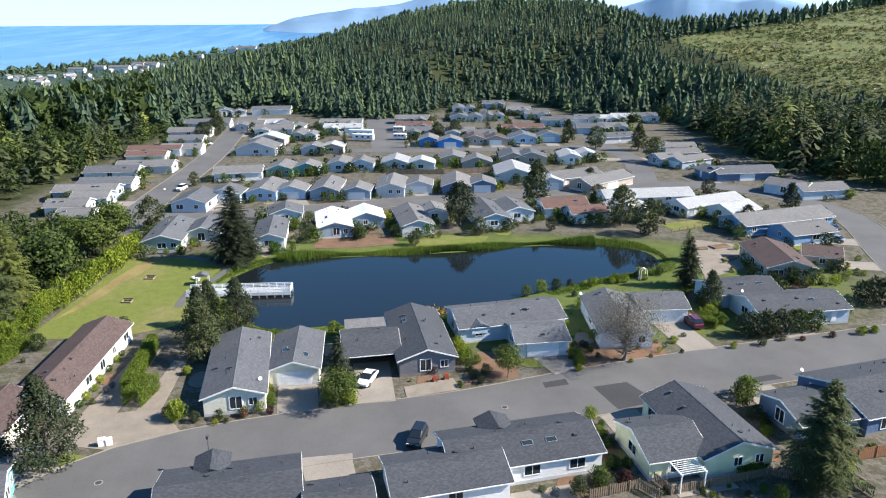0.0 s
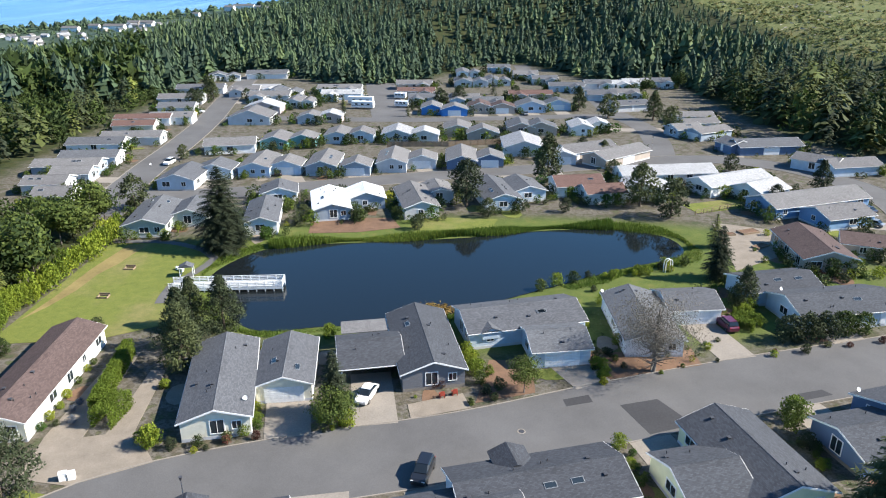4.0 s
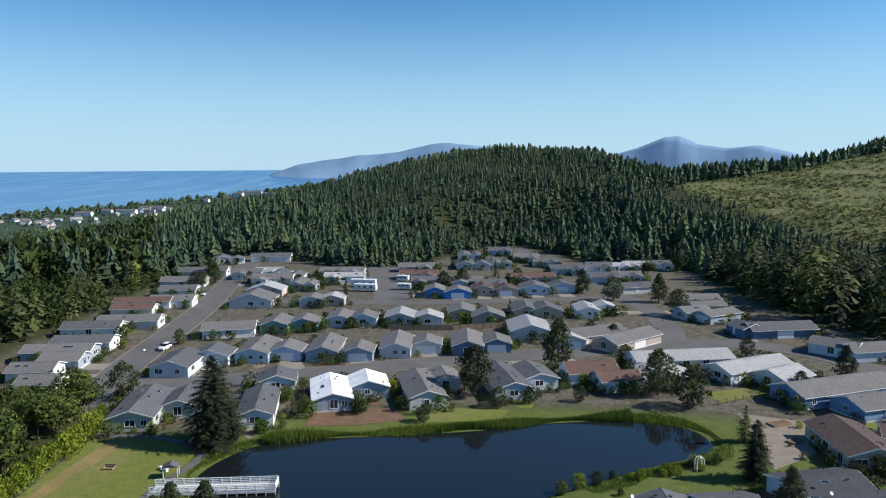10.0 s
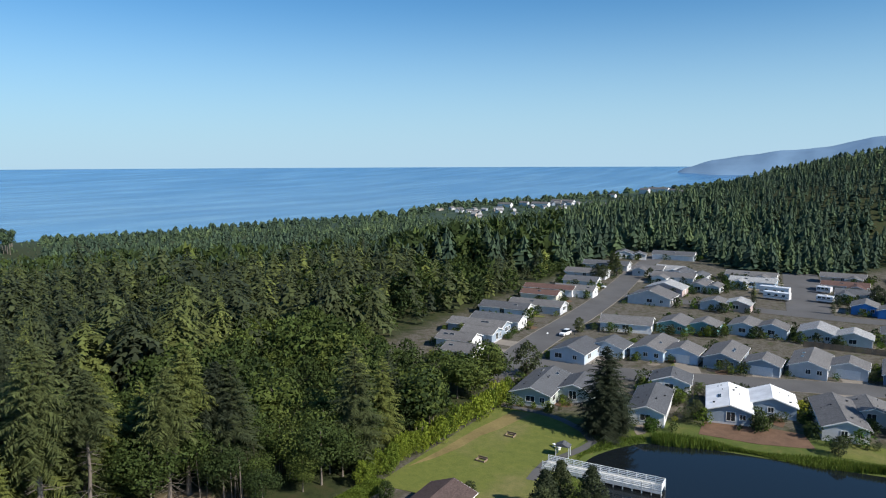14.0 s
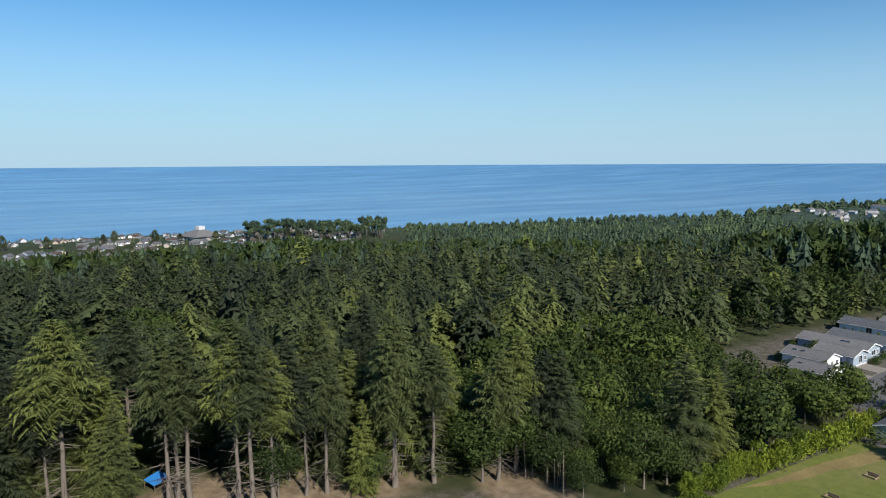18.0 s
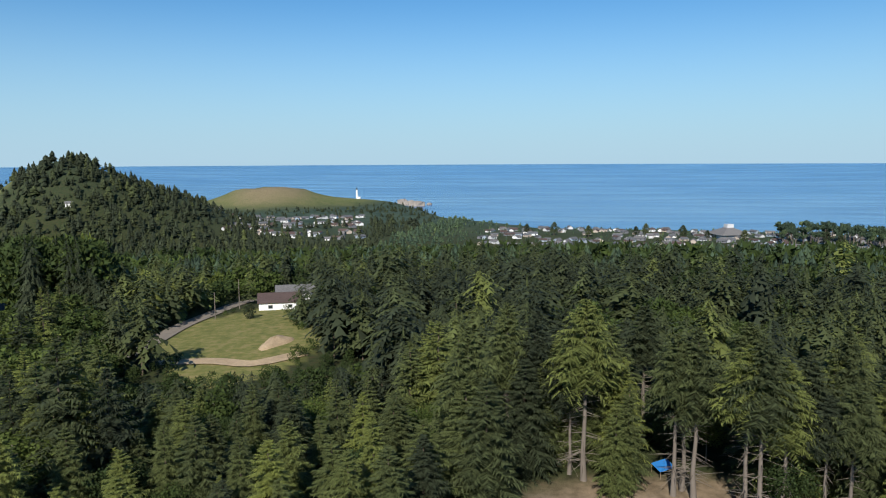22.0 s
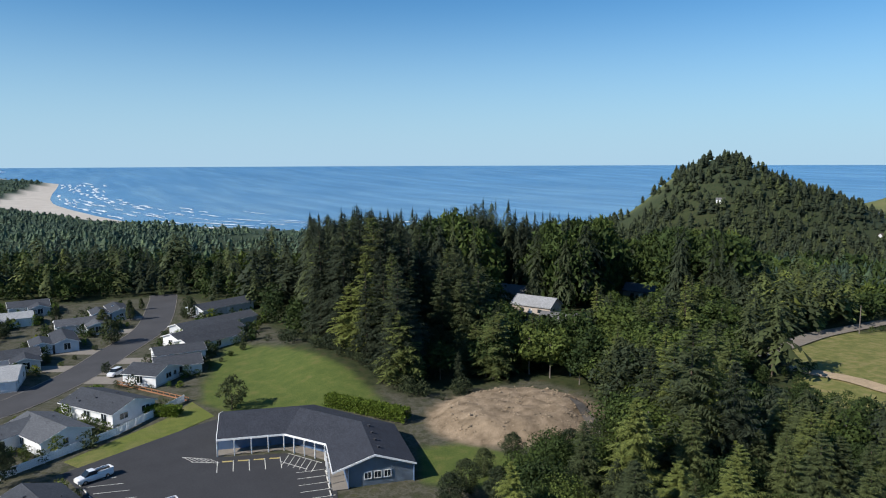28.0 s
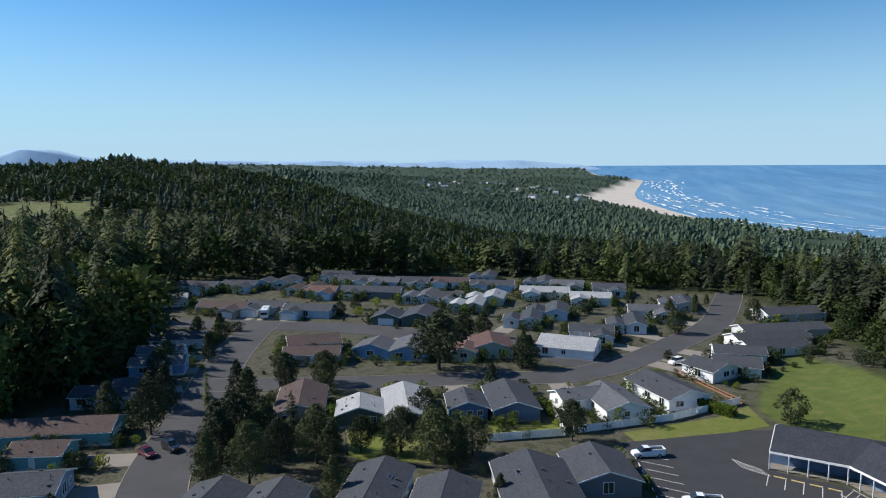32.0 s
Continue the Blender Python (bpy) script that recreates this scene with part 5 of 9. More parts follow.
def leafy(seed, lobes, leaves, size, sx=0.4, z0=0.3, z1=1.0, flat=0.8, spread=0.75):
    """A crown of unit height: lobes of many single leaf clumps, with gaps between them."""
    r = np.random.RandomState(seed)
    zc = (z0 + z1) / 2
    d = r.normal(size=(lobes, 3))
    d /= np.linalg.norm(d, axis=1)[:, None]
    c = d * r.uniform(0.35, spread, (lobes, 1)) * np.array([sx, sx, (z1 - z0) / 2]) + np.array([0, 0, zc])
    rad = r.uniform(0.35, 0.6, lobes) * sx
    p = r.normal(size=(lobes, leaves, 3))
    p /= np.linalg.norm(p, axis=2)[:, :, None]
    p = p * r.uniform(0.6, 1.0, (lobes, leaves, 1))
    centre = (c[:, None] + p * rad[:, None, None] * np.array([1, 1, flat])).reshape(-1, 3)
    centre[:, 2] = np.clip(centre[:, 2], z0 * 0.55, None)
    n = len(centre)
    out = p.reshape(-1, 3)
    u = np.cross(out, r.normal(size=(n, 3)))
    u /= np.linalg.norm(u, axis=1)[:, None] + 1e-9
    w = np.cross(out, u) + out * r.uniform(-0.5, 0.5, (n, 1))
    s = size * r.uniform(0.6, 1.3, (n, 1))
    v = np.stack([centre - u * s * 0.6, centre + u * s * 0.6, centre + w * s * 1.1], 1).reshape(-1, 3)
    return v, np.arange(len(v)).reshape(-1, 3)


def trunk_mesh(h, r0, r1, material, seed=0):
    """One tapered, slightly crooked stem."""
    rnd = random.Random(seed)
    g, n, rings = Geo(), 7, 6
    vs = []
    for k in range(rings):
        t = k / (rings - 1)
        ox, oy = rnd.uniform(-1, 1) * 0.006 * h, rnd.uniform(-1, 1) * 0.006 * h
        r = (r0 + (r1 - r0) * t) * (1.35 if k == 0 else 1)
        vs += [(ox + r * math.cos(6.2832 * i / n), oy + r * math.sin(6.2832 * i / n), -0.03 * h + 1.03 * h * t) for i in range(n)]
    g.add(vs, [(k * n + i, k * n + (i + 1) % n, (k + 1) * n + (i + 1) % n, (k + 1) * n + i) for k in range(rings - 1) for i in range(n)])
    return g.mesh("trunk", material, True)


def limb_mesh(h, r0, material, limbs, seed, start):
    rnd = random.Random(seed)
    g = Geo()
    for k in range(limbs):
        z = h * rnd.uniform(start, 0.92)
        a = rnd.uniform(0, 6.28)
        ln = (0.2 if 40 < limbs < 80 else 0.34 if limbs > 80 else 0.28) * h * rnd.uniform(0.5, 1.0) * (1.1 - z / h)
        g.tube((0, 0, z), (ln * math.cos(a), ln * math.sin(a), z + ln * (rnd.uniform(-0.5, 0.1) if 40 < limbs < 80 else rnd.uniform(-0.1, 0.6))), r0 * 0.3, r0 * 0.06, 4, False)
    return g.mesh("bough", material, True)


CROWNS = {
    "fir": [tri_mesh("crown", *conifer(s, n, k, bl, rd, bs, fn), FIR, np.full(3 * (n * k * bl + 2), 0.1)) for n, k, bl, fn in ((36, 10, 26, 0.4), (28, 8, 15, 0.7))
            for s, rd, bs in ((1, 0.21, 0.07), (2, 0.24, 0.12), (3, 0.18, 0.05))],
    "spruce": [tri_mesh("crown", *conifer(s, 32, 10, 24, rd, bs, 0.45), FIR, np.full(3 * (32 * 10 * 24 + 2), 0.0)) for s, rd, bs in ((11, 0.22, 0.56), (12, 0.2, 0.62), (13, 0.22, 0.5))],
    "tall_fir": [tri_mesh("crown", *conifer(s, 34, 9, 15, rd, bs, 0.6), FIR, np.full(3 * (34 * 9 * 15 + 2), -0.12)) for s, rd, bs in ((6, 0.22, 0.06), (7, 0.25, 0.1), (8, 0.2, 0.05))],
    "dark_fir": [tri_mesh("crown", *conifer(5, 44, 11, 24, 0.26, 0.04, 0.42), FIR, np.full(3 * (44 * 11 * 24 + 2), -0.35))],
    "pine": [tri_mesh("crown", *dense(sd, n, lv, sz, sx, z, pk, tp), PINE) for n, lv, sz in ((64, 105, 0.023), (46, 60, 0.036)) for sd, sx, z, pk, tp in (
        (21, 0.33, 0.1, 0.2, 0.8), (22, 0.4, 0.2, 0.4, 0.6), (23, 0.36, 0.04, 0.22, 0.9))],
    "broad": [tri_mesh("crown", *leafy(sd, n, lv, sz, 0.42, 0.22, 1.0, 0.8), BROAD) for n, lv, sz in ((38, 120, 0.026), (24, 60, 0.05)) for sd in (31, 32, 33)],
    "grey": [tri_mesh("crown", *leafy(41, 150, 120, 0.0115, 0.5, 0.26, 0.98, 0.65, 1.0), DEAD)],
    "round": [tri_mesh("crown", *dense(sd, n, lv, sz, 0.44, 0.08, 0.5, 0.45), PINE) for n, lv, sz in ((50, 110, 0.03), (36, 56, 0.046)) for sd in (45, 46, 47)],
}
TRUNKS = {k: trunk_mesh(h, a, b_, mt, sd) for k, h, a, b_, mt, sd in (
    ("fir", 0.95, 0.014, 0.002, BARK, 1), ("dark_fir", 0.95, 0.014, 0.002, BARK, 7), ("tall_fir", 0.95, 0.012, 0.002, BARK, 8), ("spruce", 0.93, 0.016, 0.003, PALEBARK, 2), ("pine", 0.8, 0.026, 0.008, BARK, 3), ("broad", 0.8, 0.014, 0.005, PALEBARK, 4),
    ("grey", 0.85, 0.03, 0.008, PALEBARK, 5), ("round", 0.5, 0.03, 0.01, BARK, 6))}
BOUGHS = {k: limb_mesh(h, a, mt, n, sd, st) for k, h, a, mt, n, sd, st in (
    ("spruce", 0.95, 0.008, PALEBARK, 76, 2, 0.1), ("pine", 0.8, 0.026, BARK, 12, 3, 0.3), ("broad", 0.8, 0.016, PALEBARK, 12, 4, 0.3), ("grey", 0.85, 0.034, PALEBARK, 130, 5, 0.1))}
TREE_WORDS = dict(tall_fir=("tall dark spruce with heavy drooping boughs", "conifer"), dark_fir=("dense dark green spruce with layered boughs", "conifer"), fir=("dark green conifer with drooping boughs", "conifer"), spruce=("tall spruce with a bare lower trunk", "conifer"), pine=("dark shore pine with clumped needles", "pine tree"),
                  broad=("bright green leafy tree", "tree"), grey=("grey-leaved tree with a wide twiggy crown", "tree"), round=("dense dark round-crowned tree", "tree"))
TREES = {}
TREE_AT = []


def tree(kind, x, y, h, variant=0, wide=1.0, label=""):
    """Plants one tree of a kind; the first of each variant is built, the rest are copies."""
    z = float(land(x, y))
    TREE_AT.append((x, y))
    m = pose(x, y, z - 0.05, 0, 0, (x * 53 + y * 31) % 360)
    variant %= 3
    if len(CROWNS[kind]) == 6 and math.hypot(x, y) > 122:
        variant += 3
    key = (kind, variant % len(CROWNS[kind]))
    if key not in TREES:
        words, cat = TREE_WORDS[kind]
        ob = thing(cat.replace(" ", "_"), words, cat, group="trees")
        part("trunk", TRUNKS[kind], None, ob)
        if kind in BOUGHS:
            tagged(part("dead_wood" if kind == "spruce" else "bough", BOUGHS[kind], None, ob), kind="stuff")
        part("crown", CROWNS[kind][key[1]], None, ob)
        TREES[key] = ob
    else:
        ob = copy_thing(TREES[key], m)
    ob.matrix_basis = m
    ob.scale = (h * wide, h * wide, h)
    if label:
        tagged(ob, label)
    return ob


FOREST_HOMES = [(-154, -193), (-226, -211), (-167, -225), (-241, -103), (-266, -107), (-137, -158)]


def scatter(step, rmin, rmax, seed, az0=-38, az1=202):
    r = np.random.RandomState(seed)
    k = int(rmax / step) + 1
    gx, gy = np.meshgrid(np.arange(-k, k + 1), np.arange(-k, k + 1))
    x = (gx + r.uniform(-0.42, 0.42, gx.shape)).ravel() * step
    y = (gy + r.uniform(-0.42, 0.42, gx.shape)).ravel() * step
    d = np.hypot(x, y)
    az = (np.degrees(np.arctan2(-x, y)) + 90) % 360 - 90
    # close rings run on east past the view: unseen trees added to cast shade
    ok = (d > rmin) & (d <= rmax) & (az > az0) & (az < az1 + (78 if rmax < 400 else 27))
    x, y = x[ok], y[ok]
    ok = ~inside(x, y, OPEN) & ~inside(x, y, LOT) & (land(x, y) > SEA + 5)
    x, y = x[ok], y[ok]
    d, az = np.hypot(x, y), (np.degrees(np.arctan2(-x, y)) + 90) % 360 - 90
    c = np.interp(az % 360, COAST_AZ, COAST_R)
    ok = (d < c - 40) & (beach(x, y) < -0.12) & (clearcut(x, y) < 0.4)
    thin = r.rand(len(x))
    ok &= ~((az > 62) & (az < 98) & (d > 890) & (thin < 0.6))
    ok &= ~((az > 106) & (az < 119.5) & (d > 980) & (d < 1550) & (thin < 0.6))
    ok &= ~((az > 10.5) & (az < 33.5) & (d > 0.74 * c) & (d < 0.9 * c) & (d < 2150) & (thin < 0.5))
    ok &= ~((az > 116) & (az < 134) & (d > 420) & (d < 830) & (thin < 0.35))
    ok &= ~((ripple(x * 2.3, y * 2.3 + 40) > 0.95) & (d > 150) & (d < 700) & (thin < 0.7))
    ok &= HEAD(x, y) < 0.3
    ok &= ~((az > 131.2) & (az < 135.2) & (d > 1040) & (thin < 0.85))
    ok &= np.hypot((x + 1960) / 190, (y + 560) / 120) > 1
    ok &= ~glade(x, y)
    ok &= np.hypot((x + 109) / 10, (y - 17) / 11) > 1
    for a, b in FOREST_HOMES:
        ok &= np.hypot(x - a - 3, y - b) > 16
    for pts, wdt in ((LANE, 6.0),):
        ok &= np.min([np.hypot(x - a, y - b) for a, b in spline(pts, 3)], axis=0) > wdt / 2 + 1.5
    return x[ok], y[ok]


def grove(name, label, x, y, h, shapes, material, seed, lean=1.0, tint=None, category="forest"):
    """Many trees of a distant wood in one mesh."""
    r = np.random.RandomState(seed)
    z = land(x, y)
    pick = r.randint(0, len(shapes), len(x))
    vs, fs, tint_out, n = [], [], [], 0
    a = r.uniform(0, 6.283, len(x))
    wide = r.uniform(0.8, 1.25, len(x)) * lean * np.clip(21 / h, 0.65, 1)
    tn = np.clip(0.28 + 0.1 * ripple(x * 1.4, y * 1.4) + 0.13 * ripple(x * 0.37 + 50, y * 0.37) + r.normal(0, 0.17, len(x)) + 0.24 * (r.rand(len(x)) < 0.18), 0, 0.95) if tint is None else tint
    for k, (v, t) in enumerate(shapes):
        s = np.where(pick == k)[0]
        if not len(s):
            continue
        ca, sa, hh, ww = np.cos(a[s])[:, None], np.sin(a[s])[:, None], h[s][:, None], (h[s] * wide[s])[:, None]
        px = (v[:, 0] * ca - v[:, 1] * sa) * ww + x[s][:, None]
        py = (v[:, 0] * sa + v[:, 1] * ca) * ww + y[s][:, None]
        pz = v[:, 2] * hh + z[s][:, None]
        vs.append(np.stack([px, py, pz], -1).reshape(-1, 3))
        fs.append((np.asarray(t)[None] + n + len(v) * np.arange(len(s))[:, None, None]).reshape(-1, 3))
        n += len(v) * len(s)
        tint_out.append(np.repeat(tn[s], len(v)))
    v = np.concatenate(vs)
    me = tri_mesh(name, v, np.concatenate(fs), material, np.concatenate(tint_out))
    return tagged(new(name, me), label, category, kind="stuff")


def clear_sight(x, y):
    """Trees stay low in the gaps of the wood through which the houses in it show."""
    top = np.full(np.shape(x), 60.0)
    d, az = np.hypot(x, y), np.arctan2(-x, y)
    for a, b in FOREST_HOMES[:3] + FOREST_HOMES[5:]:
        dh, ah = math.hypot(a, b), math.atan2(-a, b)
        w = np.abs((az - ah + math.pi) % (2 * math.pi) - math.pi) < 8.5 / dh
        top = np.where(w & (d < dh) & (d > dh * 0.5), np.maximum(50 - (48.5 / dh) * d, 3), top)
    return top


def slope_sight(x, y, r):
    """The wood below the felled slope is low enough to leave the slope open to view."""
    right, d = np.degrees(np.arctan2(x, y)), np.hypot(x, y)
    top = 50 - np.interp(right, [16, 17, 22, 26, 32, 38], [0.02, 0.046, 0.064, 0.077, 0.104, 0.12]) * d * r.uniform(1.0, 1.16, len(x))
    return np.where((right > 16) & (right < 40) & (d > 120) & (d < 520), np.maximum(top - land(x, y), 4.0), 60.0)


def clear_edge(x, y):
    """The uncut strip of tall trees along the top of the felled slope."""
    rr = np.hypot(x, y)
    az = np.degrees(np.arctan2(x, y))
    top = np.interp(az, [17, 18, 22, 26, 30, 36], [505, 560, 562, 605, 675, 740])
    return (az > 17) & (az < 40) & (rr > top) & (rr < top + 45)


def in_south_wood(x, y):
    """The mixed wood round the forest houses, behind the grass bank and the mound."""
    az, d = np.degrees(np.arctan2(-x, y)) % 360, np.hypot(x, y)
    return (az > 126) & (az < 160) & (d > 112) & (d < 330)


# highest line of sight over the trees of the south wood, as a slope, for three depths
WOOD_AZ = [126, 129, 132, 135, 137, 139, 140.5, 142, 144, 145.5, 147, 149, 151, 153, 156, 160]
WOOD_NEAR = [-0.21, -0.21, -0.22, -0.225, -0.235, -0.25, -0.235, -0.21, -0.205, -0.21, -0.235, -0.26, -0.25, -0.13, -0.1, -0.1]
WOOD_MID = [-0.13, -0.14, -0.18, -0.19, -0.16, -0.215, -0.215, -0.22, -0.19, -0.15, -0.13, -0.11, -0.08, -0.075, -0.075, -0.085]
WOOD_BACK = [-0.09, -0.09, -0.085, -0.08, -0.075, -0.075, -0.07, -0.065, -0.05, -0.042, -0.055, -0.07, -0.065, -0.07, -0.06, -0.075]


def south_wood():
    r = np.random.RandomState(231)
    x, y = scatter(5.4, 112, 330, 232, 126, 82)
    k = in_south_wood(x, y) & (np.hypot((x + 82) / 20, (y + 109) / 17) > 1) & ~inside(x, y, BANK)
    for px, py in spline([(-146, -150), (-147, -165), (-158, -178), (-176, -186), (-205, -190)], 4):
        k &= np.hypot(x - px, y - py) > 6.5
    x, y = x[k], y[k]
    az, d = np.degrees(np.arctan2(-x, y)) % 360, np.hypot(x, y)
    slope = np.where(d < 178, np.interp(az, WOOD_AZ, WOOD_NEAR), np.where(d < 242, np.interp(az, WOOD_AZ, WOOD_MID), np.interp(az, WOOD_AZ, WOOD_BACK)))
    slope = np.where(((az > 130.8) & (az < 136) & (d < 298)) | ((az > 141.8) & (az < 145.2) & (d < 268)), np.minimum(slope, -0.18), slope)
    top = 50 + slope * d - land(x, y)
    leafy_bit = ripple(x * 2.6 + 15, y * 2.6) + 1.1 * (az < 141) - 1.3 * (az > 150) + r.normal(0, 0.5, len(x)) > 0.55
    rest = []
    for i in range(len(x)):
        px, py, t, u = float(x[i]), float(y[i]), float(top[i]), r.rand()
        if t < 2.5:
            continue
        if t < 9 or (leafy_bit[i] and d[i] < 260):
            h = min(t * (0.72 + 0.33 * u), 7 + 8 * r.rand())
            if d[i] < 225:
                tree("broad" if r.rand() < 0.8 else "round", px, py, h, r.randint(3), r.uniform(0.9, 1.35), "leafy green tree round the forest houses")
                continue
        else:
            h = min(t, 39) * (0.55 + 0.47 * u ** 0.7)
            if d[i] < 225:
                kind = "tall_fir" if h > 19 and r.rand() < 0.75 else "fir"
                tree(kind, px, py, h, r.randint(3), r.uniform(0.85, 1.35) * (1.0 if h > 20 else 1.35), "tall dark spruce above the grass bank" if h > 19 else "green conifer in the wood by the houses")
                continue
        rest.append((px, py, h, leafy_bit[i] or t < 9))
    rest = np.array(rest)
    fir = rest[:, 3] < 0.5
    mid = [spire(s, 28, 8, rd, bs, pw, 0.5, 5) for s, rd, bs, pw in ((251, 0.2, 0.1, 0.7), (252, 0.23, 0.2, 0.6), (253, 0.18, 0.15, 0.75), (254, 0.25, 0.3, 0.55))]
    grove("forest", "dark spruces behind the forest houses", rest[fir, 0], rest[fir, 1], rest[fir, 2], mid, FIR, 233, 1.2, np.clip(r.normal(0.12, 0.12, fir.sum()), 0, 0.5))
    grove("broadleaf_wood", "leafy trees behind the forest houses", rest[~fir, 0], rest[~fir, 1], rest[~fir, 2], [dense(s, 40, 17, 0.062, 0.44, 0.1, 0.5, 0.5) for s in (255, 256)], BROAD, 234)
    # a pale wide conifer stands free at the corner of the grass bank, others behind the mound
    for px, py, h, w in ((-69.5, -134, 16.5, 1.5), (-99, -139, 15, 1.6), (-105, -133, 14, 1.5), (-94, -134, 9, 1.5)):
        tree("fir", px, py, h, int(h) % 3, w, "wide pale green conifer at the edge of the grass")


def plant_woods():
    # the near wood, tree by tree
    x, y = scatter(6.0, 60, 136, 5, 20, 165)
    r = np.random.RandomState(6)
    other = ~in_south_wood(x, y)
    x, y = x[other], y[other]
    order = np.argsort(np.hypot(x, y))[:190]
    for i in order:
        px, py = float(x[i]), float(y[i])
        a_, d_ = math.degrees(math.atan2(-px, py)) % 360, math.hypot(px, py)
        top = max(4.0, 49 - 0.3 * d_) if 106 < a_ < 124 else 40.0
        alder = px < -66 and py > 58
        young = py < -40 or r.rand() < 0.22
        if alder and r.rand() < 0.85:
            tree("broad", px, py, min(top, r.uniform(8, 13)), r.randint(3), r.uniform(0.95, 1.25))
        elif young and r.rand() < 0.5:
            tree("broad", px, py, min(top, r.uniform(7, 12)), r.randint(3))
        elif -15 < py < 75 and r.rand() < 0.4:
            tree("spruce", px, py, min(top, r.uniform(20, 28)), r.randint(3), r.uniform(0.85, 1.15))
        else:
            tree("fir", px, py, min(top, r.uniform(12, 24) * (0.75 if py < -25 else 1)), r.randint(4), r.uniform(1.15, 1.65))
    rest = np.setdiff1d(np.arange(len(x)), order)
    x1, y1 = scatter(7.4, 136, 330, 7)
    x, y = np.concatenate([x[rest], x1]), np.concatenate([y[rest], y1])
    other = ~in_south_wood(x, y)
    x, y = x[other], y[other]
    patch = ripple(x * 1.7 + 90, y * 1.7) + r.normal(0, 0.35, len(x))
    ed = edge_dist(x, y, OPEN)
    leaf = (patch > 0.7) | ((ed < 22) & (r.rand(len(x)) < 0.4)) | ((x < -66) & (x > -130) & (y > 58) & (y < 150))
    h = (10 + 10 * r.rand(len(x)) + 5 * (r.rand(len(x)) < 0.12)) * np.where(ed < 10, 0.85, 1)
    azs, ds = np.degrees(np.arctan2(-x, y)) % 360, np.hypot(x, y)
    h = np.where((azs > 106) & (azs < 126) & (ds < 175), np.clip(49 - 0.285 * ds, 4, 22), h)
    h = np.where(y > 250, h * 0.68, h)
    h = np.where((x > 55) & (y > 130), r.uniform(14, 23, len(x)), h)
    h = np.where((x > 90) & (y < 0), r.uniform(27, 35, len(x)), h)
    low = (azs > 106) & (azs < 126) & (ds < 175)
    h = np.where(leaf, h * 0.62, h)
    leaf |= low & (h < 9)
    h = np.minimum(np.minimum(h, clear_sight(x, y)), slope_sight(x, y, r))
    for sel, tiers, sides, fingers in ((ds < 205, 19, 7, 4), ((ds >= 205) & (y < 90), 18, 6, 3), ((ds >= 205) & (y >= 90), 12, 6, 2)):
        mid = [spire(s, tiers, sides, rd, bs, pw, dp, fingers) for s, rd, bs, pw, dp in (
            (51, 0.2, 0.06, 0.75, 0.5), (52, 0.24, 0.12, 0.55, 0.6), (53, 0.18, 0.05, 0.8, 0.4), (54, 0.24, 0.25, 0.5, 0.6), (55, 0.22, 0.08, 0.6, 0.7), (56, 0.27, 0.18, 0.4, 0.5))]
        k = sel & ~leaf
        grove("forest", "dense dark green spruce and fir forest", x[k], y[k], h[k], mid, FIR, 8, 1.35)
    for sel, n, lv, sz in ((ds < 205, 40, 17, 0.062), (ds >= 205, 24, 11, 0.1)):
        leafs = [dense(s, n, lv, sz, 0.44, 0.1, 0.5, 0.5) for s in (55, 56, 57)]
        k = sel & leaf
        grove("broadleaf_wood", "bright green leafy trees along the forest edge", x[k], y[k], h[k], leafs, BROAD, 9)
    # bare stems under the crowns
    g = Geo()
    near = np.where((np.hypot(x, y) < 190) & ~leaf)[0]
    for i in near:
        zz = float(land(x[i], y[i]))
        g.tube((x[i], y[i], zz - 0.3), (x[i], y[i], zz + h[i] * 0.6), 0.24, 0.1, 5, False)
    thing("tree_trunks", "straight grey-brown trunks inside the forest", "forest", geo=g, material=BARK, kind="stuff")
    for a, b_, st, sd in ((330, 480, 5.6, 10), (480, 760, 6.2, 110)):
        x, y = scatter(st, a, b_, sd)
        far = [skirts(s, 7 if a < 400 else 5, 6 if a < 400 else 5, rd) for s, rd in ((161, 0.2), (162, 0.25), (163, 0.17), (164, 0.22))]
        h = ((6.5 if a < 400 else 5) + 6 * r.rand(len(x)) ** 1.5) * (1 + 0.25 * ripple(x * 0.6, y * 0.6))
        h = np.where(x < -120, h * 1.25, h) * np.where((y < 0) & (x > -330), 0.72, 1.0) * np.where((x > 220) & (y < -250) & (np.hypot(x, y) < 452), 0.6, 1.0)
        h = np.where((x > 40) & (y > 200) & (np.hypot(x, y) < 420), h * 1.45, h)
        h = np.minimum(h, slope_sight(x, y, r))
        h = np.where(clear_edge(x, y), r.uniform(9, 15, len(x)), h)
        north = (y > 120) & (x > -0.42 * y)
        grove("far_forest", "conifer forest on the northern hill, haze tinted into the needles", x[north], y[north], h[north], far, HAZEFIR, 11, 1.5)
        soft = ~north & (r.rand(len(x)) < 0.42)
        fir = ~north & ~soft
        grove("far_forest", "dark conifer forest toward the sea", x[fir], y[fir], h[fir], far, HAZEFIR, 11, 1.6, np.clip(0.16 + 0.16 * ripple(x[fir] * 0.5, y[fir] * 0.5) + r.normal(0, 0.16, fir.sum()), 0, 0.9))
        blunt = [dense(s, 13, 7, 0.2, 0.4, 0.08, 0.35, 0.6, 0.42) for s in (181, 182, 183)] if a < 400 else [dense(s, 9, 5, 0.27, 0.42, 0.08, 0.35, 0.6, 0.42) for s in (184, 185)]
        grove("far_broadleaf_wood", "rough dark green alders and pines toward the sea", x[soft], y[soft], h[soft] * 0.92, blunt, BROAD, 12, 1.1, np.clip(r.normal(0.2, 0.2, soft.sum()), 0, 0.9))
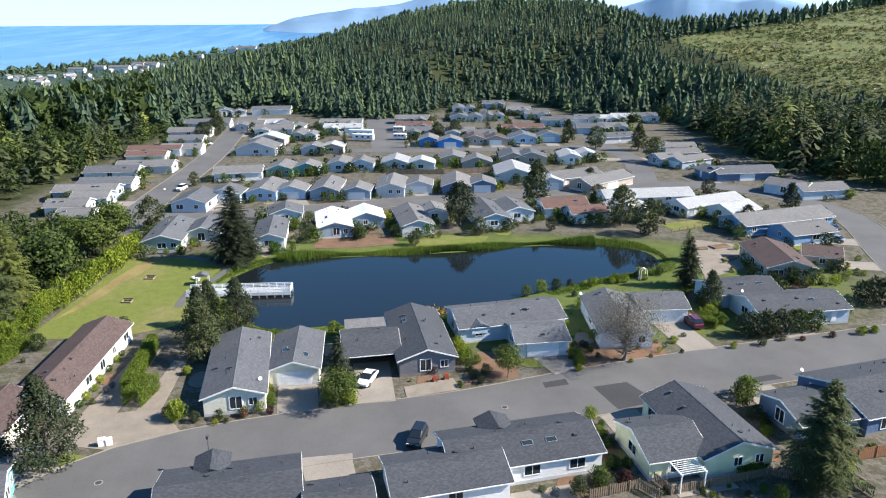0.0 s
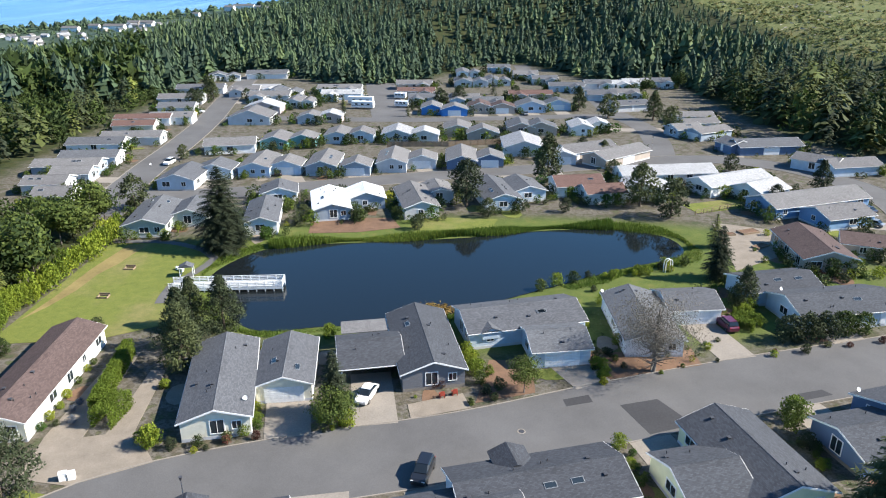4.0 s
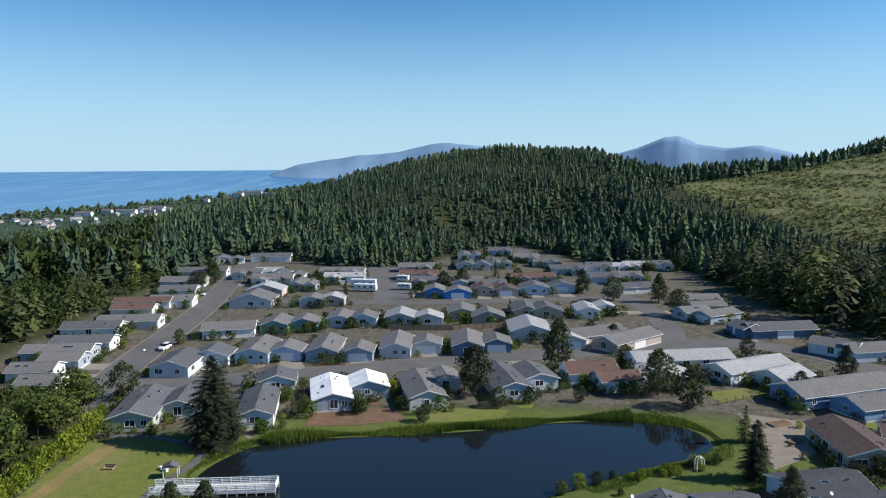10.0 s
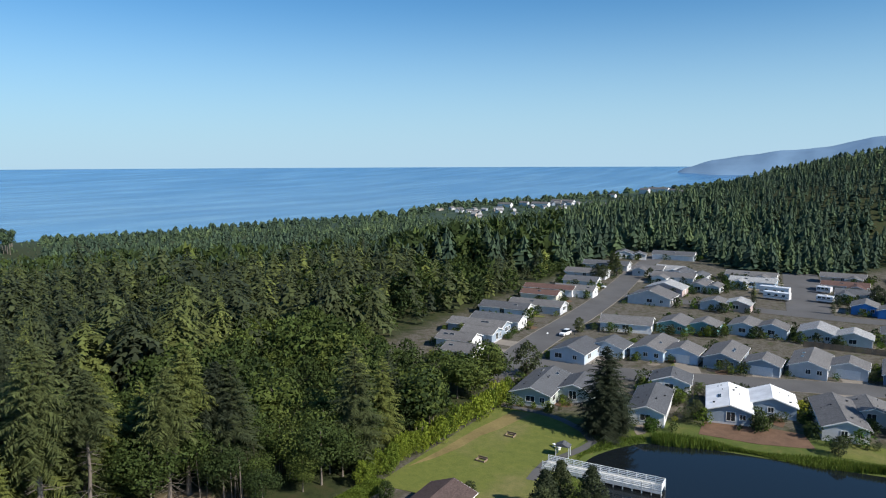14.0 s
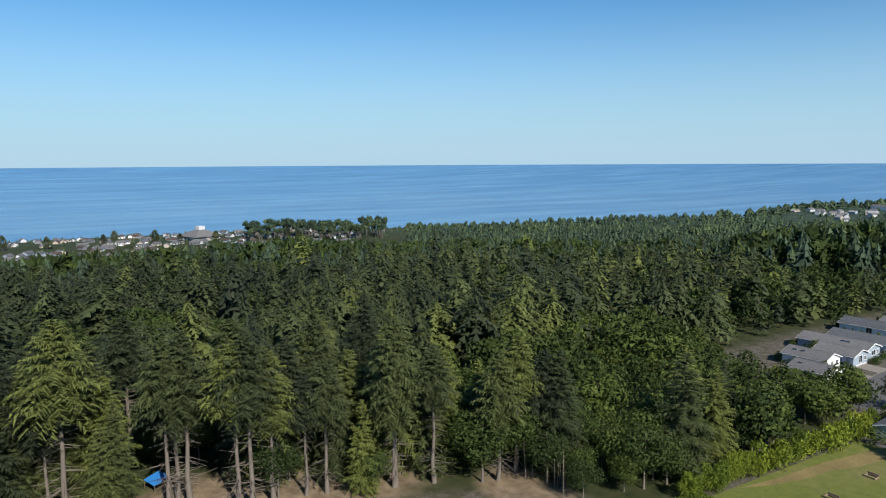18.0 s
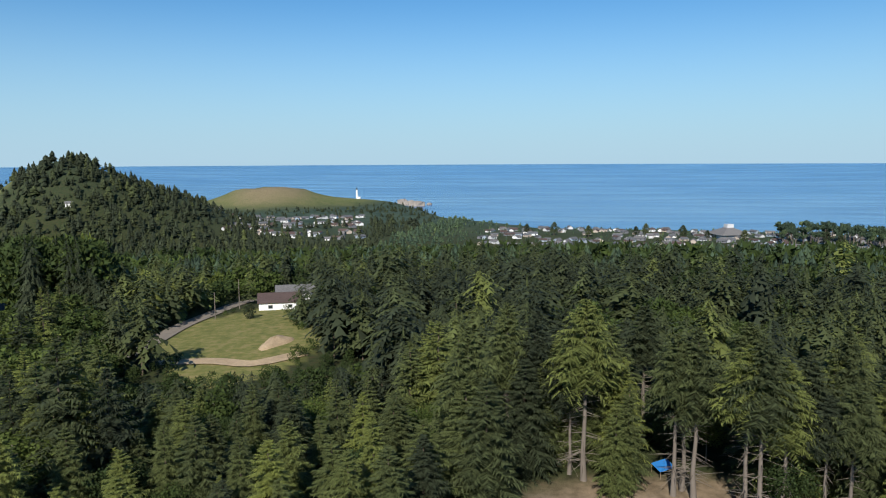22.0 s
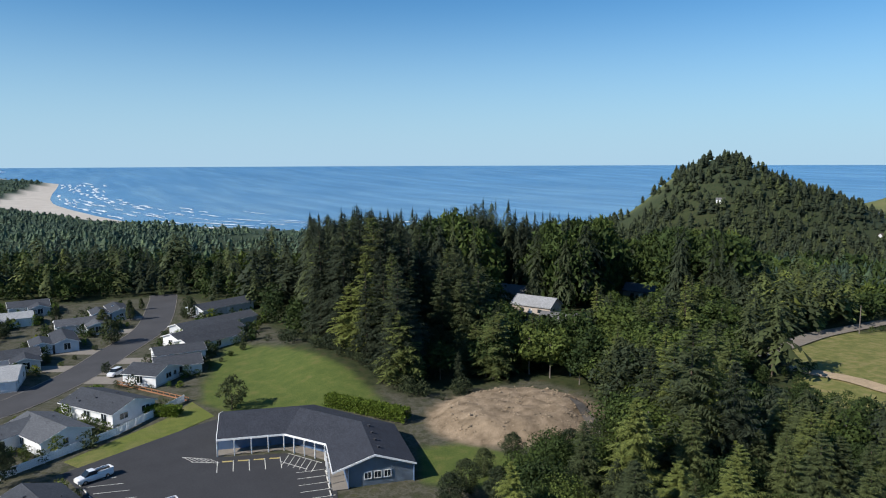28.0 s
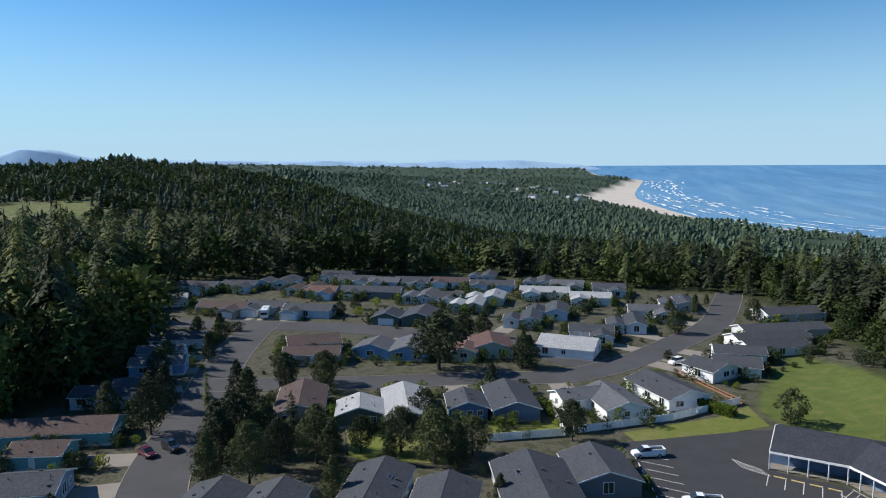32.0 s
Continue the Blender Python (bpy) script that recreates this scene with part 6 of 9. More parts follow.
    parts_x, parts_y = [], []
    for a, b_, st, sd in ((760, 1250, 11.2, 12), (1250, 2000, 18, 13), (2000, 3600, 36, 14)):
        xx, yy = scatter(st, a, b_, sd)
        parts_x.append(xx)
        parts_y.append(yy)
    for a, b_, st, sd, az0, az1 in ((1250, 2000, 15.5, 213, 150, 203), (2000, 3600, 27, 214, 150, 203), (3600, 4650, 46, 216, 150, 203), (880, 1320, 9.5, 215, 114, 110)):
        xx, yy = scatter(st, a, b_, sd, az0, az1)
        parts_x.append(xx)
        parts_y.append(yy)
    x, y = np.concatenate(parts_x), np.concatenate(parts_y)
    d = np.hypot(x, y)
    tiny = [skirts(s, 3, 4, rd) for s, rd in ((71, 0.24), (72, 0.32), (73, 0.38), (74, 0.28))]
    h = (3.5 + 5 * r.rand(len(x))) * (1 + 0.15 * ripple(x * 0.4, y * 0.4)) * np.where((y < -800) & (x < 120) & (x > -700), 0.7, 1)
    h = np.where((x < -780) & (y > -180), h * 0.6, h)
    az = (np.degrees(np.arctan2(-x, y)) + 90) % 360 - 90
    coast = (az > 6) & (az < 48) & (d > 0.88 * np.interp(az % 360, COAST_AZ, COAST_R))
    h = np.where(coast, 7 + 13 * r.rand(len(x)) ** 1.8, h)
    h = np.where((az > 34) & (az < 62) & (d < 1480), 5 + 8 * r.rand(len(x)) ** 2, h)
    h = np.where((x < -500) & (y < -250) & (d < 1300), 4 + 10 * r.rand(len(x)) ** 2.4, h)
    south = az > 150
    h = np.where(south, (4 + 7 * r.rand(len(x)) ** 1.7) * (1 + 0.35 * ripple(x * 0.45, y * 0.45)), h)
    wide = np.where(d > 3600, 4.5, np.where(d > 2000, 3.4, np.where(d > 1250, 2.4, 1.8)))
    hill = (x < -500) & (y < -250)
    bold = [skirts(s, 6, 6, rd) for s, rd in ((171, 0.22), (172, 0.3), (173, 0.26), (174, 0.36))]
    some = hill & (r.rand(len(x)) < 0.6)
    h = np.where(hill & (d < 1300), 6 + 11 * r.rand(len(x)) ** 1.7, h)
    grove("distant_forest", "conifer woods on the coastal hill", x[some], y[some], h[some], bold, FIR, 15, 0.75 * wide[some], np.clip(r.normal(0.13, 0.13, some.sum()), 0, 0.6))
    for k, material, words in ((~hill & ~south, HAZEFIR, "distant conifer woods falling to the coast"), (south, HAZEPINE, "distant pine woods of the southern plain, haze tinted into the needles")):
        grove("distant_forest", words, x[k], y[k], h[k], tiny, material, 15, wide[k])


plant_woods()


def felled_slope():
    """Scrub, stumps and slash left on the felled hillside."""
    r = np.random.RandomState(90)
    n = 26000
    a, d = np.radians(r.uniform(16, 42, n)), r.uniform(320, 760, n)
    x, y = np.sin(a) * d, np.cos(a) * d
    ok = clearcut(x, y) > 0.6
    x, y = x[ok], y[ok]
    keep = ripple(x * 3, y * 3) + r.normal(0, 0.6, len(x)) > -0.3
    xs, ys = x[keep][:6500], y[keep][:6500]
    scrub = [sprays(s, 7, 0.5, 0.55, 0.4) for s in (95, 96)]
    grove("scrub", "low green and straw-coloured scrub on the felled slope", xs, ys, r.uniform(0.5, 1.9, len(xs)), scrub, SCRUB, 91, 1.3, r.uniform(0, 0.9, len(xs)), "scrub")
    g = Geo()
    for i in range(420):
        zz = float(land(x[-i - 1], y[-i - 1]))
        b = r.uniform(0, 3.14)
        ln = r.uniform(1, 4)
        g.tube((x[-i - 1], y[-i - 1], zz + 0.3), (x[-i - 1] + ln * math.cos(b), y[-i - 1] + ln * math.sin(b), zz + 0.5), 0.22, 0.14, 4)
    thing("felled_logs", "grey slash and logs left on the felled slope", "logs", geo=g, material=DRIFTWOOD, kind="stuff")


felled_slope()


SHORE_TREES = ((-1050, 110, 19), (-1035, 95, 16), (-1040, 160, 20), (-1025, 190, 15), (-1010, 235, 18), (-985, 330, 19), (-980, 345, 15), (-1065, 30, 18), (-1060, -20, 20), (-1062, -60, 17))


def shore_grove():
    r = np.random.RandomState(40)
    n = 130
    a, d = np.radians(r.uniform(63.8, 74.8, n)), r.uniform(1030, 1120, n)
    x, y = -np.sin(a) * d, np.cos(a) * d
    crown = [leafy(s, 13, 34, 0.085, 0.4, z0, 1.0, 0.4, 0.95) for s, z0 in ((58, 0.5), (59, 0.62), (60, 0.7))]
    grove("shore_pines", "stand of tall wind-shaped pines by the sea", x, y, r.uniform(15, 29, n), crown, HAZEFIR, 41, 0.62)
    g = Geo()
    for i in range(n):
        z = float(land(x[i], y[i]))
        g.tube((x[i], y[i], z - 1), (x[i], y[i], z + 18), 0.5, 0.3, 4, False)
    thing("pine_trunks", "pale trunks of the shore pines", "forest", geo=g, material=PALEBARK, kind="stuff")


shore_grove()
for x, y, h in SHORE_TREES:
    tree("pine", x, y, h, 1, 0.8, "lone wind-shaped pine on the shore")

for kind, x, y, h, v in (
        ("pine", -34.4, 77, 10.5, 0), ("pine", -36.8, 83, 10, 2), ("pine", -32.4, 88.5, 9.5, 2), ("pine", -37.6, 90, 8.5, 0), ("pine", -43.5, 50.5, 12, 2), ("dark_fir", -12.3, 66.8, 9, 0),
        ("pine", 48.5, 97, 7.5, 0), ("pine", 5.1, 150.4, 11.5, 1), ("pine", 26.5, 171.7, 13, 0),
        ("pine", 45, 150.4, 10.5, 1), ("round", 49.8, 142.3, 8.5, 0), ("round", -71, 148.3, 8.2, 0), ("pine", 91.5, 161.4, 8.5, 2)):
    tree(kind, x, y, h, v)
for kind, x, y, h, v in (
        ("pine", 62.4, -102.8, 12, 2), ("pine", 66, -108, 11, 0), ("pine", 57, -108.8, 11, 2), ("pine", 60, -114, 10, 0), ("fir", 54, -113, 10, 1), ("pine", 46.5, -106.3, 11, 1), ("pine", 69, -118, 9, 0),
        ("pine", 34, -113.8, 10, 1), ("pine", 27.1, -110.5, 11.5, 1), ("pine", 21.5, -114.5, 9, 1), ("pine", 38.9, -163.4, 14.5, 1), ("pine", 39, -194, 9, 1), ("pine", 17.9, -170, 10, 2), ("pine", 24.6, -155, 6, 0),
        ("pine", 70.5, -145, 9, 1), ("pine", 61.7, -147, 9.5, 1), ("pine", 104, -150, 9, 0), ("pine", 92, -126, 9, 0), ("pine", 96, -118, 9, 2), ("round", -35, -142, 7, 0), ("pine", 5.7, -131, 7, 1),
        ("fir", 80, -128, 8, 2), ("pine", 112, -176, 9, 0), ("pine", -20, -232, 8, 0), ("pine", 34, -198, 9, 2)):
    tree(kind, x, y, h * (0.84 if kind == "pine" and h < 14 else 1), v, 1.2 if kind == "pine" else 1.0)
tree("dark_fir", -42.2, 122.6, 11.5, 0, 1.7, "dense dark conifer beside the pier")
tree("dark_fir", -43, 123.8, 16.5, 0, 1.45, "tall dense conifer at the foot of the pier")
tree("dark_fir", 43.2, 47.3, 13.0, 0, 1.3, "dense dark conifer behind the yellow home")
tree("dark_fir", 48.2, 108.4, 10.0, 0, 1.15)
tree("fir", 53, 124, 7, 2, 1.5)
tree("grey", 28.9, 77.2, 11, 0, 1.0)
tree("broad", -12.2, 63.8, 6, 1, 1.3, "bright green leafy tree beside the driveway")
tree("broad", 11.1, 71.8, 5.2, 2, 1.2)
# trees among the homes north of the pond
for kind, x, y, h in (
        ("pine", -103.3, 283, 8), ("pine", -103.4, 290, 7), ("pine", -102, 304, 9), ("pine", -108.3, 317, 9), ("round", -87, 303, 5), ("round", -76.7, 196, 4.5), ("round", -3, 287, 7), ("pine", 4.5, 289.6, 8),
        ("fir", 20, 316, 9), ("round", 6.8, 343, 6), ("pine", 51.3, 274, 10), ("round", 59.8, 259, 9), ("pine", 75.5, 255, 11), ("round", 75, 232, 9), ("round", 44, 175.5, 5), ("round", 77, 181.5, 5), ("round", 29, 303, 6)):
    tree(kind, x, y, h, int(abs(x)) % 3)
for kind, x, y, h in (
        ("fir", 19.7, 289, 6), ("broad", 107, 330, 9), ("broad", 87, 311, 9), ("fir", -15, 262.7, 5.5), ("fir", -13.9, 274.5, 5.5), ("fir", -38.3, 256, 6), ("fir", -40.4, 269, 6), ("fir", -42, 281.6, 6), ("round", 40.6, 202, 5),
        ("pine", 46.3, 199, 5), ("round", -30.3, 139.6, 4), ("fir", -31.6, 137, 5), ("round", 9.8, 142.7, 4.5), ("round", -5.5, 134.5, 3.5), ("pine", 76.7, 152, 5), ("round", 27.4, 146.1, 3.5)):
    tree(kind, x, y, h, int(abs(x)) % 3)
# and among those to the south
for kind, x, y, h in (
        ("round", -20.3, -213, 7), ("round", -47, -243, 6), ("round", 39, -194, 8), ("pine", 45.4, -193, 9), ("round", 84.9, -216, 5), ("pine", 83, -227, 6), ("round", 6.4, -236, 5), ("round", 37.7, -225, 4),
        ("round", 19.3, -169.5, 8), ("pine", 148, -216.4, 11), ("pine", 143, -195, 13), ("broad", 152.7, -193, 14), ("pine", 107.3, -180, 8), ("pine", 69, -125, 10), ("round", 33.5, -128, 7), ("pine", 49.4, -113, 8), ("pine", 40.7, -112, 7)):
    tree(kind, x, y, h, int(abs(x)) % 3)
# bare-stemmed spruces at the edge of the clearing
for x, y, h, v in ((-108.4, 3, 29, 0), (-105.6, 16.2, 25, 1), (-104.9, 18.9, 26, 2), (-107.5, 17.8, 24, 0), (-99.8, 24.8, 25, 1), (-98.4, 26.4, 26, 0), (-98.8, 29.6, 23, 2), (-98.2, 34.6, 19, 1), (-97.4, 37.5, 21, 0),
                   (-87.2, 62.2, 21, 2), (-88, 66.2, 23, 1), (-86.4, 70.5, 20, 0), (-115, -1.4, 21, 2), (-93.6, 47, 20, 2), (-91.8, 53, 22, 1)):
    tree("spruce", x, y, h, v, 1.0, "tall spruce with a long bare trunk")
for x, y, h, v in ((-103.5, 7.5, 15, 0), (-106, 9.5, 17, 2), (-113, 9, 19, 1), (-111.6, -4, 17, 0), (-94, 42, 15, 2), (-101, 40, 19, 1), (-106, 31, 22, 0), (-97, 58, 20, 1)):
    tree("fir", x, y, h, v, 1.15, "bright green hemlock at the edge of the clearing")
south_wood()
# pines between the southern homes
for x, y, h in ((148, -210.1, 8), (98, -158.4, 9), (99.6, -140.2, 10), (81.6, -111.4, 13), (86.8, -123.6, 12), (76.7, -134.5, 10), (61.7, -107.5, 13), (53.2, -95.8, 13), (58.6, -92.8, 12), (67.6, -139.5, 9), (59.7, -142, 9), (51.1, -101.9, 11), (42.6, -103.7, 11), (38.6, -93.7, 9), (34.5, -108.9, 7), (29, -115.8, 10), (43.3, -173.7, 9), (113.1, -142.6, 8), (35.4, -202.5, 7), (20.4, -180.5, 8), (6, -185.4, 5), (5.2, -125.2, 9), (22.9, -109.3, 10), (-46.4, -235.8, 7), (-28.9, -242.3, 8), (-8.3, -244.9, 8), (51.6, -240.8, 5), (14.3, -98.4, 6), (-34.5, -258.1, 5)):
    tree("pine", x, y, h * 0.85, 1 if int(x) % 2 else 0, 0.85)
# bushy alders right behind the long hedge, and thin pale stems under them
_r = random.Random(61)
_g = Geo()
for k in range(46):
    x, y = -76 - _r.uniform(0, 12), 66 + _r.uniform(0, 26)
    z, lean = float(land(x, y)), (_r.uniform(-0.7, 0.7), _r.uniform(-0.7, 0.7))
    _g.tube((x, y, z - 0.3), (x + lean[0], y + lean[1], z + _r.uniform(4.5, 7.5)), 0.09, 0.05, 5, False)
thing("alder_stems", "thin pale alder stems at the shaded edge of the wood", "forest", geo=_g, material=PALEBARK, kind="stuff")
for k in range(30):
    tree("broad", -72.5 - _r.uniform(0, 9), 70 + k * 2.5 + _r.uniform(-1, 1), _r.uniform(6, 10), k, _r.uniform(1.0, 1.3))

# ---- pond side ----
plate("lawn", [(-66.5, 126), (-55.5, 126), (-44.5, 121.5), (-45.5, 110.5), (-43, 100), (-40, 92), (-50, 86), (-66, 84)], GRASS, "mown green lawn beside the pond", "lawn", 0.05)
plate("dry_lawn", [(-65.5, 92), (-64.6, 100), (-64.2, 112), (-62.6, 125), (-58.8, 125.4), (-59.6, 120), (-60.3, 115), (-61.8, 110), (-62.2, 103), (-63.6, 97)], DRYGRASS, "strip of dry brown grass along the hedge", "lawn", 0.06)
strip("path", [(-66, 127), (-55, 126.4), (-46.5, 122), (-43.2, 118), (-44.6, 111), (-46.6, 105), (-46, 98)], 1.6, 0.09, ASPHALT, "narrow grey path round the pond", "path")
plate("bare_bank", [(-29, 142), (-11.5, 142), (-9, 135.5), (-18, 132.6), (-28, 132)], MULCH, "bare brown soil bank behind the white-roofed home", "ground", 0.05)
plate("lawn", [(-6.7, 142.8), (11.8, 141), (10, 134.6), (-6, 133.6)], GRASS, "small green back lawn above the reeds", "lawn", 0.055)
plate("lawn", [(21.1, -129.2), (9.2, -133.4), (7.2, -126.6), (19.6, -121.9)], GRASS, "green back lawn inside a picket fence", "lawn", 0.065)
plate("lawn", [(46.8, -121.0), (39.8, -121.8), (33.5, -121.6), (24.5, -117.2), (23.2, -110.4), (36.6, -109.6), (42, -109.6)], GRASS, "green lawn behind the dark green home", "lawn", 0.065)
plate("lawn", [(55, 151.4), (67.9, 156), (69, 149.3), (56.7, 145)], GRASS, "green back lawn with a low fence", "lawn", 0.055)
plate("gravel_yard", [(57.6, 138.8), (68.8, 134), (63.3, 118.7), (53, 112)], GRAVEL, "grey gravel garden", "ground", 0.055)
plate("lawn", [(21.5, -128.7), (8, -133.8), (6.5, -127), (19.9, -122)], GRASS, "green lawn behind a white fence", "lawn", 0.055)
plate("lawn", [(47.4, -121.7), (39, -123.5), (30, -118), (24, -112), (40.4, -108.8)], GRASS, "green lawn under the pines", "lawn", 0.055)
plate("lawn", [(-4, -131), (-22, -143), (-29, -151), (-31, -140), (-20, -133), (-6, -127)], GRASS, "grass verge along the white fence", "lawn", 0.055)
plate("lawn", [(-52, 34), (-45, 40), (-41, 47.5), (-39, 52), (-43, 53), (-50, 46)], GRASS, "grass verge at the bend of the road", "lawn", 0.03)


GREYPLANK = plain_mat("grey_decking", (0.46, 0.46, 0.45), 0.8, vary=0.2)


def pier():
    ob = thing("pier", "white-painted wooden pier with railings over the pond", "pier", pose(-46.2, 104.2, 0, 0, 0, 3.8))
    L, W, z = 19.0, 2.8, 0.42
    n = 64
    for i in range(n):
        x = L * i / n
        part("plank", Geo().box(x + 0.01, -W / 2, z - 0.05, x + L / n - 0.02, W / 2, z), GREYPLANK, ob) if i == 0 else None
    plank = ob.children[0].data
    for i in range(1, n):
        part("plank", plank, None, ob, m=pose(L * i / n, 0, 0))
    post = Geo().box(-0.07, -0.07, -1.8, 0.07, 0.07, z + 1.0).mesh("post", WHITEWOOD)
    for s in (-1, 1):
        for i in range(14):
            part("post", post, None, ob, m=pose(L * i / 13, s * W / 2, 0))
        for zz, hh in ((0.06, 0.14), (0.4, 0.1), (0.68, 0.1), (0.97, 0.06)):
            part("rail", Geo().box(-0.1, s * W / 2 - 0.05, z + zz - 0.02, L + 0.1, s * W / 2 + 0.05, z + zz + hh), WHITEWOOD, ob)
        part("beam", Geo().box(-0.3, s * W / 2 - 0.08, z - 0.4, L + 0.1, s * W / 2 + 0.08, z - 0.06), WHITEWOOD, ob)
    for zz, hh in ((0.06, 0.14), (0.4, 0.1), (0.68, 0.1), (0.97, 0.06)):
        part("rail", Geo().box(L - 0.05, -W / 2, z + zz - 0.02, L + 0.05, W / 2, z + zz + hh), WHITEWOOD, ob)


pier()
kiosk = thing("notice_shelter", "small grey-roofed notice shelter at the foot of the pier", "shelter", pose(-45.4, 109.6, 0, 0, 0, 10))
part("roof", Geo().prism([(-1.3, 1.9), (1.3, 1.9), (0, 2.5)], -0.9, 0.9), ROOF["slate"], kiosk)
for sx in (-1.1, 1.1):
    for sy in (-0.7, 0.7):
        part("post", Geo().box(sx - 0.06, sy - 0.06, -0.2, sx + 0.06, sy + 0.06, 1.93), WHITEWOOD, kiosk)
bench = thing("bench", "white bench on the lawn beside the path", "bench", pose(-47.6, 112, 0.05, 0, 0, -35))
part("seat", Geo().box(-1.1, -0.25, 0.42, 1.1, 0.25, 0.5), WHITEWOOD, bench)
for sx in (-0.85, 0.85):
    part("leg", Geo().box(sx - 0.08, -0.22, -0.1, sx + 0.08, 0.22, 0.42), WHITEWOOD, bench)
for hx, hy in ((-57.1, 112.7), (-56.3, 100.4)):
    pit = thing("horseshoe_pit", "low wooden box of a horseshoe pit in the lawn", "game pit", pose(hx, hy, 0.05), group="pits in the lawn")
    for a in ((-0.9, -0.6, 0.9, -0.5), (-0.9, 0.5, 0.9, 0.6), (-0.9, -0.5, -0.8, 0.5), (0.8, -0.5, 0.9, 0.5)):
        part("board", Geo().box(a[0], a[1], -0.05, a[2], a[3], 0.28), WOOD, pit)
    part("backstop", Geo().box(-0.9, 0.6, 0, 0.9, 0.68, 0.55), WOOD, pit)


def reeds(name, label, pts, width, count, h0, h1, material, seed):
    """Blades of rushes along a line."""
    r = np.random.RandomState(seed)
    line = np.array(spline(pts, 0.7))
    i = r.randint(0, len(line) - 1, count)
    d = line[np.minimum(i + 1, len(line) - 1)] - line[i]
    nrm = np.stack([-d[:, 1], d[:, 0]], 1) / (np.linalg.norm(d, axis=1)[:, None] + 1e-9)
    p = line[i] + d * r.rand(count, 1) + nrm * (r.beta(2, 2, (count, 1)) - 0.5) * width * (0.7 + 0.5 * np.sin(i * 0.21)[:, None])
    z = land(p[:, 0], p[:, 1]) - 0.1
    h = r.uniform(h0, h1, count) * (0.75 + 0.35 * np.sin(i * 0.13 + 1))
    a = r.uniform(0, 6.28, count)
    w = r.uniform(0.05, 0.12, count)
    b0 = np.stack([p[:, 0] - w * np.cos(a), p[:, 1] - w * np.sin(a), z], 1)
    b1 = np.stack([p[:, 0] + w * np.cos(a), p[:, 1] + w * np.sin(a), z], 1)
    tp = np.stack([p[:, 0] + r.normal(0, 0.22, count), p[:, 1] + r.normal(0, 0.22, count), z + h], 1)
    v = np.stack([b0, b1, tp], 1).reshape(-1, 3)
    t = np.repeat(np.clip(0.25 + 0.25 * np.sin(i * 0.05) + r.normal(0, 0.15, count), 0, 0.8), 3)
    tagged(new(name, tri_mesh(name, v, np.arange(len(v)).reshape(-1, 3), material, t)), label, "reeds", kind="stuff")


reeds("reeds", "bright green rushes along the north bank", [(-34.5, 125), (-25, 127.8), (-8.3, 129.8), (7, 132.3), (20, 135.8), (36, 137)], 3.4, 26000, 0.9, 1.7, REED, 3)
reeds("bank_grass", "tall grass round the ends of the pond", [(36, 137.2), (45.8, 133.2), (49, 125), (45.5, 118), (33.5, 112), (21.5, 105)], 4.5, 12000, 0.3, 0.9, REED, 4)
reeds("bank_grass", "grass on the west bank of the pond", [(-36, 125), (-41, 118), (-43, 110), (-39.5, 100), (-34.5, 92.5), (-27, 88), (-17, 89.7), (-6, 90), (3, 94.5), (11, 99.5)], 3.0, 12000, 0.25, 0.7, REED, 5)
thing("lily_patch", "patch of yellowed water plants on the pond", "water plants", kind="stuff", geo=tri_mesh("lily_patch", *(lambda v: (v, np.arange(len(v)).reshape(-1, 3)))(
    (lambda r: (np.stack([r.normal(0, 1.6, (900, 1)).repeat(3, 1) + r.normal(0, 0.3, (900, 3)), r.normal(0, 1.0, (900, 1)).repeat(3, 1) + r.normal(0, 0.3, (900, 3)), r.uniform(-0.4, 0.05, (900, 3))], -1).reshape(-1, 3) + np.array([-1.6, 96.3, 0])))(np.random.RandomState(4))), leaf_mat("water_weed", (0.2, 0.13, 0.04), (0.3, 0.2, 0.06), (0.36, 0.26, 0.09))))


# ---- shrubs and hedges ----
SHRUB = [tri_mesh("shrub", *dense(s, 30, 46, 0.062, 0.52, 0.1, 0.5, 0.4, 0.36), mt) for s, mt in ((81, BROAD), (82, FLOWER), (83, HEDGE), (84, PINE), (85, BROAD), (86, REDLEAF), (87, BLUELEAF))]
SHRUB_LOW = [tri_mesh("shrub", *dense(s, 18, 22, 0.11, 0.55, 0.1, 0.5, 0.4, 0.45), mt) for s, mt in ((81, BROAD), (82, FLOWER), (83, HEDGE), (84, PINE), (85, BROAD), (86, REDLEAF), (87, BLUELEAF))]
SHRUB_WORDS = ("rounded mid-green garden shrub", "yellow-green flowering garden shrub", "bright green leafy garden shrub", "dark evergreen garden shrub", "low green garden bush", "dark red-leaved garden shrub", "low blue-grey lavender bush")


def shrub(x, y, h, v=0, wide=1.0, label="", z=None):
    ob = thing("shrub", label or SHRUB_WORDS[v], "shrub", pose(x, y, float(land(x, y)) - 0.1 if z is None else z, 0, 0, (x * 77 + y * 13) % 360), "garden shrubs", geo=SHRUB[v] if math.hypot(x, y) < 120 else SHRUB_LOW[v])
    ob.scale = (h * wide, h * wide, h)
    return ob


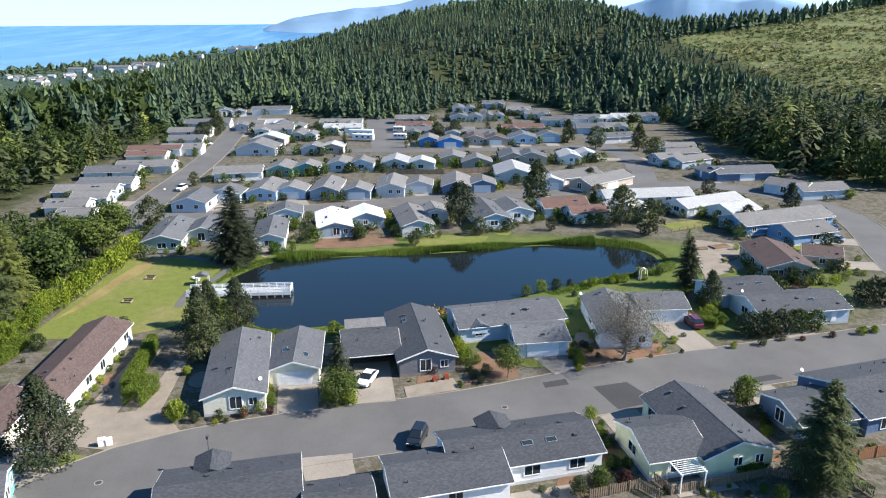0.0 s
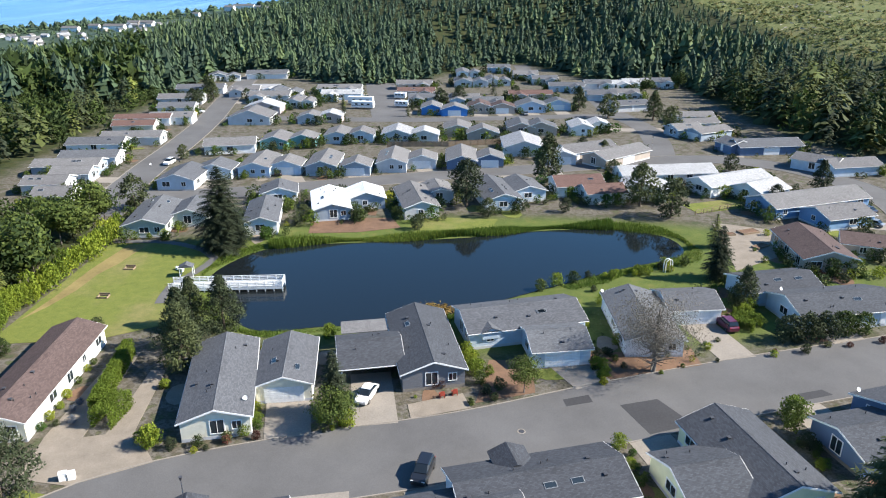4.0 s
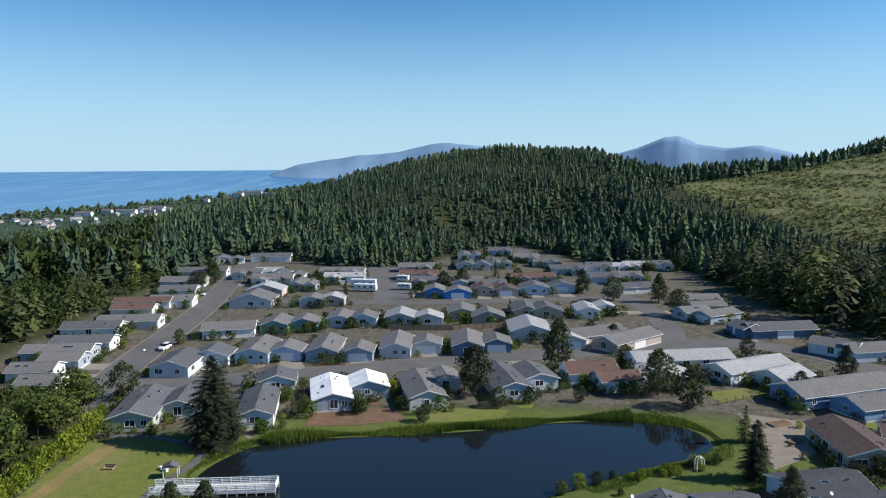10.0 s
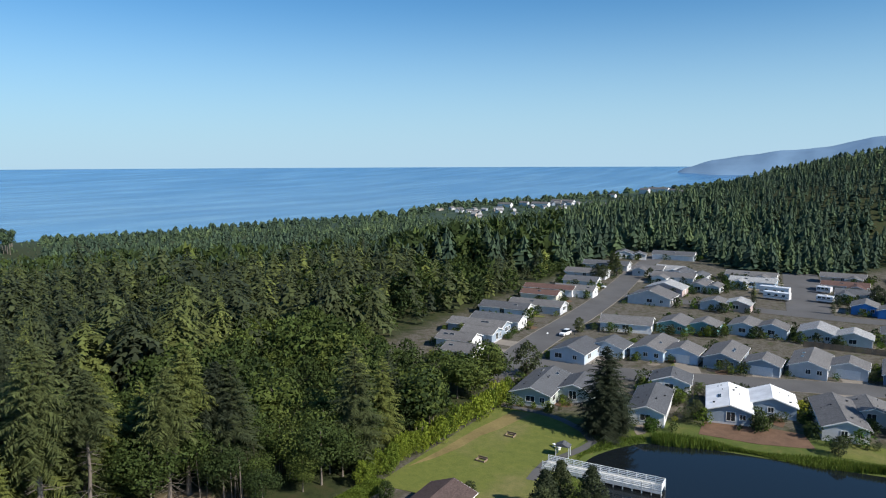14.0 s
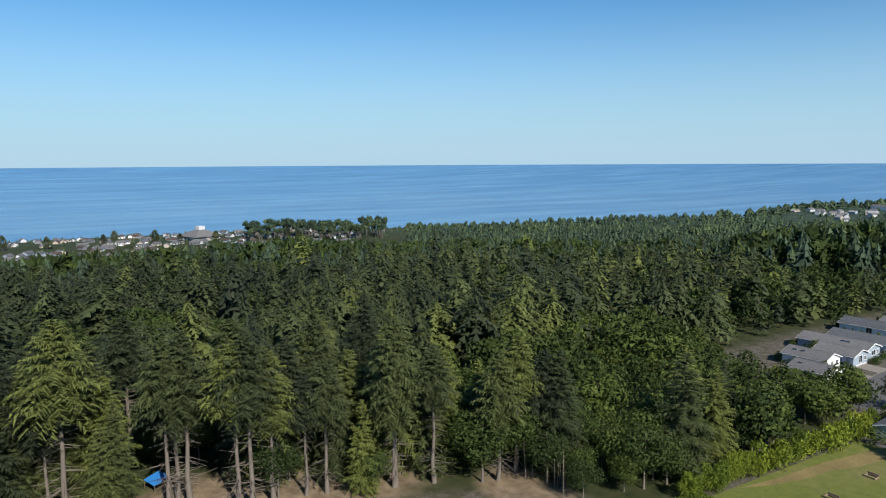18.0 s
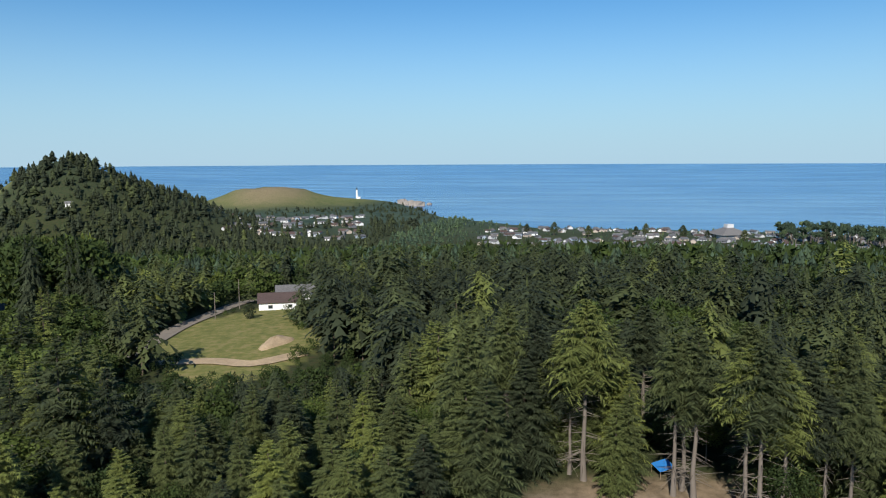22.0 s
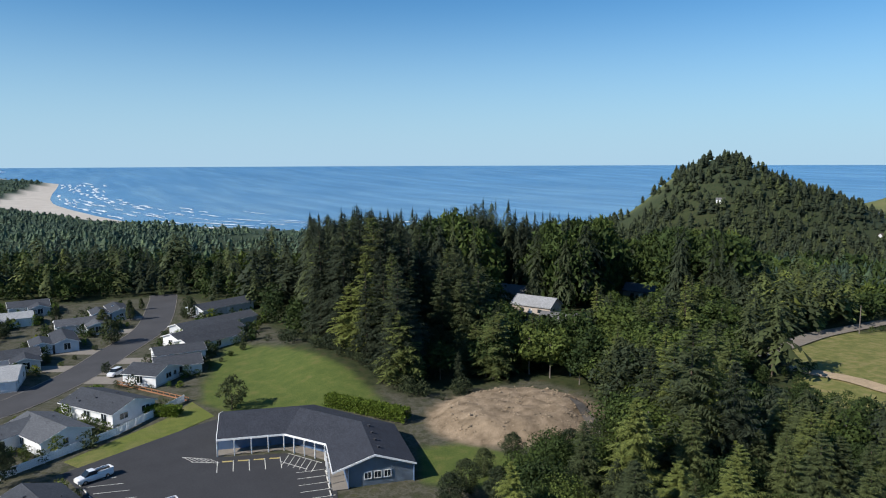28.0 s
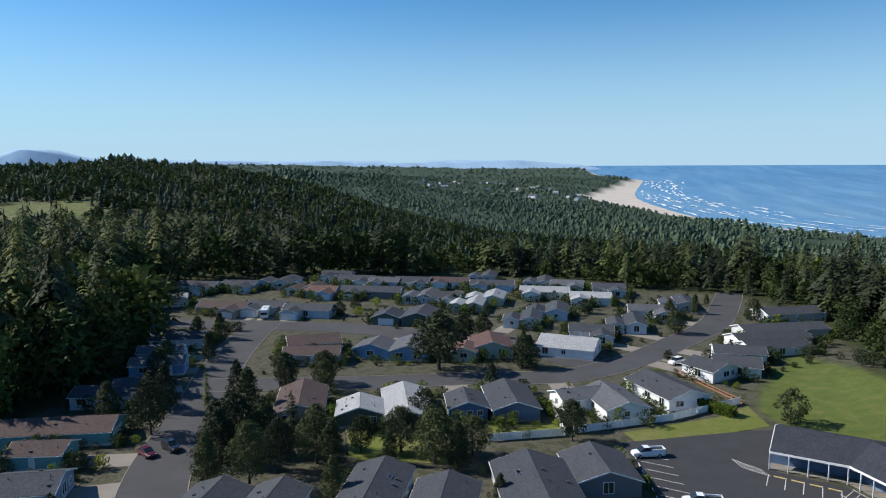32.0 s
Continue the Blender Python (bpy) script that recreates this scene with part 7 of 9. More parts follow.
rnd = random.Random(12)
for i in range(34):
    y = 82 + i * 1.5
    shrub(-66.8 + rnd.uniform(-1.4, 0.8), y, rnd.uniform(3.4, 5.0), 2, 0.62, "tall yellow-green hedge shrub along the lawn")
for x, y, h, v in ((50.5, 85.6, 4.2, 3), (53.4, 86, 4.4, 3), (56.5, 86.5, 4.2, 3), (59.5, 87.5, 4, 0), (62.5, 88.2, 3.6, 0), (48, 90.5, 2.2, 2), (47.2, 93.5, 2.4, 2), (-32.4, 60.6, 2.8, 2),
                   (-10.6, 64.4, 2.4, 2), (-13.2, 65.2, 2.6, 2), (4.2, 79, 2.4, 2), (4.8, 76.4, 2.4, 2), (5.6, 74, 2.0, 0), (8, 72.6, 1.8, 3), (22.4, 78, 1.6, 2), (21.8, 80, 1.8, 3), (22.3, 75.8, 1.6, 1), (17, 104.5, 2.2, 0), (20, 106.3, 2.6, 2),
                   (23, 107.6, 2.4, 0), (30, 108.6, 1.8, 1), (35, 111, 1.8, 1), (40.5, 113.6, 2.0, 1), (44.5, 114.5, 1.8, 0), (26, 98, 2.0, 2), (-21.8, 64.5, 1.6, 1), (-22.3, 62.6, 1.8, 1), (-24, 61.4, 1.4, 3), (-27, 60.5, 1.5, 0), (-30, 60, 1.6, 3)):
    shrub(x, y, h, v)
HOME_SHRUBS = (
    (3.9, 82.3, 1.8, 2), (4.8, 80, 1.6, 2), (5.6, 77.7, 1.6, 2), (6.8, 76.2, 1.5, 1), (6.2, 71.5, 1.5, 3), (7.2, 70, 1.2, 3), (4.3, 68.9, 0.8, 0), (21.4, 78.1, 1.8, 2), (21.6, 75.4, 1.4, 2),
    (21.6, 73.8, 1.2, 1), (23.9, 81.3, 1.2, 3), (26.8, 83.2, 1.2, 2), (38.3, 83.2, 1.2, 2), (38.4, 79.7, 0.7, 3), (29.8, 76.5, 0.7, 1), (33.2, 78.2, 0.7, 4), (31.9, 81.1, 1.2, 4), (46.8, 81.2, 1.1, 2),
    (51.7, 82.2, 1.5, 3), (64.1, 85.2, 1.2, 5), (69.2, 86.2, 1.5, 2), (71.7, 86.9, 1.4, 2), (41.7, 60.3, 2.2, 3), (41.6, 57, 1.4, 1), (42, 58.9, 1, 0), (20.7, 60.5, 2, 2), (19.8, 58.6, 1.4, 0),
    (21.1, 56.9, 1.5, 2), (21.6, 54.2, 1.4, 0), (21.2, 55.3, 1, 3), (21.3, 50.2, 1.7, 0), (19.4, 46.6, 2.4, 0), (22, 47, 2, 5), (16.7, 45.4, 2.2, 3), (14.1, 45.1, 1.2, 6), (38.1, 44.9, 1.8, 1),
    (36.7, 45.8, 1.3, 1), (47.5, 49.4, 1.8, 2), (53.2, 54, 0.9, 1), (52.5, 54, 0.8, 4), (51.4, 53.4, 0.8, 0), (50.8, 53.4, 0.7, 3), (30.1, 45.7, 0.9, 4), (31, 45.2, 0.8, 2), (34.8, 45.2, 0.8, 3),
    (33.3, 46.7, 0.6, 1), (38.6, 49.3, 1.2, 3), (-46.5, 63.4, 1.2, 1), (-46.6, 65.6, 1.3, 2), (-46.6, 67.9, 1.1, 2), (-47, 70.4, 1.3, 2), (-44.8, 67.4, 0.9, 6), (-44.6, 68.8, 1, 6), (-43.6, 64.8, 1.2, 6),
    (-47.2, 73.8, 1.1, 0), (-47.5, 76.9, 1.1, 2), (-47.6, 78.8, 1, 0), (-51.2, 87.7, 2.6, 3), (-32.3, 60.3, 2.4, 2), (-34.1, 61.4, 1.5, 1), (-35.4, 72.7, 1.4, 2), (-35.8, 72.5, 1, 0), (-25.7, 62.6, 1.7, 1),
    (-24, 61.2, 1.2, 5), (-27.3, 63.2, 2, 5), (-23.5, 63, 1.7, 5), (-22.1, 67.5, 1.4, 2), (-21.5, 65.6, 1.3, 1), (-21, 64, 1.2, 1), (-20.7, 61.9, 1.2, 5), (-27.1, 59.3, 0.9, 1), (-25.9, 59.8, 0.8, 3),
    (-28.4, 62, 1.2, 3), (-13.1, 63.3, 0.8, 3), (-12.2, 63.7, 0.8, 2), (-11.1, 64.3, 1.2, 2), (-16.2, 86.5, 2.4, 2), (0.5, 73.1, 1.5, 5), (-0.3, 72.8, 1.2, 5), (-49.9, 52.4, 2.4, 3), (-61.7, 76.6, 0.8, 3),
    (-61.7, 80.8, 2.8, 4), (-64.5, 80, 1, 0), (85, 127.3, 2.2, 3), (86.3, 126.6, 1.2, 2), (66, 130.7, 1.4, 2), (88.6, 122.9, 1.3, 2), (84.1, 118.5, 1.2, 1), (81.8, 113.8, 1.2, 2), (76.6, 108.9, 2.2, 2),
    (79.3, 111, 1.6, 4), (83.8, 114.5, 1.4, 1), (84.8, 113.8, 1.2, 2), (81.9, 107.3, 1.6, 2), (80.6, 107.8, 1.2, 4), (66.8, 109.3, 1.3, 5), (69.3, 109.7, 1.3, 5), (69.6, 107, 1.9, 3), (65.5, 109.5, 2, 4),
    (73.8, 109.1, 1, 4), (59.7, 116.2, 1.3, 4), (60.1, 121.8, 0.8, 1), (48.6, 95.4, 2.4, 2), (41, 111.7, 1.4, 1), (39.6, 112.8, 1.6, 3), (36.7, 110.4, 1.6, 2), (35.5, 110.1, 1.8, 1), (34.2, 109.7, 1.4, 2),
    (31.3, 111.4, 1.1, 2), (29, 109.8, 1.1, 2), (26, 110.1, 1.4, 3), (25.7, 103, 1.2, 3), (25.7, 84.7, 1.8, 2), (79.9, 99.1, 4.5, 3), (76.4, 98.9, 4.2, 3), (80.3, 102, 4, 3),
)
for x, y, h, v in HOME_SHRUBS:
    shrub(x, y, h, v)
shrub(41.2, 63.6, 4.3, 0, 0.62, "tall clipped column of yellow-green evergreen")
SOUTH_SHRUBS = (
    (104.6, -121.3, 1.5, 2), (100.4, -121.7, 1.5, 0), (97, -122.5, 1.5, 3), (101.7, -118.8, 1.2, 1), (91.8, -119.8, 3, 0), (88.8, -106.6, 1.8, 4), (83.3, -106.2, 1.6, 3), (81.9, -107.4, 1.6, 2), (95.3, -119.1, 1.2, 2),
    (85.3, -95.8, 3, 0), (83.2, -95.5, 3, 3), (80.5, -96.6, 2.5, 1), (81.3, -91.9, 1.2, 0), (108.6, -167.1, 1.5, 4), (109.7, -165.2, 1.3, 3), (95.7, -151.7, 1.3, 2), (84.6, -168.3, 1.4, 2), (83.2, -163.2, 1.2, 0),
    (78.9, -150.8, 1, 3), (76.3, -151.4, 1, 1), (67.3, -174.9, 1.5, 0), (63.9, -161.9, 1.2, 4), (56.4, -170.9, 2.2, 3), (47.2, -165.5, 1.2, 2), (50, -164.9, 1.2, 2), (55, -163.5, 1.4, 0), (43, -126, 1.2, 3),
    (113.1, -188.4, 3, 1), (109.7, -189.1, 3, 0), (106.9, -189.7, 3, 4), (116.5, -208.3, 1, 3), (78.9, -217.8, 3, 2), (78.4, -234.3, 3, 2), (89.4, -224.2, 2, 0), (61.1, -202, 1.5, 3), (68, -208.4, 1.6, 1),
    (81, -209.3, 1.2, 0), (131.3, -256.6, 2.5, 4), (26.3, -150.7, 1.6, 3), (14.5, -150.6, 1.5, 2), (7.4, -157, 1, 2), (18, -123.7, 1.8, 0), (16.7, -124, 1.8, 3), (13.3, -124.7, 1.8, 1), (9.3, -136.5, 2, 0),
    (8.9, -232, 3, 4), (5.3, -235.8, 3, 3), (28.3, -227.2, 2, 2), (18.7, -223.3, 2, 2), (21.5, -220.9, 1.5, 0), (-16, -183.7, 2.5, 3), (-26.9, -233.6, 1.5, 1), (-15.8, -208.1, 1.5, 0), (-7, -195.8, 1.2, 4),
    (-10.2, -200.8, 1.2, 3), (-37.7, -216.4, 2, 2), (-28.8, -162.6, 1.5, 2), (-44.8, -181, 1.5, 0), (-41.5, -177.5, 1.2, 3), (-69.5, -258.6, 1, 1), (-59.6, -207.8, 3, 0), (-54.2, -194.6, 3, 4), (-49, -184.4, 2, 3),
    (-43.5, -191.1, 1.5, 2), (8.3, -132, 1.5, 2), (-0.9, -133.1, 1.4, 0), (-3.8, -135, 1.2, 3), (1.5, -133.1, 1, 1),
)
for x, y, h, v in SOUTH_SHRUBS:
    shrub(x, y, h, v)
# clipped hedges beside the hall and the driveways
for hx, hy, hl, yaw, hh, hw in ((-56.6, -124, 19, 30, 2.2, 2.4), (-39.3, 66.2, 5.2, -6, 2.4, 2.4), (-42.6, 74, 15, 8, 2.4, 1.2), (-65.2, 77.5, 12, -4, 1.6, 2.0), (36.5, 49.6, 3.2, -76, 1.0, 1.2), (46.2, 91.2, 5.5, -20, 1.6, 2.6), (-20.5, -147.5, 12, 52, 1.8, 2.0)):
    r = np.random.RandomState(int(abs(hx)))
    near = math.hypot(hx, hy) < 125
    n = int(hl * (1500 if near else 520))
    side = r.rand(n)
    p = np.stack([r.uniform(-hw / 2, hw / 2, n), r.uniform(-hl / 2, hl / 2, n), r.uniform(0.05, hh, n)], 1)
    p[side < 0.35, 2] = hh + 0.12 * np.sin(p[side < 0.35, 1] * 2)
    p[(side > 0.35) & (side < 0.65), 0] = hw / 2
    p[side > 0.65, 0] = -hw / 2
    p += r.normal(0, 0.1, p.shape)
    q = p[:, None, :] + r.normal(0, 0.08 if near else 0.16, (n, 3, 3))
    q[:, :, 2] = np.clip(q[:, :, 2], 0, None)
    thing("hedge", "clipped bright green hedge", "hedge", at2(hx, hy, yaw, float(land(hx, hy)) - 0.1), geo=tri_mesh("hedge", q.reshape(-1, 3), np.arange(n * 3).reshape(-1, 3), HEDGE))


def road_gap(x, y):
    return min(math.hypot(x - a, y - b) - w / 2 for (a, b, w) in ROAD_PTS)


ROAD_PTS = [(a, b, w) for pts, w in ROADS for a, b in spline(pts, 3.0)]


def blocked(x, y, pad=0.6):
    for cx, cy, yaw, w, l in SPANS:
        if abs(cx - x) < 16 and abs(cy - y) < 16:
            a = radians(yaw)
            dx, dy = x - cx, y - cy
            if abs(dx * math.cos(a) + dy * math.sin(a)) < w / 2 + pad and abs(-dx * math.sin(a) + dy * math.cos(a)) < l / 2 + pad:
                return True
    return False


def gardens():
    """Shrubs round every home, and a concrete drive from each garage to its street."""
    r = random.Random(31)
    fx, fy, fh = [], [], []
    count = 0
    for (cx, cy, yaw, w, l) in SPANS:
        a = radians(yaw)
        for k in range(30 if math.hypot(cx, cy) < 150 else 26):
            u, v = r.choice(((r.choice((-1, 1)) * (w / 2 + r.uniform(0.5, 2.4)), r.uniform(-0.6, 0.6) * l), (r.uniform(-0.6, 0.6) * w, r.choice((-1, 1)) * (l / 2 + r.uniform(0.6, 2.8)))))
            x, y = cx + u * math.cos(a) - v * math.sin(a), cy + u * math.sin(a) + v * math.cos(a)
            if blocked(x, y) or road_gap(x, y) < 0.6 or inside(x, y, POND) or any(abs(x - dx) < 3.4 and abs(y - dy) < 4 for dx, dy in DRIVES):
                continue
            d = math.hypot(x, y)
            if d < 108 and k > 4:
                break
            h = r.choice((0.8, 1.0, 1.3, 1.6, 2.0, 2.8)) if d > 108 else r.choice((0.5, 0.7, 0.9))
            if d < 150 and count < 45 and k < 5:
                shrub(x, y, h, r.randrange(5))
                count += 1
            else:
                fx.append(x), fy.append(y), fh.append(h * 1.15)
    fx, fy, fh = np.array(fx), np.array(fy), np.array(fh)
    low = [dense(s, 10, 8, 0.17, 0.5, 0.08, 0.5, 0.4, 0.42) for s in (91, 92)]
    near = np.hypot(fx, fy) < 215
    fine = [dense(s, 15, 16, 0.1, 0.52, 0.08, 0.5, 0.4, 0.38) for s in (93, 94)]
    k = np.arange(len(fx)) % 4
    for i, mt, words in ((0, BROAD, "green garden shrubs among the homes"), (1, FLOWER, "yellow-green garden shrubs among the homes"), (2, PINE, "dark evergreen shrubs among the homes"), (3, BROAD, "rounded green garden shrubs among the homes")):
        for sel, shapes in ((near, fine), (~near, low)):
            s = sel & (k == i)
            grove("garden_shrubs", words, fx[s], fy[s], fh[s], shapes, mt, 20 + i, category="shrubs")


DRIVES = []


def drives():
    g_near = {}
    for (cx, cy, yaw, w, l) in SPANS:
        q = min(ROAD_PTS, key=lambda p: math.hypot(p[0] - cx, p[1] - cy) - p[2] / 2)
        d = math.hypot(q[0] - cx, q[1] - cy)
        if d - q[2] / 2 > 19 or l > 13.5:
            continue
        ux, uy = (q[0] - cx) / d, (q[1] - cy) / d
        e = d - q[2] / 2 + 0.1
        nx, ny = -uy * 2.7, ux * 2.7
        s = 2.0
        pts = [(cx + ux * s + nx, cy + uy * s + ny), (cx + ux * e + nx, cy + uy * e + ny), (cx + ux * e - nx, cy + uy * e - ny), (cx + ux * s - nx, cy + uy * s - ny)]
        plate("driveway", pts, CONCRETE, "pale concrete driveway to a garage", "driveway", 0.052 + 0.0007 * (len(DRIVES) % 11))
        for t in (0.35, 0.6, 0.85):
            DRIVES.append((cx + ux * e * t, cy + uy * e * t))


drives()
gardens()
# garden shrubs round the homes between the street and the pond
for x, y, h, v in (
        (21.0, 77.5, 0.8, 0), (21.5, 75.5, 0.9, 1), (21.7, 74.1, 0.8, 0), (23.5, 82.0, 1.1, 3), (24.4, 80.0, 1.0, 0), (25.2, 78.1, 0.9, 3), (4.2, 69.4, 0.8, 0), (3.6, 84.5, 1.8, 1), (4.1, 81.4, 1.5, 1), (4.8, 78.5, 1.2, 1),
        (33.8, 84.5, 0.8, 3), (35.3, 83.2, 0.7, 0), (38.3, 84.5, 0.7, 1), (40.4, 85.5, 0.8, 0), (52.2, 87.7, 0.8, 1), (47.4, 82.4, 0.7, 5), (55.6, 84.0, 1.0, 3), (58.8, 84.0, 0.9, 5), (70.3, 87.2, 1.1, 2), (72.2, 87.6, 1.1, 2),
        (21.8, 56.9, 0.9, 1), (22.3, 55.1, 1.0, 0), (21.9, 59.2, 0.9, 1), (21.6, 50.5, 1.5, 1), (19.3, 47.7, 2.0, 0), (23.0, 50.5, 1.3, 0), (24.4, 48.1, 1.7, 3), (42.9, 66.3, 3.2, 1), (42.7, 60.1, 1.3, 0), (42.2, 57.2, 1.2, 1),
        (45.9, 60.8, 1.3, 3), (45.1, 57.6, 1.1, 0), (48.3, 50.6, 1.0, 1), (46.8, 49.3, 1.1, 0), (36.4, 49.1, 0.8, 1), (37.5, 49.4, 0.8, 1), (26.4, 46.1, 0.9, 3), (12.8, 45.9, 0.9, 3)):
    if not blocked(x, y, 0.2):
        shrub(x, y, h, v, 1.15)


# ---- vehicles ----
def paint(name, c):
    m, nt, b = mat(name, 0.3, 0.0, 0.5)
    b.inputs["Base Color"].default_value = (*c, 1)
    b.inputs["Coat Weight"].default_value = 0.6
    return m


PAINT = dict(white=paint("white_car_paint", (0.75, 0.75, 0.76)), black=paint("black_car_paint", (0.012, 0.013, 0.016)), red=paint("red_car_paint", (0.18, 0.02, 0.03)),
             grey=paint("grey_car_paint", (0.2, 0.21, 0.22)), blue=paint("blue_car_paint", (0.03, 0.08, 0.2)), maroon=paint("maroon_car_paint", (0.09, 0.015, 0.035)))
TYRE = Geo().tube((-0.11, 0, 0.33), (0.11, 0, 0.33), 0.33, 0.33, 14).mesh("tyre", RUBBER)
RIM = Geo().tube((-0.125, 0, 0.33), (0.125, 0, 0.33), 0.2, 0.2, 10).mesh("rim", CHROME)
LAMP = plain_mat("lamp_lens", (0.6, 0.6, 0.58), 0.15)
TAIL = plain_mat("tail_lens", (0.3, 0.01, 0.01), 0.2)


def loft(sections):
    """A body through cross-sections (y, half width, bottom, top, half width of the top)."""
    g = Geo()
    vs = []
    for y, hw, z0, z1, tw in sections:
        vs += [(-hw * 0.92, y, z0), (-hw, y, z0 + (z1 - z0) * 0.35), (-hw * 0.98, y, z0 + (z1 - z0) * 0.8), (-tw, y, z1), (tw, y, z1), (hw * 0.98, y, z0 + (z1 - z0) * 0.8), (hw, y, z0 + (z1 - z0) * 0.35), (hw * 0.92, y, z0)]
    n = len(sections)
    f = [(8 * i + k, 8 * i + (k + 1) % 8, 8 * i + 8 + (k + 1) % 8, 8 * i + 8 + k) for i in range(n - 1) for k in range(8)]
    f += [tuple(range(7, -1, -1)), tuple(range(8 * (n - 1), 8 * n))]
    return g.add(vs, f)


def car(x, y, yaw, colour, kind="sedan", label=""):
    words = dict(sedan="car", suv="sport utility car", truck="pickup truck")
    ob = thing(dict(sedan="car", suv="car", truck="pickup_truck")[kind], label or "%s %s parked on the asphalt" % (colour, words[kind]), "truck" if kind == "truck" else "car", at2(x, y, yaw, float(land(x, y)) + 0.06), "parked vehicles")
    c = PAINT[colour]
    hi = 0.0 if kind == "sedan" else 0.18
    long = 2.25 if kind != "truck" else 2.85
    part("body", loft([(-long, 0.72, 0.38, 0.72 + hi, 0.6), (-long + 0.25, 0.86, 0.25, 0.86 + hi, 0.76), (-0.8, 0.9, 0.22, 0.95 + hi, 0.8), (0.9, 0.9, 0.22, 0.95 + hi, 0.8), (long - 0.3, 0.87, 0.25, 0.82 + hi, 0.74), (long, 0.74, 0.38, 0.66 + hi, 0.6)]), c, ob)
    if kind == "truck":
        cab = [(-0.25, 0.78, 1.05, 1.1, 0.7), (-0.05, 0.78, 1.05, 1.72, 0.62), (1.0, 0.78, 1.05, 1.74, 0.62), (1.75, 0.76, 1.05, 1.1, 0.7)]
        part("bed", Geo().box(-0.68, -2.68, 1.04, 0.68, -0.45, 1.15), RUBBER, ob)
        for a in ((-0.82, -2.8, -0.7, -0.35), (0.7, -2.8, 0.82, -0.35), (-0.7, -2.82, 0.7, -2.7)):
            part("bed_side", Geo().box(a[0], a[1], 1.0, a[2], a[3], 1.42), c, ob)
        top = (-0.02, 0.98, 1.73)
    else:
        t = 1.42 + (0.3 if kind == "suv" else 0)
        cab = [(-1.95 if kind == "suv" else -1.6, 0.78, 0.9 + hi, 0.98 + hi, 0.7), (-1.6 if kind == "suv" else -0.95, 0.77, 0.9 + hi, t - 0.03, 0.6), (0.3, 0.77, 0.9 + hi, t, 0.6), (1.15, 0.76, 0.9 + hi, 0.98 + hi, 0.7)]
        top = (cab[1][0], 0.35, t)
    part("cabin_glass", loft(cab), CARGLASS, ob)
    part("roof", Geo().box(-0.62, top[0] - 0.02, top[2] - 0.05, 0.62, top[1] - 0.02, top[2] + 0.025), c, ob)
    for s in (-1, 1):
        part("headlight", Geo().box(s * 0.62 - 0.16, long - 0.12, 0.58 + hi, s * 0.62 + 0.16, long - 0.02, 0.72 + hi), LAMP, ob)
        part("tail_light", Geo().box(s * 0.64 - 0.12, -long + 0.02, 0.6 + hi, s * 0.64 + 0.12, -long + 0.14, 0.76 + hi), TAIL, ob)
        for yy in (-long * 0.6, long * 0.62):
            w = part("wheel", TYRE, None, ob, m=pose(s * 0.8, yy, 0))
            part("rim", RIM, None, w)
    return ob


car(-8.9, 70.6, 163, "white", "sedan", "white car parked on a concrete driveway")
car(-1.2, 55.6, 166, "black", "suv", "black car parked at the roadside by a home")
car(43.3, 90, 10, "maroon", "suv", "dark red car parked on a driveway by the hedge")
car(94.5, 146, 30, "black"), car(90.8, 136.8, 40, "grey")
car(-23, 179.4, 0, "red", "suv", "red car parked before a garage"), car(-44.8, 178.6, 5, "black"), car(-97.5, 271, -85, "white"), car(29.8, 265.5, 0, "grey")
car(-7.8, -120.9, -70, "white", "truck", "white pickup truck in the car park"), car(-14.6, -104.4, -85, "white", "truck", "white pickup truck in the car park"), car(-15.9, -101.4, -85, "grey", "sedan", "grey car beside a pickup truck")
car(-17.5, -180, -40, "white", "suv", "white car in a driveway on the slope"), car(115.5, -212, 10, "white", "suv"), car(76.5, -103, 60, "maroon"), car(73.8, -106, 60, "black", "suv")
car(-78.6, 190, 172, "white", "suv", "white car on the long straight street"), car(-66, 174.5, 90, "grey"), car(28, -189.5, 70, "blue")


def motorhome(x, y, yaw, L, H, label, cab=True):
    ob = thing("motorhome" if cab else "travel_trailer", label, "motorhome" if cab else "trailer", at2(x, y, yaw, 0.06), "parked vehicles")
    part("body", Geo().prism([(-1.2, 0.55), (1.2, 0.55), (1.25, 0.9), (1.25, H - 0.15), (1.1, H), (-1.1, H), (-1.25, H - 0.15), (-1.25, 0.9)], -L / 2, L / 2), PAINT["white"], ob)
    part("stripe", Geo().box(-1.26, -L / 2 + 0.1, 1.2, 1.26, L / 2 - 0.1, 1.42), PAINT["grey"], ob)
    for s in (-1, 1):
        for k in range(3):
            part("window", Geo().box(s * 1.25 - 0.02, -L * 0.35 + k * L * 0.28, 1.6, s * 1.25 + 0.02, -L * 0.35 + k * L * 0.28 + 1.1, 2.2), GLASS, ob)
        for yy in (-L * 0.22, L * 0.32):
            w = part("wheel", TYRE, None, ob, m=pose(s * 1.02, yy, 0))
            part("rim", RIM, None, w)
    if cab:
        part("windscreen", Geo().box(-1.05, L / 2 - 0.02, 1.5, 1.05, L / 2 + 0.03, 2.3), GLASS, ob)
    part("roof_unit", Geo().box(-0.35, -0.5, H, 0.35, 0.4, H + 0.25), TRIM, ob)


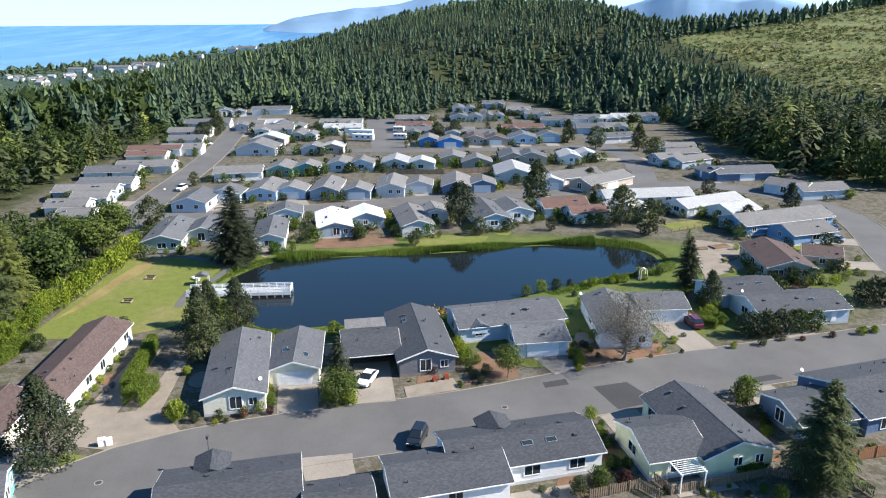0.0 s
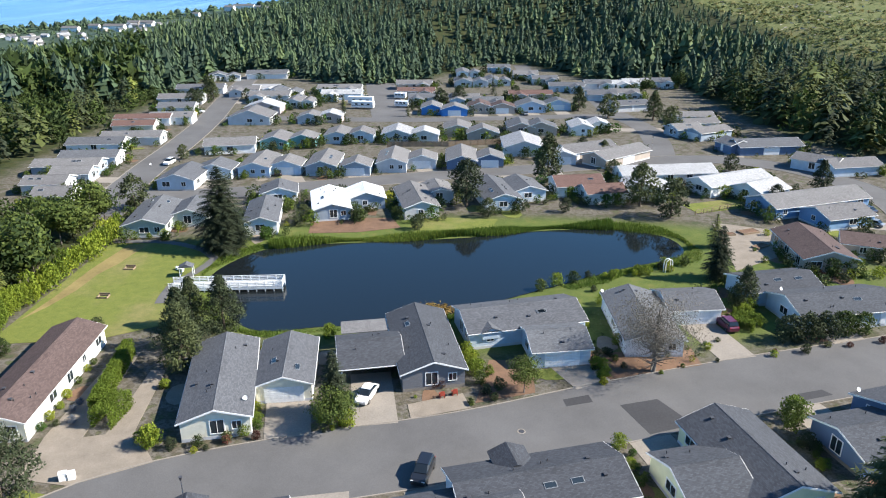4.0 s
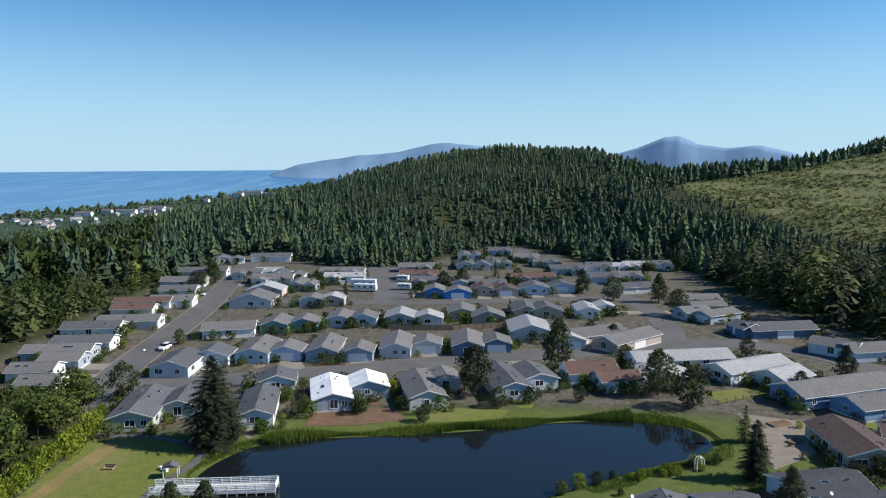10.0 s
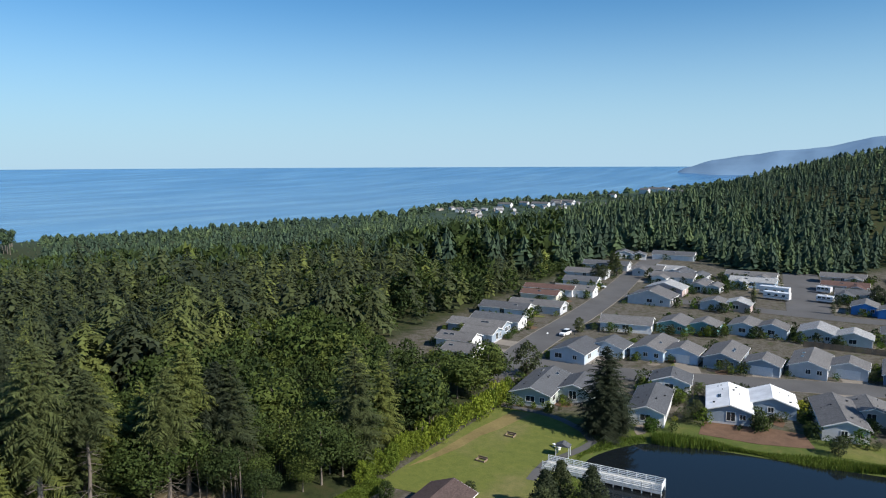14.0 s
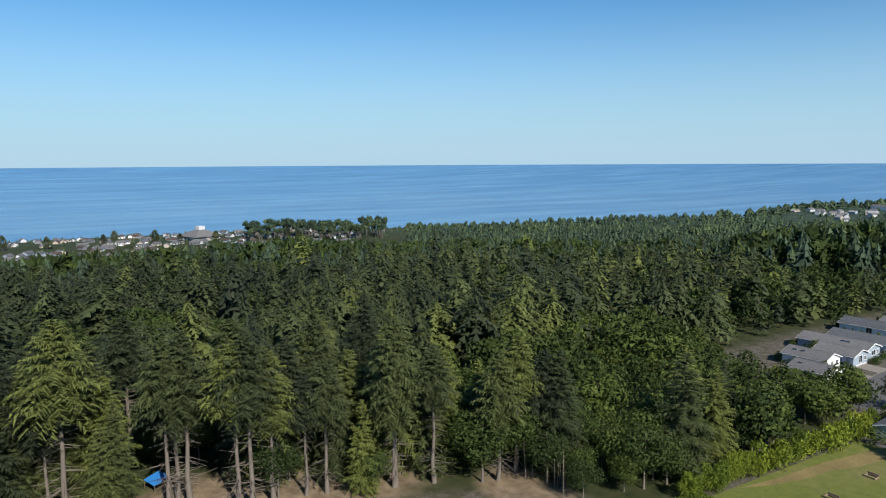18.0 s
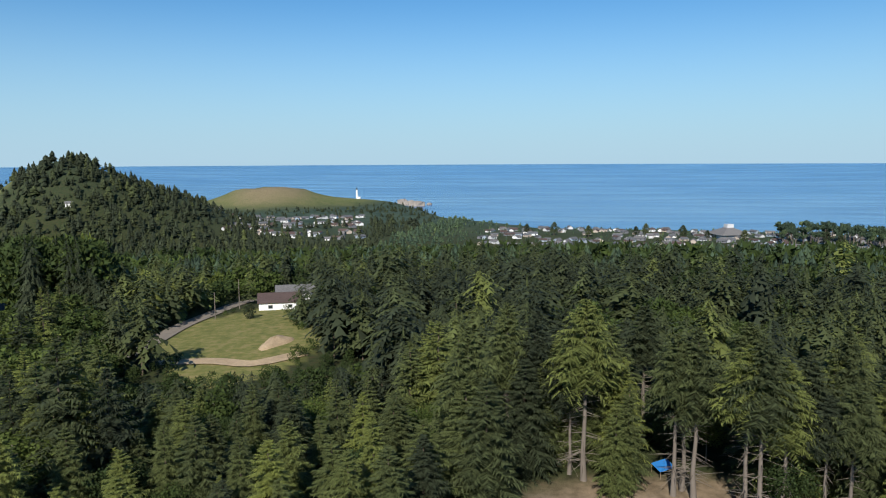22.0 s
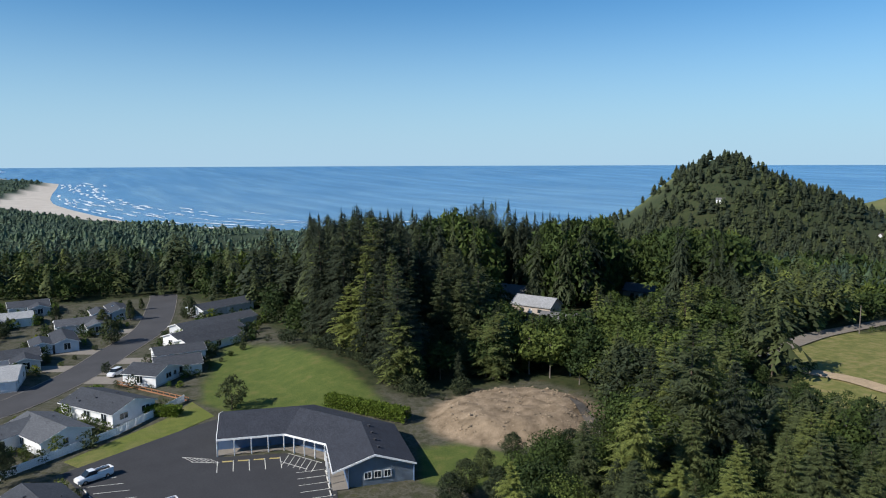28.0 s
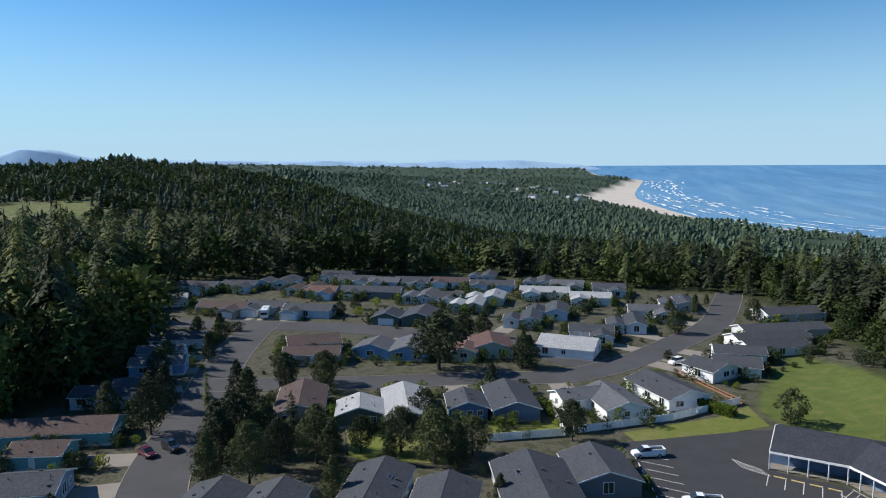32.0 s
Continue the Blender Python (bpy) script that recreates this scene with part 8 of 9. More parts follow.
motorhome(-36, 290, 80, 10.5, 3.3, "long white motorhome in the storage yard")
motorhome(-34, 280, 78, 9, 3.0, "white travel trailer in the storage yard", False)
motorhome(-20.6, 304, 75, 5, 2.6, "white travel trailer beside the hedge", False)
motorhome(-18.6, 283, 75, 5.5, 2.6, "small white caravan in the storage yard", False)
motorhome(108, -209, 20, 7.5, 3.1, "white motorhome parked on the street")


# ---- the hall and its car park ----
plate("car_park", [(-3.5, -126), (-25, -136), (-31, -138), (-29.5, -127), (-27.5, -119), (-37, -115), (-42, -107.5), (-39.5, -98), (-36, -88), (-14, -86), (-12, -97), (-7.4, -108)], NEWASPHALT, "dark asphalt car park with painted bays", "car park", 0.06)


def painted(x0, y0, x1, y1, w=0.11, mt=None):
    d = Vector((x1 - x0, y1 - y0)).normalized() * w / 2
    return thing("bay_line", "painted line of a parking bay", "road marking", geo=Geo().slab([(x0 - d.y, y0 + d.x), (x0 + d.y, y0 - d.x), (x1 + d.y, y1 - d.x), (x1 - d.y, y1 + d.x)], 0.061, 0.066), material=mt or LINE, kind="structure", group="bay lines")


def hall():
    front = [(-26.7, -119.9), (-37.5, -116.4), (-42.0, -108.4), (-38.6, -97.3)]
    ridge = [(-28.9, -126.6), (-42.4, -122.2), (-49.0, -109.5), (-45.0, -95.6)]
    back = [(2 * b[0] - a[0], 2 * b[1] - a[1]) for a, b in zip(front, ridge)]
    ob = thing("hall", "long angled community hall with dark roof and slate-blue walls", "hall")
    ze, zr, t = 2.85, 5.0, 0.16
    for lo, hi, words in ((front, ridge, ""), (ridge, back, "")):
        for i in range(3):
            za, zb = (ze, zr) if lo is front else (zr, ze)
            q = [(*lo[i], za), (*lo[i + 1], za), (*hi[i + 1], zb), (*hi[i], zb)]
            g = Geo().add(q + [(x, y, z + t) for x, y, z in q], [(3, 2, 1, 0), (4, 5, 6, 7), (0, 1, 5, 4), (1, 2, 6, 5), (2, 3, 7, 6), (3, 0, 4, 7)])
            part("roof_slope", g, ROOF["black"], ob)
    # walls stand back under the porch roof
    def mix(a, b, k):
        return (a[0] + (b[0] - a[0]) * k, a[1] + (b[1] - a[1]) * k)
    wf = [mix(a, b, 0.36) for a, b in zip(front, ridge)]
    wb = [mix(a, b, 0.93) for a, b in zip(ridge, back)]
    zf = ze + (zr - ze) * 0.36 - 0.02
    for i in range(3):
        a, b = wf[i], wf[i + 1]
        d = (Vector(b) - Vector(a)).normalized() * 0.1
        part("wall", Geo().slab([(a[0] - d.y, a[1] + d.x), a, b, (b[0] - d.y, b[1] + d.x)], -0.2, zf), WALL["navy"], ob)
        n = Vector((-d.y, d.x)).normalized()
        yaw = math.degrees(math.atan2(b[1] - a[1], b[0] - a[0]))
        span = (Vector(b) - Vector(a)).length
        for k in range(int(span / 2.2)):
            p = Vector(a) + (Vector(b) - Vector(a)).normalized() * (1.3 + 2.2 * k)
            f = part("window", WIN_FRAME["tall"], None, ob, m=pose(p.x - n.x * 0.0, p.y, 1.35, 0, 0, yaw + 180) @ pose(0, -0.06, 0))
            part("pane", WIN_PANE["tall"], None, f)
        a, b = wb[i], wb[i + 1]
        part("wall", Geo().slab([(a[0] - d.y, a[1] + d.x), a, b, (b[0] - d.y, b[1] + d.x)], -0.2, ze + 0.05), WALL["navy"], ob)
        # porch posts and white eave board along the front
        a, b = front[i], front[i + 1]
        dd = (Vector(b) - Vector(a))
        dn = dd.normalized()
        g = Geo().slab([(a[0] - dn.y * 0.06, a[1] + dn.x * 0.06), (a[0] + dn.y * 0.06, a[1] - dn.x * 0.06), (b[0] + dn.y * 0.06, b[1] - dn.x * 0.06), (b[0] - dn.y * 0.06, b[1] + dn.x * 0.06)], ze - 0.16, ze + 0.17)
        part("eave_board", g, TRIM, ob)
        for k in range(4 if i < 2 else 5):
            p = Vector(a) + dd * ((k + 0.02) / (4 if i < 2 else 5)) + Vector((dn.y, -dn.x)) * 0.25 * (-1 if True else 1) * -1
            part("porch_post", Geo().box(p.x - 0.08, p.y - 0.08, 0, p.x + 0.08, p.y + 0.08, ze - 0.1), TRIM, ob)
    for k in (0, 3):
        a, r_, b = wf[k], ridge[k], wb[k]
        d = (Vector(front[1 if k == 0 else 2]) - Vector(front[k])).normalized() * 0.5
        q = [(a[0] + d.x, a[1] + d.y), (r_[0] + d.x, r_[1] + d.y), (b[0] + d.x, b[1] + d.y)]
        g = Geo().add([(*q[0], -0.2), (*q[2], -0.2), (*q[2], ze + 0.1), (*q[1], zr - 0.02), (*q[0], zf)], [(0, 1, 2, 3, 4), (4, 3, 2, 1, 0)])
        part("gable_wall", g, WALL["bluegrey"], ob)
        f, r2, b2 = front[k], ridge[k], back[k]
        g = Geo()
        for p, s_, z0, z1 in ((f, r2, ze, zr), (r2, b2, zr, ze)):
            g.add([(*p, z0 - 0.12), (*s_, z1 - 0.12), (*s_, z1 + 0.18), (*p, z0 + 0.18)] + [(x - d.x * 0.2, y - d.y * 0.2, z) for (x, y), z in ((p, z0 - 0.12), (s_, z1 - 0.12), (s_, z1 + 0.18), (p, z0 + 0.18))],
                  [(0, 1, 2, 3), (7, 6, 5, 4), (0, 4, 5, 1), (1, 5, 6, 2), (2, 6, 7, 3), (3, 7, 4, 0)])
        part("barge_board", g, TRIM, ob)
        if k == 3:
            w = Vector(q[2]) - Vector(q[0])
            yaw = math.degrees(math.atan2(w.y, w.x))
            for s_ in (0.3, 0.45, 0.6):
                p = Vector(q[0]) + w * s_
                fr = part("window", WIN_FRAME["small"], None, ob, m=pose(p.x, p.y, 1.7, 0, 0, yaw) @ pose(0, -0.08, 0))
                part("pane", WIN_PANE["small"], None, fr)
    for k in range(4):
        p = mix(ridge[2], ridge[3], 0.15 + 0.22 * k)
        part("roof_vent", VENT, None, ob, m=pose(p[0] - 1.2, p[1] - 0.2, zr - 0.1))
    plate("porch_floor", [*front, *wf[::-1]], CONCRETE, "pale concrete porch of the hall", "porch", 0.15)


hall()
for k in range(5):
    painted(-26.2 - 2.55 * k * 0.94, -117.6 + 1.0 * k * 0.94, -25.0 - 2.55 * k * 0.94, -113.2 + 1.0 * k * 0.94)
for k in range(4):
    x, y = -27.6 - 2.4 * k, -116.6 + 0.94 * k
    st = thing("wheel_stop", "yellow concrete wheel stop", "wheel stop", pose(x, y, 0.06, 0, 0, 158.6), "wheel stops", geo=Geo().box(-0.85, -0.09, 0, 0.85, 0.09, 0.12), material=YLINE)
for k in range(7):
    painted(-36.0 + 0.65 * k * 0.9, -106.5 + 2.6 * k * 0.9, -40.9 + 0.65 * k * 0.9, -105.3 + 2.6 * k * 0.9)
for k in range(5):
    st = thing("wheel_stop", "white concrete wheel stop", "wheel stop", pose(-40.2 + 0.72 * k, -104.0 + 2.4 * k, 0.06, 0, 0, 76), "wheel stops", geo=Geo().box(-0.85, -0.09, 0, 0.85, 0.09, 0.12), material=LINE)
for k in range(6):
    painted(-37.4 - 0.62 * k, -114.0 + 1.05 * k, -35.0 - 0.62 * k, -110.6 + 1.05 * k, 0.09)
    painted(-21.6 - 0.75 * k, -122.4 + 0.7 * k, -22.6 - 0.75 * k, -119.6 + 0.5 * k, 0.09)
painted(-35.2, -112.4, -38, -106.8), painted(-37.5, -114.6, -41, -108), painted(-21.4, -122.6, -25.6, -119), painted(-22.4, -119.6, -26.2, -117)
for k in range(7):
    painted(-6.0 - 0.55 * k, -121.5 + 3.0 * k, -11.0 - 0.55 * k, -120.0 + 3.0 * k)
    st = thing("wheel_stop", "white concrete wheel stop", "wheel stop", pose(-5.6 - 0.55 * k, -120 + 3.0 * k, 0.06, 0, 0, 100), "wheel stops", geo=Geo().box(-0.85, -0.09, 0, 0.85, 0.09, 0.12), material=LINE)
# road patches
plate("road_patch", [(22.7, 69), (27.7, 70.4), (30.6, 65), (24.9, 63)], NEWASPHALT, "darker asphalt repair in the street", "road", 0.046)
plate("road_patch", [(15.8, 70.2), (19.2, 71.3), (19.5, 69.7), (16, 68.7)], NEWASPHALT, "darker asphalt repair in the street", "road", 0.046)
plate("road_patch", [(45.6, 71.6), (49.3, 72.7), (50.2, 71.5), (46.2, 70.3)], NEWASPHALT, "darker asphalt repair in the street", "road", 0.046)
plate("gravel_pad", [(-3.1, 66), (4.2, 68.3), (3.2, 71.6), (-3.7, 69)], GRAVEL, "gravel strip before the grey home", "ground", 0.058)
plate("gravel_drive", [(-44.5, 54.6), (-38.5, 53.6), (-31.0, 57.6), (-35.5, 63.5), (-36.2, 70), (-37, 77), (-39, 77), (-38.6, 62.6), (-41, 62), (-42.5, 82), (-45.5, 82), (-45.5, 62)], GRAVEL, "pale gravel drive beside the brown-roofed home", "driveway", 0.05)
plate("mulch_bed", [(4.8, 69.4), (12.5, 71.8), (13, 80), (7, 80)], MULCH, "bark mulch bed with shrubs", "garden bed", 0.05)
plate("mulch_bed", [(21, 74.6), (36, 78.8), (36, 84), (23, 82)], MULCH, "bark mulch bed under the grey tree", "garden bed", 0.05)
plate("concrete_pad", [(-14.9, 52), (-8.8, 53), (-8.2, 49.1), (-13.4, 47.7)], CONCRETE, "pale concrete pad beside a home", "driveway", 0.055)


# ---- fences ----
def fence(pts, h, material, label, gap=0.16, rails=2, board=0.13):
    """A fence of upright boards on posts along a line."""
    ob = thing("fence", label, "fence")
    bd = {}
    for (ax, ay), (bx, by) in zip(pts, pts[1:]):
        L = math.hypot(bx - ax, by - ay)
        yaw = math.degrees(math.atan2(by - ay, bx - ax))
        n = int(L / gap)
        key = "b"
        if key not in bd:
            bd[key] = Geo().box(-board / 2, -0.015, 0.08, board / 2, 0.015, h).mesh("board", material)
            bd["p"] = Geo().box(-0.06, -0.08, -0.2, 0.06, 0.04, h + 0.08).mesh("post", material)
        for i in range(n):
            x, y = ax + (bx - ax) * i / n, ay + (by - ay) * i / n
            part("board", bd[key], None, ob, m=pose(x, y, float(land(x, y)), 0, 0, yaw))
        for i in range(int(L / 2.4) + 1):
            x, y = ax + (bx - ax) * min(1, i * 2.4 / L), ay + (by - ay) * min(1, i * 2.4 / L)
            part("post", bd["p"], None, ob, m=pose(x, y, float(land(x, y)), 0, 0, yaw))
        zz = float(land((ax + bx) / 2, (ay + by) / 2))
        for k in range(rails):
            part("rail", Geo().box(0, 0.02, 0.3 + k * (h - 0.6), L, 0.06, 0.39 + k * (h - 0.6)), material, ob, m=pose(ax, ay, zz, 0, 0, yaw))


fence([(19.8, -121.5), (6.6, -127.1), (9.8, -139.5)], 1.5, WHITEWOOD, "white picket fence round a lawn", 0.3, 2, 0.26)
fence([(5, -128.5), (-13.3, -139.3), (-27.8, -152.3)], 1.5, WHITEWOOD, "white board fence along the bank", 0.3, 2, 0.27)
fence([(-18.3, 211.4), (0.7, 211.8), (19.1, 216)], 1.7, WOOD, "brown wooden fence between gardens", 0.42, 2, 0.38)
fence([(25.2, 48.2), (26.6, 45.4), (38.5, 48.7), (46.6, 46)], 1.2, WOOD, "weathered picket fence round a back garden", 0.24, 2, 0.15)
fence([(17.7, 44.6), (23.4, 46.4), (25.4, 44.2)], 1.3, WOOD, "weathered picket fence beside the shrubs", 0.26, 2, 0.15)
fence([(47.7, 51.2), (54.0, 52.6)], 1.6, REDWOOD, "red-brown board fence before the blue home", 0.3, 2, 0.28)
fence([(46.7, 48.3), (48.1, 44.8)], 1.4, WOOD, "weathered brown board fence", 0.24, 2, 0.18)
fence([(55.8, 144), (68.2, 150.1)], 1.0, WOOD, "low rail fence beside the lawn", 1.6, 3, 0.1)


# ---- details of the homes nearest the pond road ----
dormer(t2, 8.0, 54.2, 14, 3.6, 3.4, 3.15, "charcoal", "white")
dormer(t1, -23.0, 46.2, 13, 3.4, 3.4, 3.15, "charcoal", "bluegrey")
dormer(s3, 7.2, 84.4, 14, 2.6, 2.2, 2.75, "slate", "paleblue")
for x, y, z in ((-22.6, 65.2, 3.0), (53.1, 95.2, 3.7), (49.8, 66.3, 3.7), (25.4, 95.4, 3.2), (-78, 176, 3.2)):
    satellite_dish(x, y, z)


def pergola(x, y, yaw, w, d, h):
    ob = thing("pergola", "white slatted pergola over a small patio", "pergola", at2(x, y, yaw))
    for sx in (-w / 2, w / 2):
        for sy in (-d / 2, d / 2):
            part("post", Geo().box(sx - 0.06, sy - 0.06, -0.1, sx + 0.06, sy + 0.06, h), WHITEWOOD, ob)
        part("beam", Geo().box(sx - 0.05, -d / 2 - 0.2, h, sx + 0.05, d / 2 + 0.2, h + 0.14), WHITEWOOD, ob)
    slat = Geo().box(-w / 2 - 0.2, -0.025, h + 0.14, w / 2 + 0.2, 0.025, h + 0.2).mesh("slat", WHITEWOOD)
    for k in range(9):
        part("slat", slat, None, ob, m=pose(0, -d / 2 + d * k / 8, 0))


plate("patio", [(26.6, 47.3), (33.8, 49.2), (34.4, 46.6), (27.4, 44.9)], CONCRETE, "small pale patio behind the yellow home", "patio", 0.055)
pergola(28.7, 47.2, 14, 2.9, 2.7, 2.3)
plate("patio", [(4.0, 44.2), (16.2, 47.2), (17.0, 44.2), (4.8, 41.2)], CONCRETE, "pale concrete patio behind the white home", "patio", 0.055)
# white arch on the south bank
arbor = thing("garden_arch", "white garden arch among the shrubs on the bank", "arch", at2(40.6, 111.8, 20))
for s in (-0.7, 0.7):
    for d in (-0.3, 0.3):
        part("post", Geo().box(s - 0.05, d - 0.05, -0.3, s + 0.05, d + 0.05, 1.7), WHITEWOOD, arbor)
for d in (-0.3, 0.3):
    g = Geo()
    for k in range(8):
        a, b_ = math.pi * k / 8, math.pi * (k + 1) / 8
        g.tube((0.7 * math.cos(a), d, 1.7 + 0.7 * math.sin(a)), (0.7 * math.cos(b_), d, 1.7 + 0.7 * math.sin(b_)), 0.06, 0.06, 5, False)
    part("hoop", g, WHITEWOOD, arbor)


def adirondack(x, y, yaw):
    ob = thing("garden_chair", "red wooden garden chair on a porch", "chair", at2(x, y, yaw, 0.05), "porch chairs")
    part("seat", Geo().box(-0.28, -0.3, 0.3, 0.28, 0.25, 0.36), REDCHAIR, ob)
    part("backrest", Geo().box(-0.28, 0.2, 0.34, 0.28, 0.27, 1.0), REDCHAIR, ob)
    for sx in (-0.3, 0.3):
        part("arm", Geo().box(sx - 0.06, -0.32, 0.55, sx + 0.06, 0.25, 0.6), REDCHAIR, ob)
        for sy in (-0.27, 0.2):
            part("leg", Geo().box(sx - 0.04, sy - 0.04, -0.05, sx + 0.04, sy + 0.04, 0.55), REDCHAIR, ob)


REDCHAIR = plain_mat("red_painted_wood", (0.3, 0.05, 0.03), 0.6)
for x, y in ((0.6, 70.6), (2.2, 71.2)):
    adirondack(x, y, 196)


def street_lamp(x, y):
    ob = thing("street_lamp", "slim grey street lamp at the kerb", "lamp", at2(x, y, 0, float(land(x, y))), "street lamps")
    part("pole", Geo().tube((0, 0, -0.2), (0, 0, 4.2), 0.07, 0.045, 8), CHROME, ob)
    part("lantern", Geo().tube((0, 0, 4.2), (0, 0, 4.6), 0.1, 0.2, 8), DARKTRIM, ob)


for x, y in ((-24.5, 49.5), (86.4, -131.4), (-70.2, 176), (62, 205)):
    street_lamp(x, y)
# utility boxes by the gravel drive, a manhole and a hydrant
for x, y, w, h in ((-39.4, 54.6, 0.4, 0.9), (-38.6, 54.8, 0.35, 0.8)):
    ob = thing("utility_box", "white metal utility box beside the drive", "utility box", at2(x, y, 20, 0.03), "utility boxes")
    part("body", Geo().box(-w, -0.3, -0.1, w, 0.3, h), TRIM, ob)
    part("lid", Geo().box(-w - 0.03, -0.33, h, w + 0.03, 0.33, h + 0.06), TRIM, ob)
for x, y in ((-36.4, 47.3), (10, 63.5), (84, -133), (-77, 181)):
    cv = thing("manhole_cover", "round dark iron manhole cover in the street", "manhole", pose(x, y, 0), "manholes", kind="structure")
    part("ring", Geo().tube((0, 0, 0.03), (0, 0, 0.052), 0.5, 0.5, 16), CONCRETE, cv)
    part("cover", Geo().tube((0, 0, 0.03), (0, 0, 0.06), 0.36, 0.36, 16), DARKTRIM, cv)
# timber rails and steps down the bank beside the hall
for k in range(6):
    a = thing("timber_rail", "red-brown timber retaining rail on the bank", "retaining wall", at2(-27.5 + 1.9 * k, -153.5 - 3.4 * k, -61, float(land(-27.5 + 1.9 * k, -153.5 - 3.4 * k))), "timber rails")
    part("beam", Geo().box(-2.1, -0.1, 0.05, 2.1, 0.1, 0.3), REDWOOD, a)
    part("rail", Geo().box(-2.1, -0.05, 0.75, 2.1, 0.05, 0.9), REDWOOD, a)
    for sx in (-1.9, 0, 1.9):
        part("post", Geo().box(sx - 0.07, -0.07, -0.3, sx + 0.07, 0.07, 0.95), REDWOOD, a)


# raised garden beds and small patios east of the pond
for x, y, w, d, yaw in ((63, 132.5, 4.2, 2.2, 20), (67, 126.5, 3.0, 1.8, 15), (62, 124, 3.4, 1.6, 35), (58.5, 131, 2.4, 1.4, 10)):
    ob = thing("raised_bed", "timber-edged raised garden bed with soil", "garden bed", at2(x, y, yaw, 0.05), "raised beds")
    for a in ((-w / 2, -d / 2, w / 2, -d / 2 + 0.1), (-w / 2, d / 2 - 0.1, w / 2, d / 2), (-w / 2, -d / 2 + 0.1, -w / 2 + 0.1, d / 2 - 0.1), (w / 2 - 0.1, -d / 2 + 0.1, w / 2, d / 2 - 0.1)):
        part("board", Geo().box(a[0], a[1], -0.1, a[2], a[3], 0.35), WOOD, ob)
    part("soil", Geo().box(-w / 2 + 0.1, -d / 2 + 0.1, -0.1, w / 2 - 0.1, d / 2 - 0.1, 0.28), MULCH, ob)
# planted beds between the homes
_r = random.Random(93)
n_bed = 0
for cx, cy, yaw, w, l in SPANS:
    if n_bed > 95:
        break
    for k in range(2):
        a = radians(yaw)
        u, v = _r.choice((-1, 1)) * (w / 2 + 1.5), _r.uniform(-0.4, 0.4) * l
        if k:
            u, v = _r.uniform(-0.3, 0.3) * w, _r.choice((-1, 1)) * (l / 2 + 1.8)
        x, y = cx + u * math.cos(a) - v * math.sin(a), cy + u * math.sin(a) + v * math.cos(a)
        if blocked(x, y, 1.0) or road_gap(x, y) < 1.8 or inside(x, y, POND) or math.hypot(x, y) > 260:
            continue
        rx, ry = _r.uniform(1.2, 2.4), _r.uniform(1.6, 3.6)
        pts = [(x + (rx * math.cos(b) * math.cos(a) - ry * math.sin(b) * math.sin(a)) * _r.uniform(0.85, 1.1), y + (rx * math.cos(b) * math.sin(a) + ry * math.sin(b) * math.cos(a)) * _r.uniform(0.85, 1.1)) for b in [6.2832 * i / 11 for i in range(11)]]
        mt, words = _r.choice(((MULCH, "bark mulch garden bed beside a home"), (GRAVEL, "small gravel bed beside a home"), (GRASS, "small patch of lawn beside a home"), (MULCH, "bark mulch garden bed beside a home")))
        plate("garden_bed", pts, mt, words, "garden bed", 0.042 + 0.0006 * (n_bed % 13) + float(land(x, y)))
        n_bed += 1


# the spoil mound is rough with clods, and dark bushes and a gravel path lie beside it
def clods():
    r = np.random.RandomState(17)
    n = 1500
    a, d = r.uniform(0, 6.283, n), np.sqrt(r.uniform(0, 1, n))
    x, y = -82 + 17.5 * d * np.cos(a), -109 + 14.5 * d * np.sin(a)
    z = land(x, y)
    s = r.uniform(0.08, 0.28, n) * np.where(r.rand(n) < 0.06, 1.8, 1)
    base = np.array([(1, 0, 0), (-0.4, 0.9, 0), (-0.5, -0.8, 0), (0.1, 0.05, 0.8)])
    v = base[None] * s[:, None, None] * r.uniform(0.6, 1.4, (n, 4, 3)) + np.stack([x, y, z - 0.05], 1)[:, None]
    f = (np.array([(0, 1, 3), (1, 2, 3), (2, 0, 3)])[None] + 4 * np.arange(n)[:, None, None]).reshape(-1, 3)
    thing("clods", "rough clods and stones on the mound of soil", "dirt", kind="stuff", geo=tri_mesh("clods", v.reshape(-1, 3), f, SPOIL))


clods()
for k, (x, y) in enumerate([(-61.6, -90.1), (-68.8, -92.0), (-68.1, -83.6), (-76.6, -86.4), (-77.4, -80.4), (-76.4, -74.4), (-55.8, -86.3), (-58.0, -80.4), (-63.0, -75.9), (-68.7, -72.4), (-51.1, -83.6), (-73.2, -70.0), (-62.7, -80.9)]):
    tree("round", x, y, 4.5 + 0.5 * (k % 4), k % 3, 1.0, "dark evergreen bush beside the mound")
strip("forest_road", [(-146, -150), (-147, -165), (-158, -178), (-176, -186), (-205, -190)], 5.0, 0.1, ASPHALT, "grey road between the forest houses", "road", drape=True)
strip("gravel_path", [(-97.4, -111.2), (-93.0, -101.7), (-90.5, -92.7), (-89.5, -84.6), (-89.5, -80.6)], 3.2, 0.12, GRAVEL, "pale gravel path past the mound", "path", drape=True)


# a blue tarpaulin tied over part of a roof by the pond
tp = thing("roof_tarpaulin", "bright blue tarpaulin tied over a grey roof", "tarpaulin", pose(-0.2, 157.6, 3.0, 0, 18.5, 11))
part("sheet", Geo().box(-1.4, -3.0, 0.0, 1.4, 2.6, 0.05), plain_mat("blue_roof_sheet", (0.03, 0.12, 0.5), 0.5), tp)
for yy in (-2.6, 0, 2.2):
    part("batten", Geo().box(-1.4, yy - 0.05, 0.05, 1.4, yy + 0.05, 0.1), WOOD, tp)

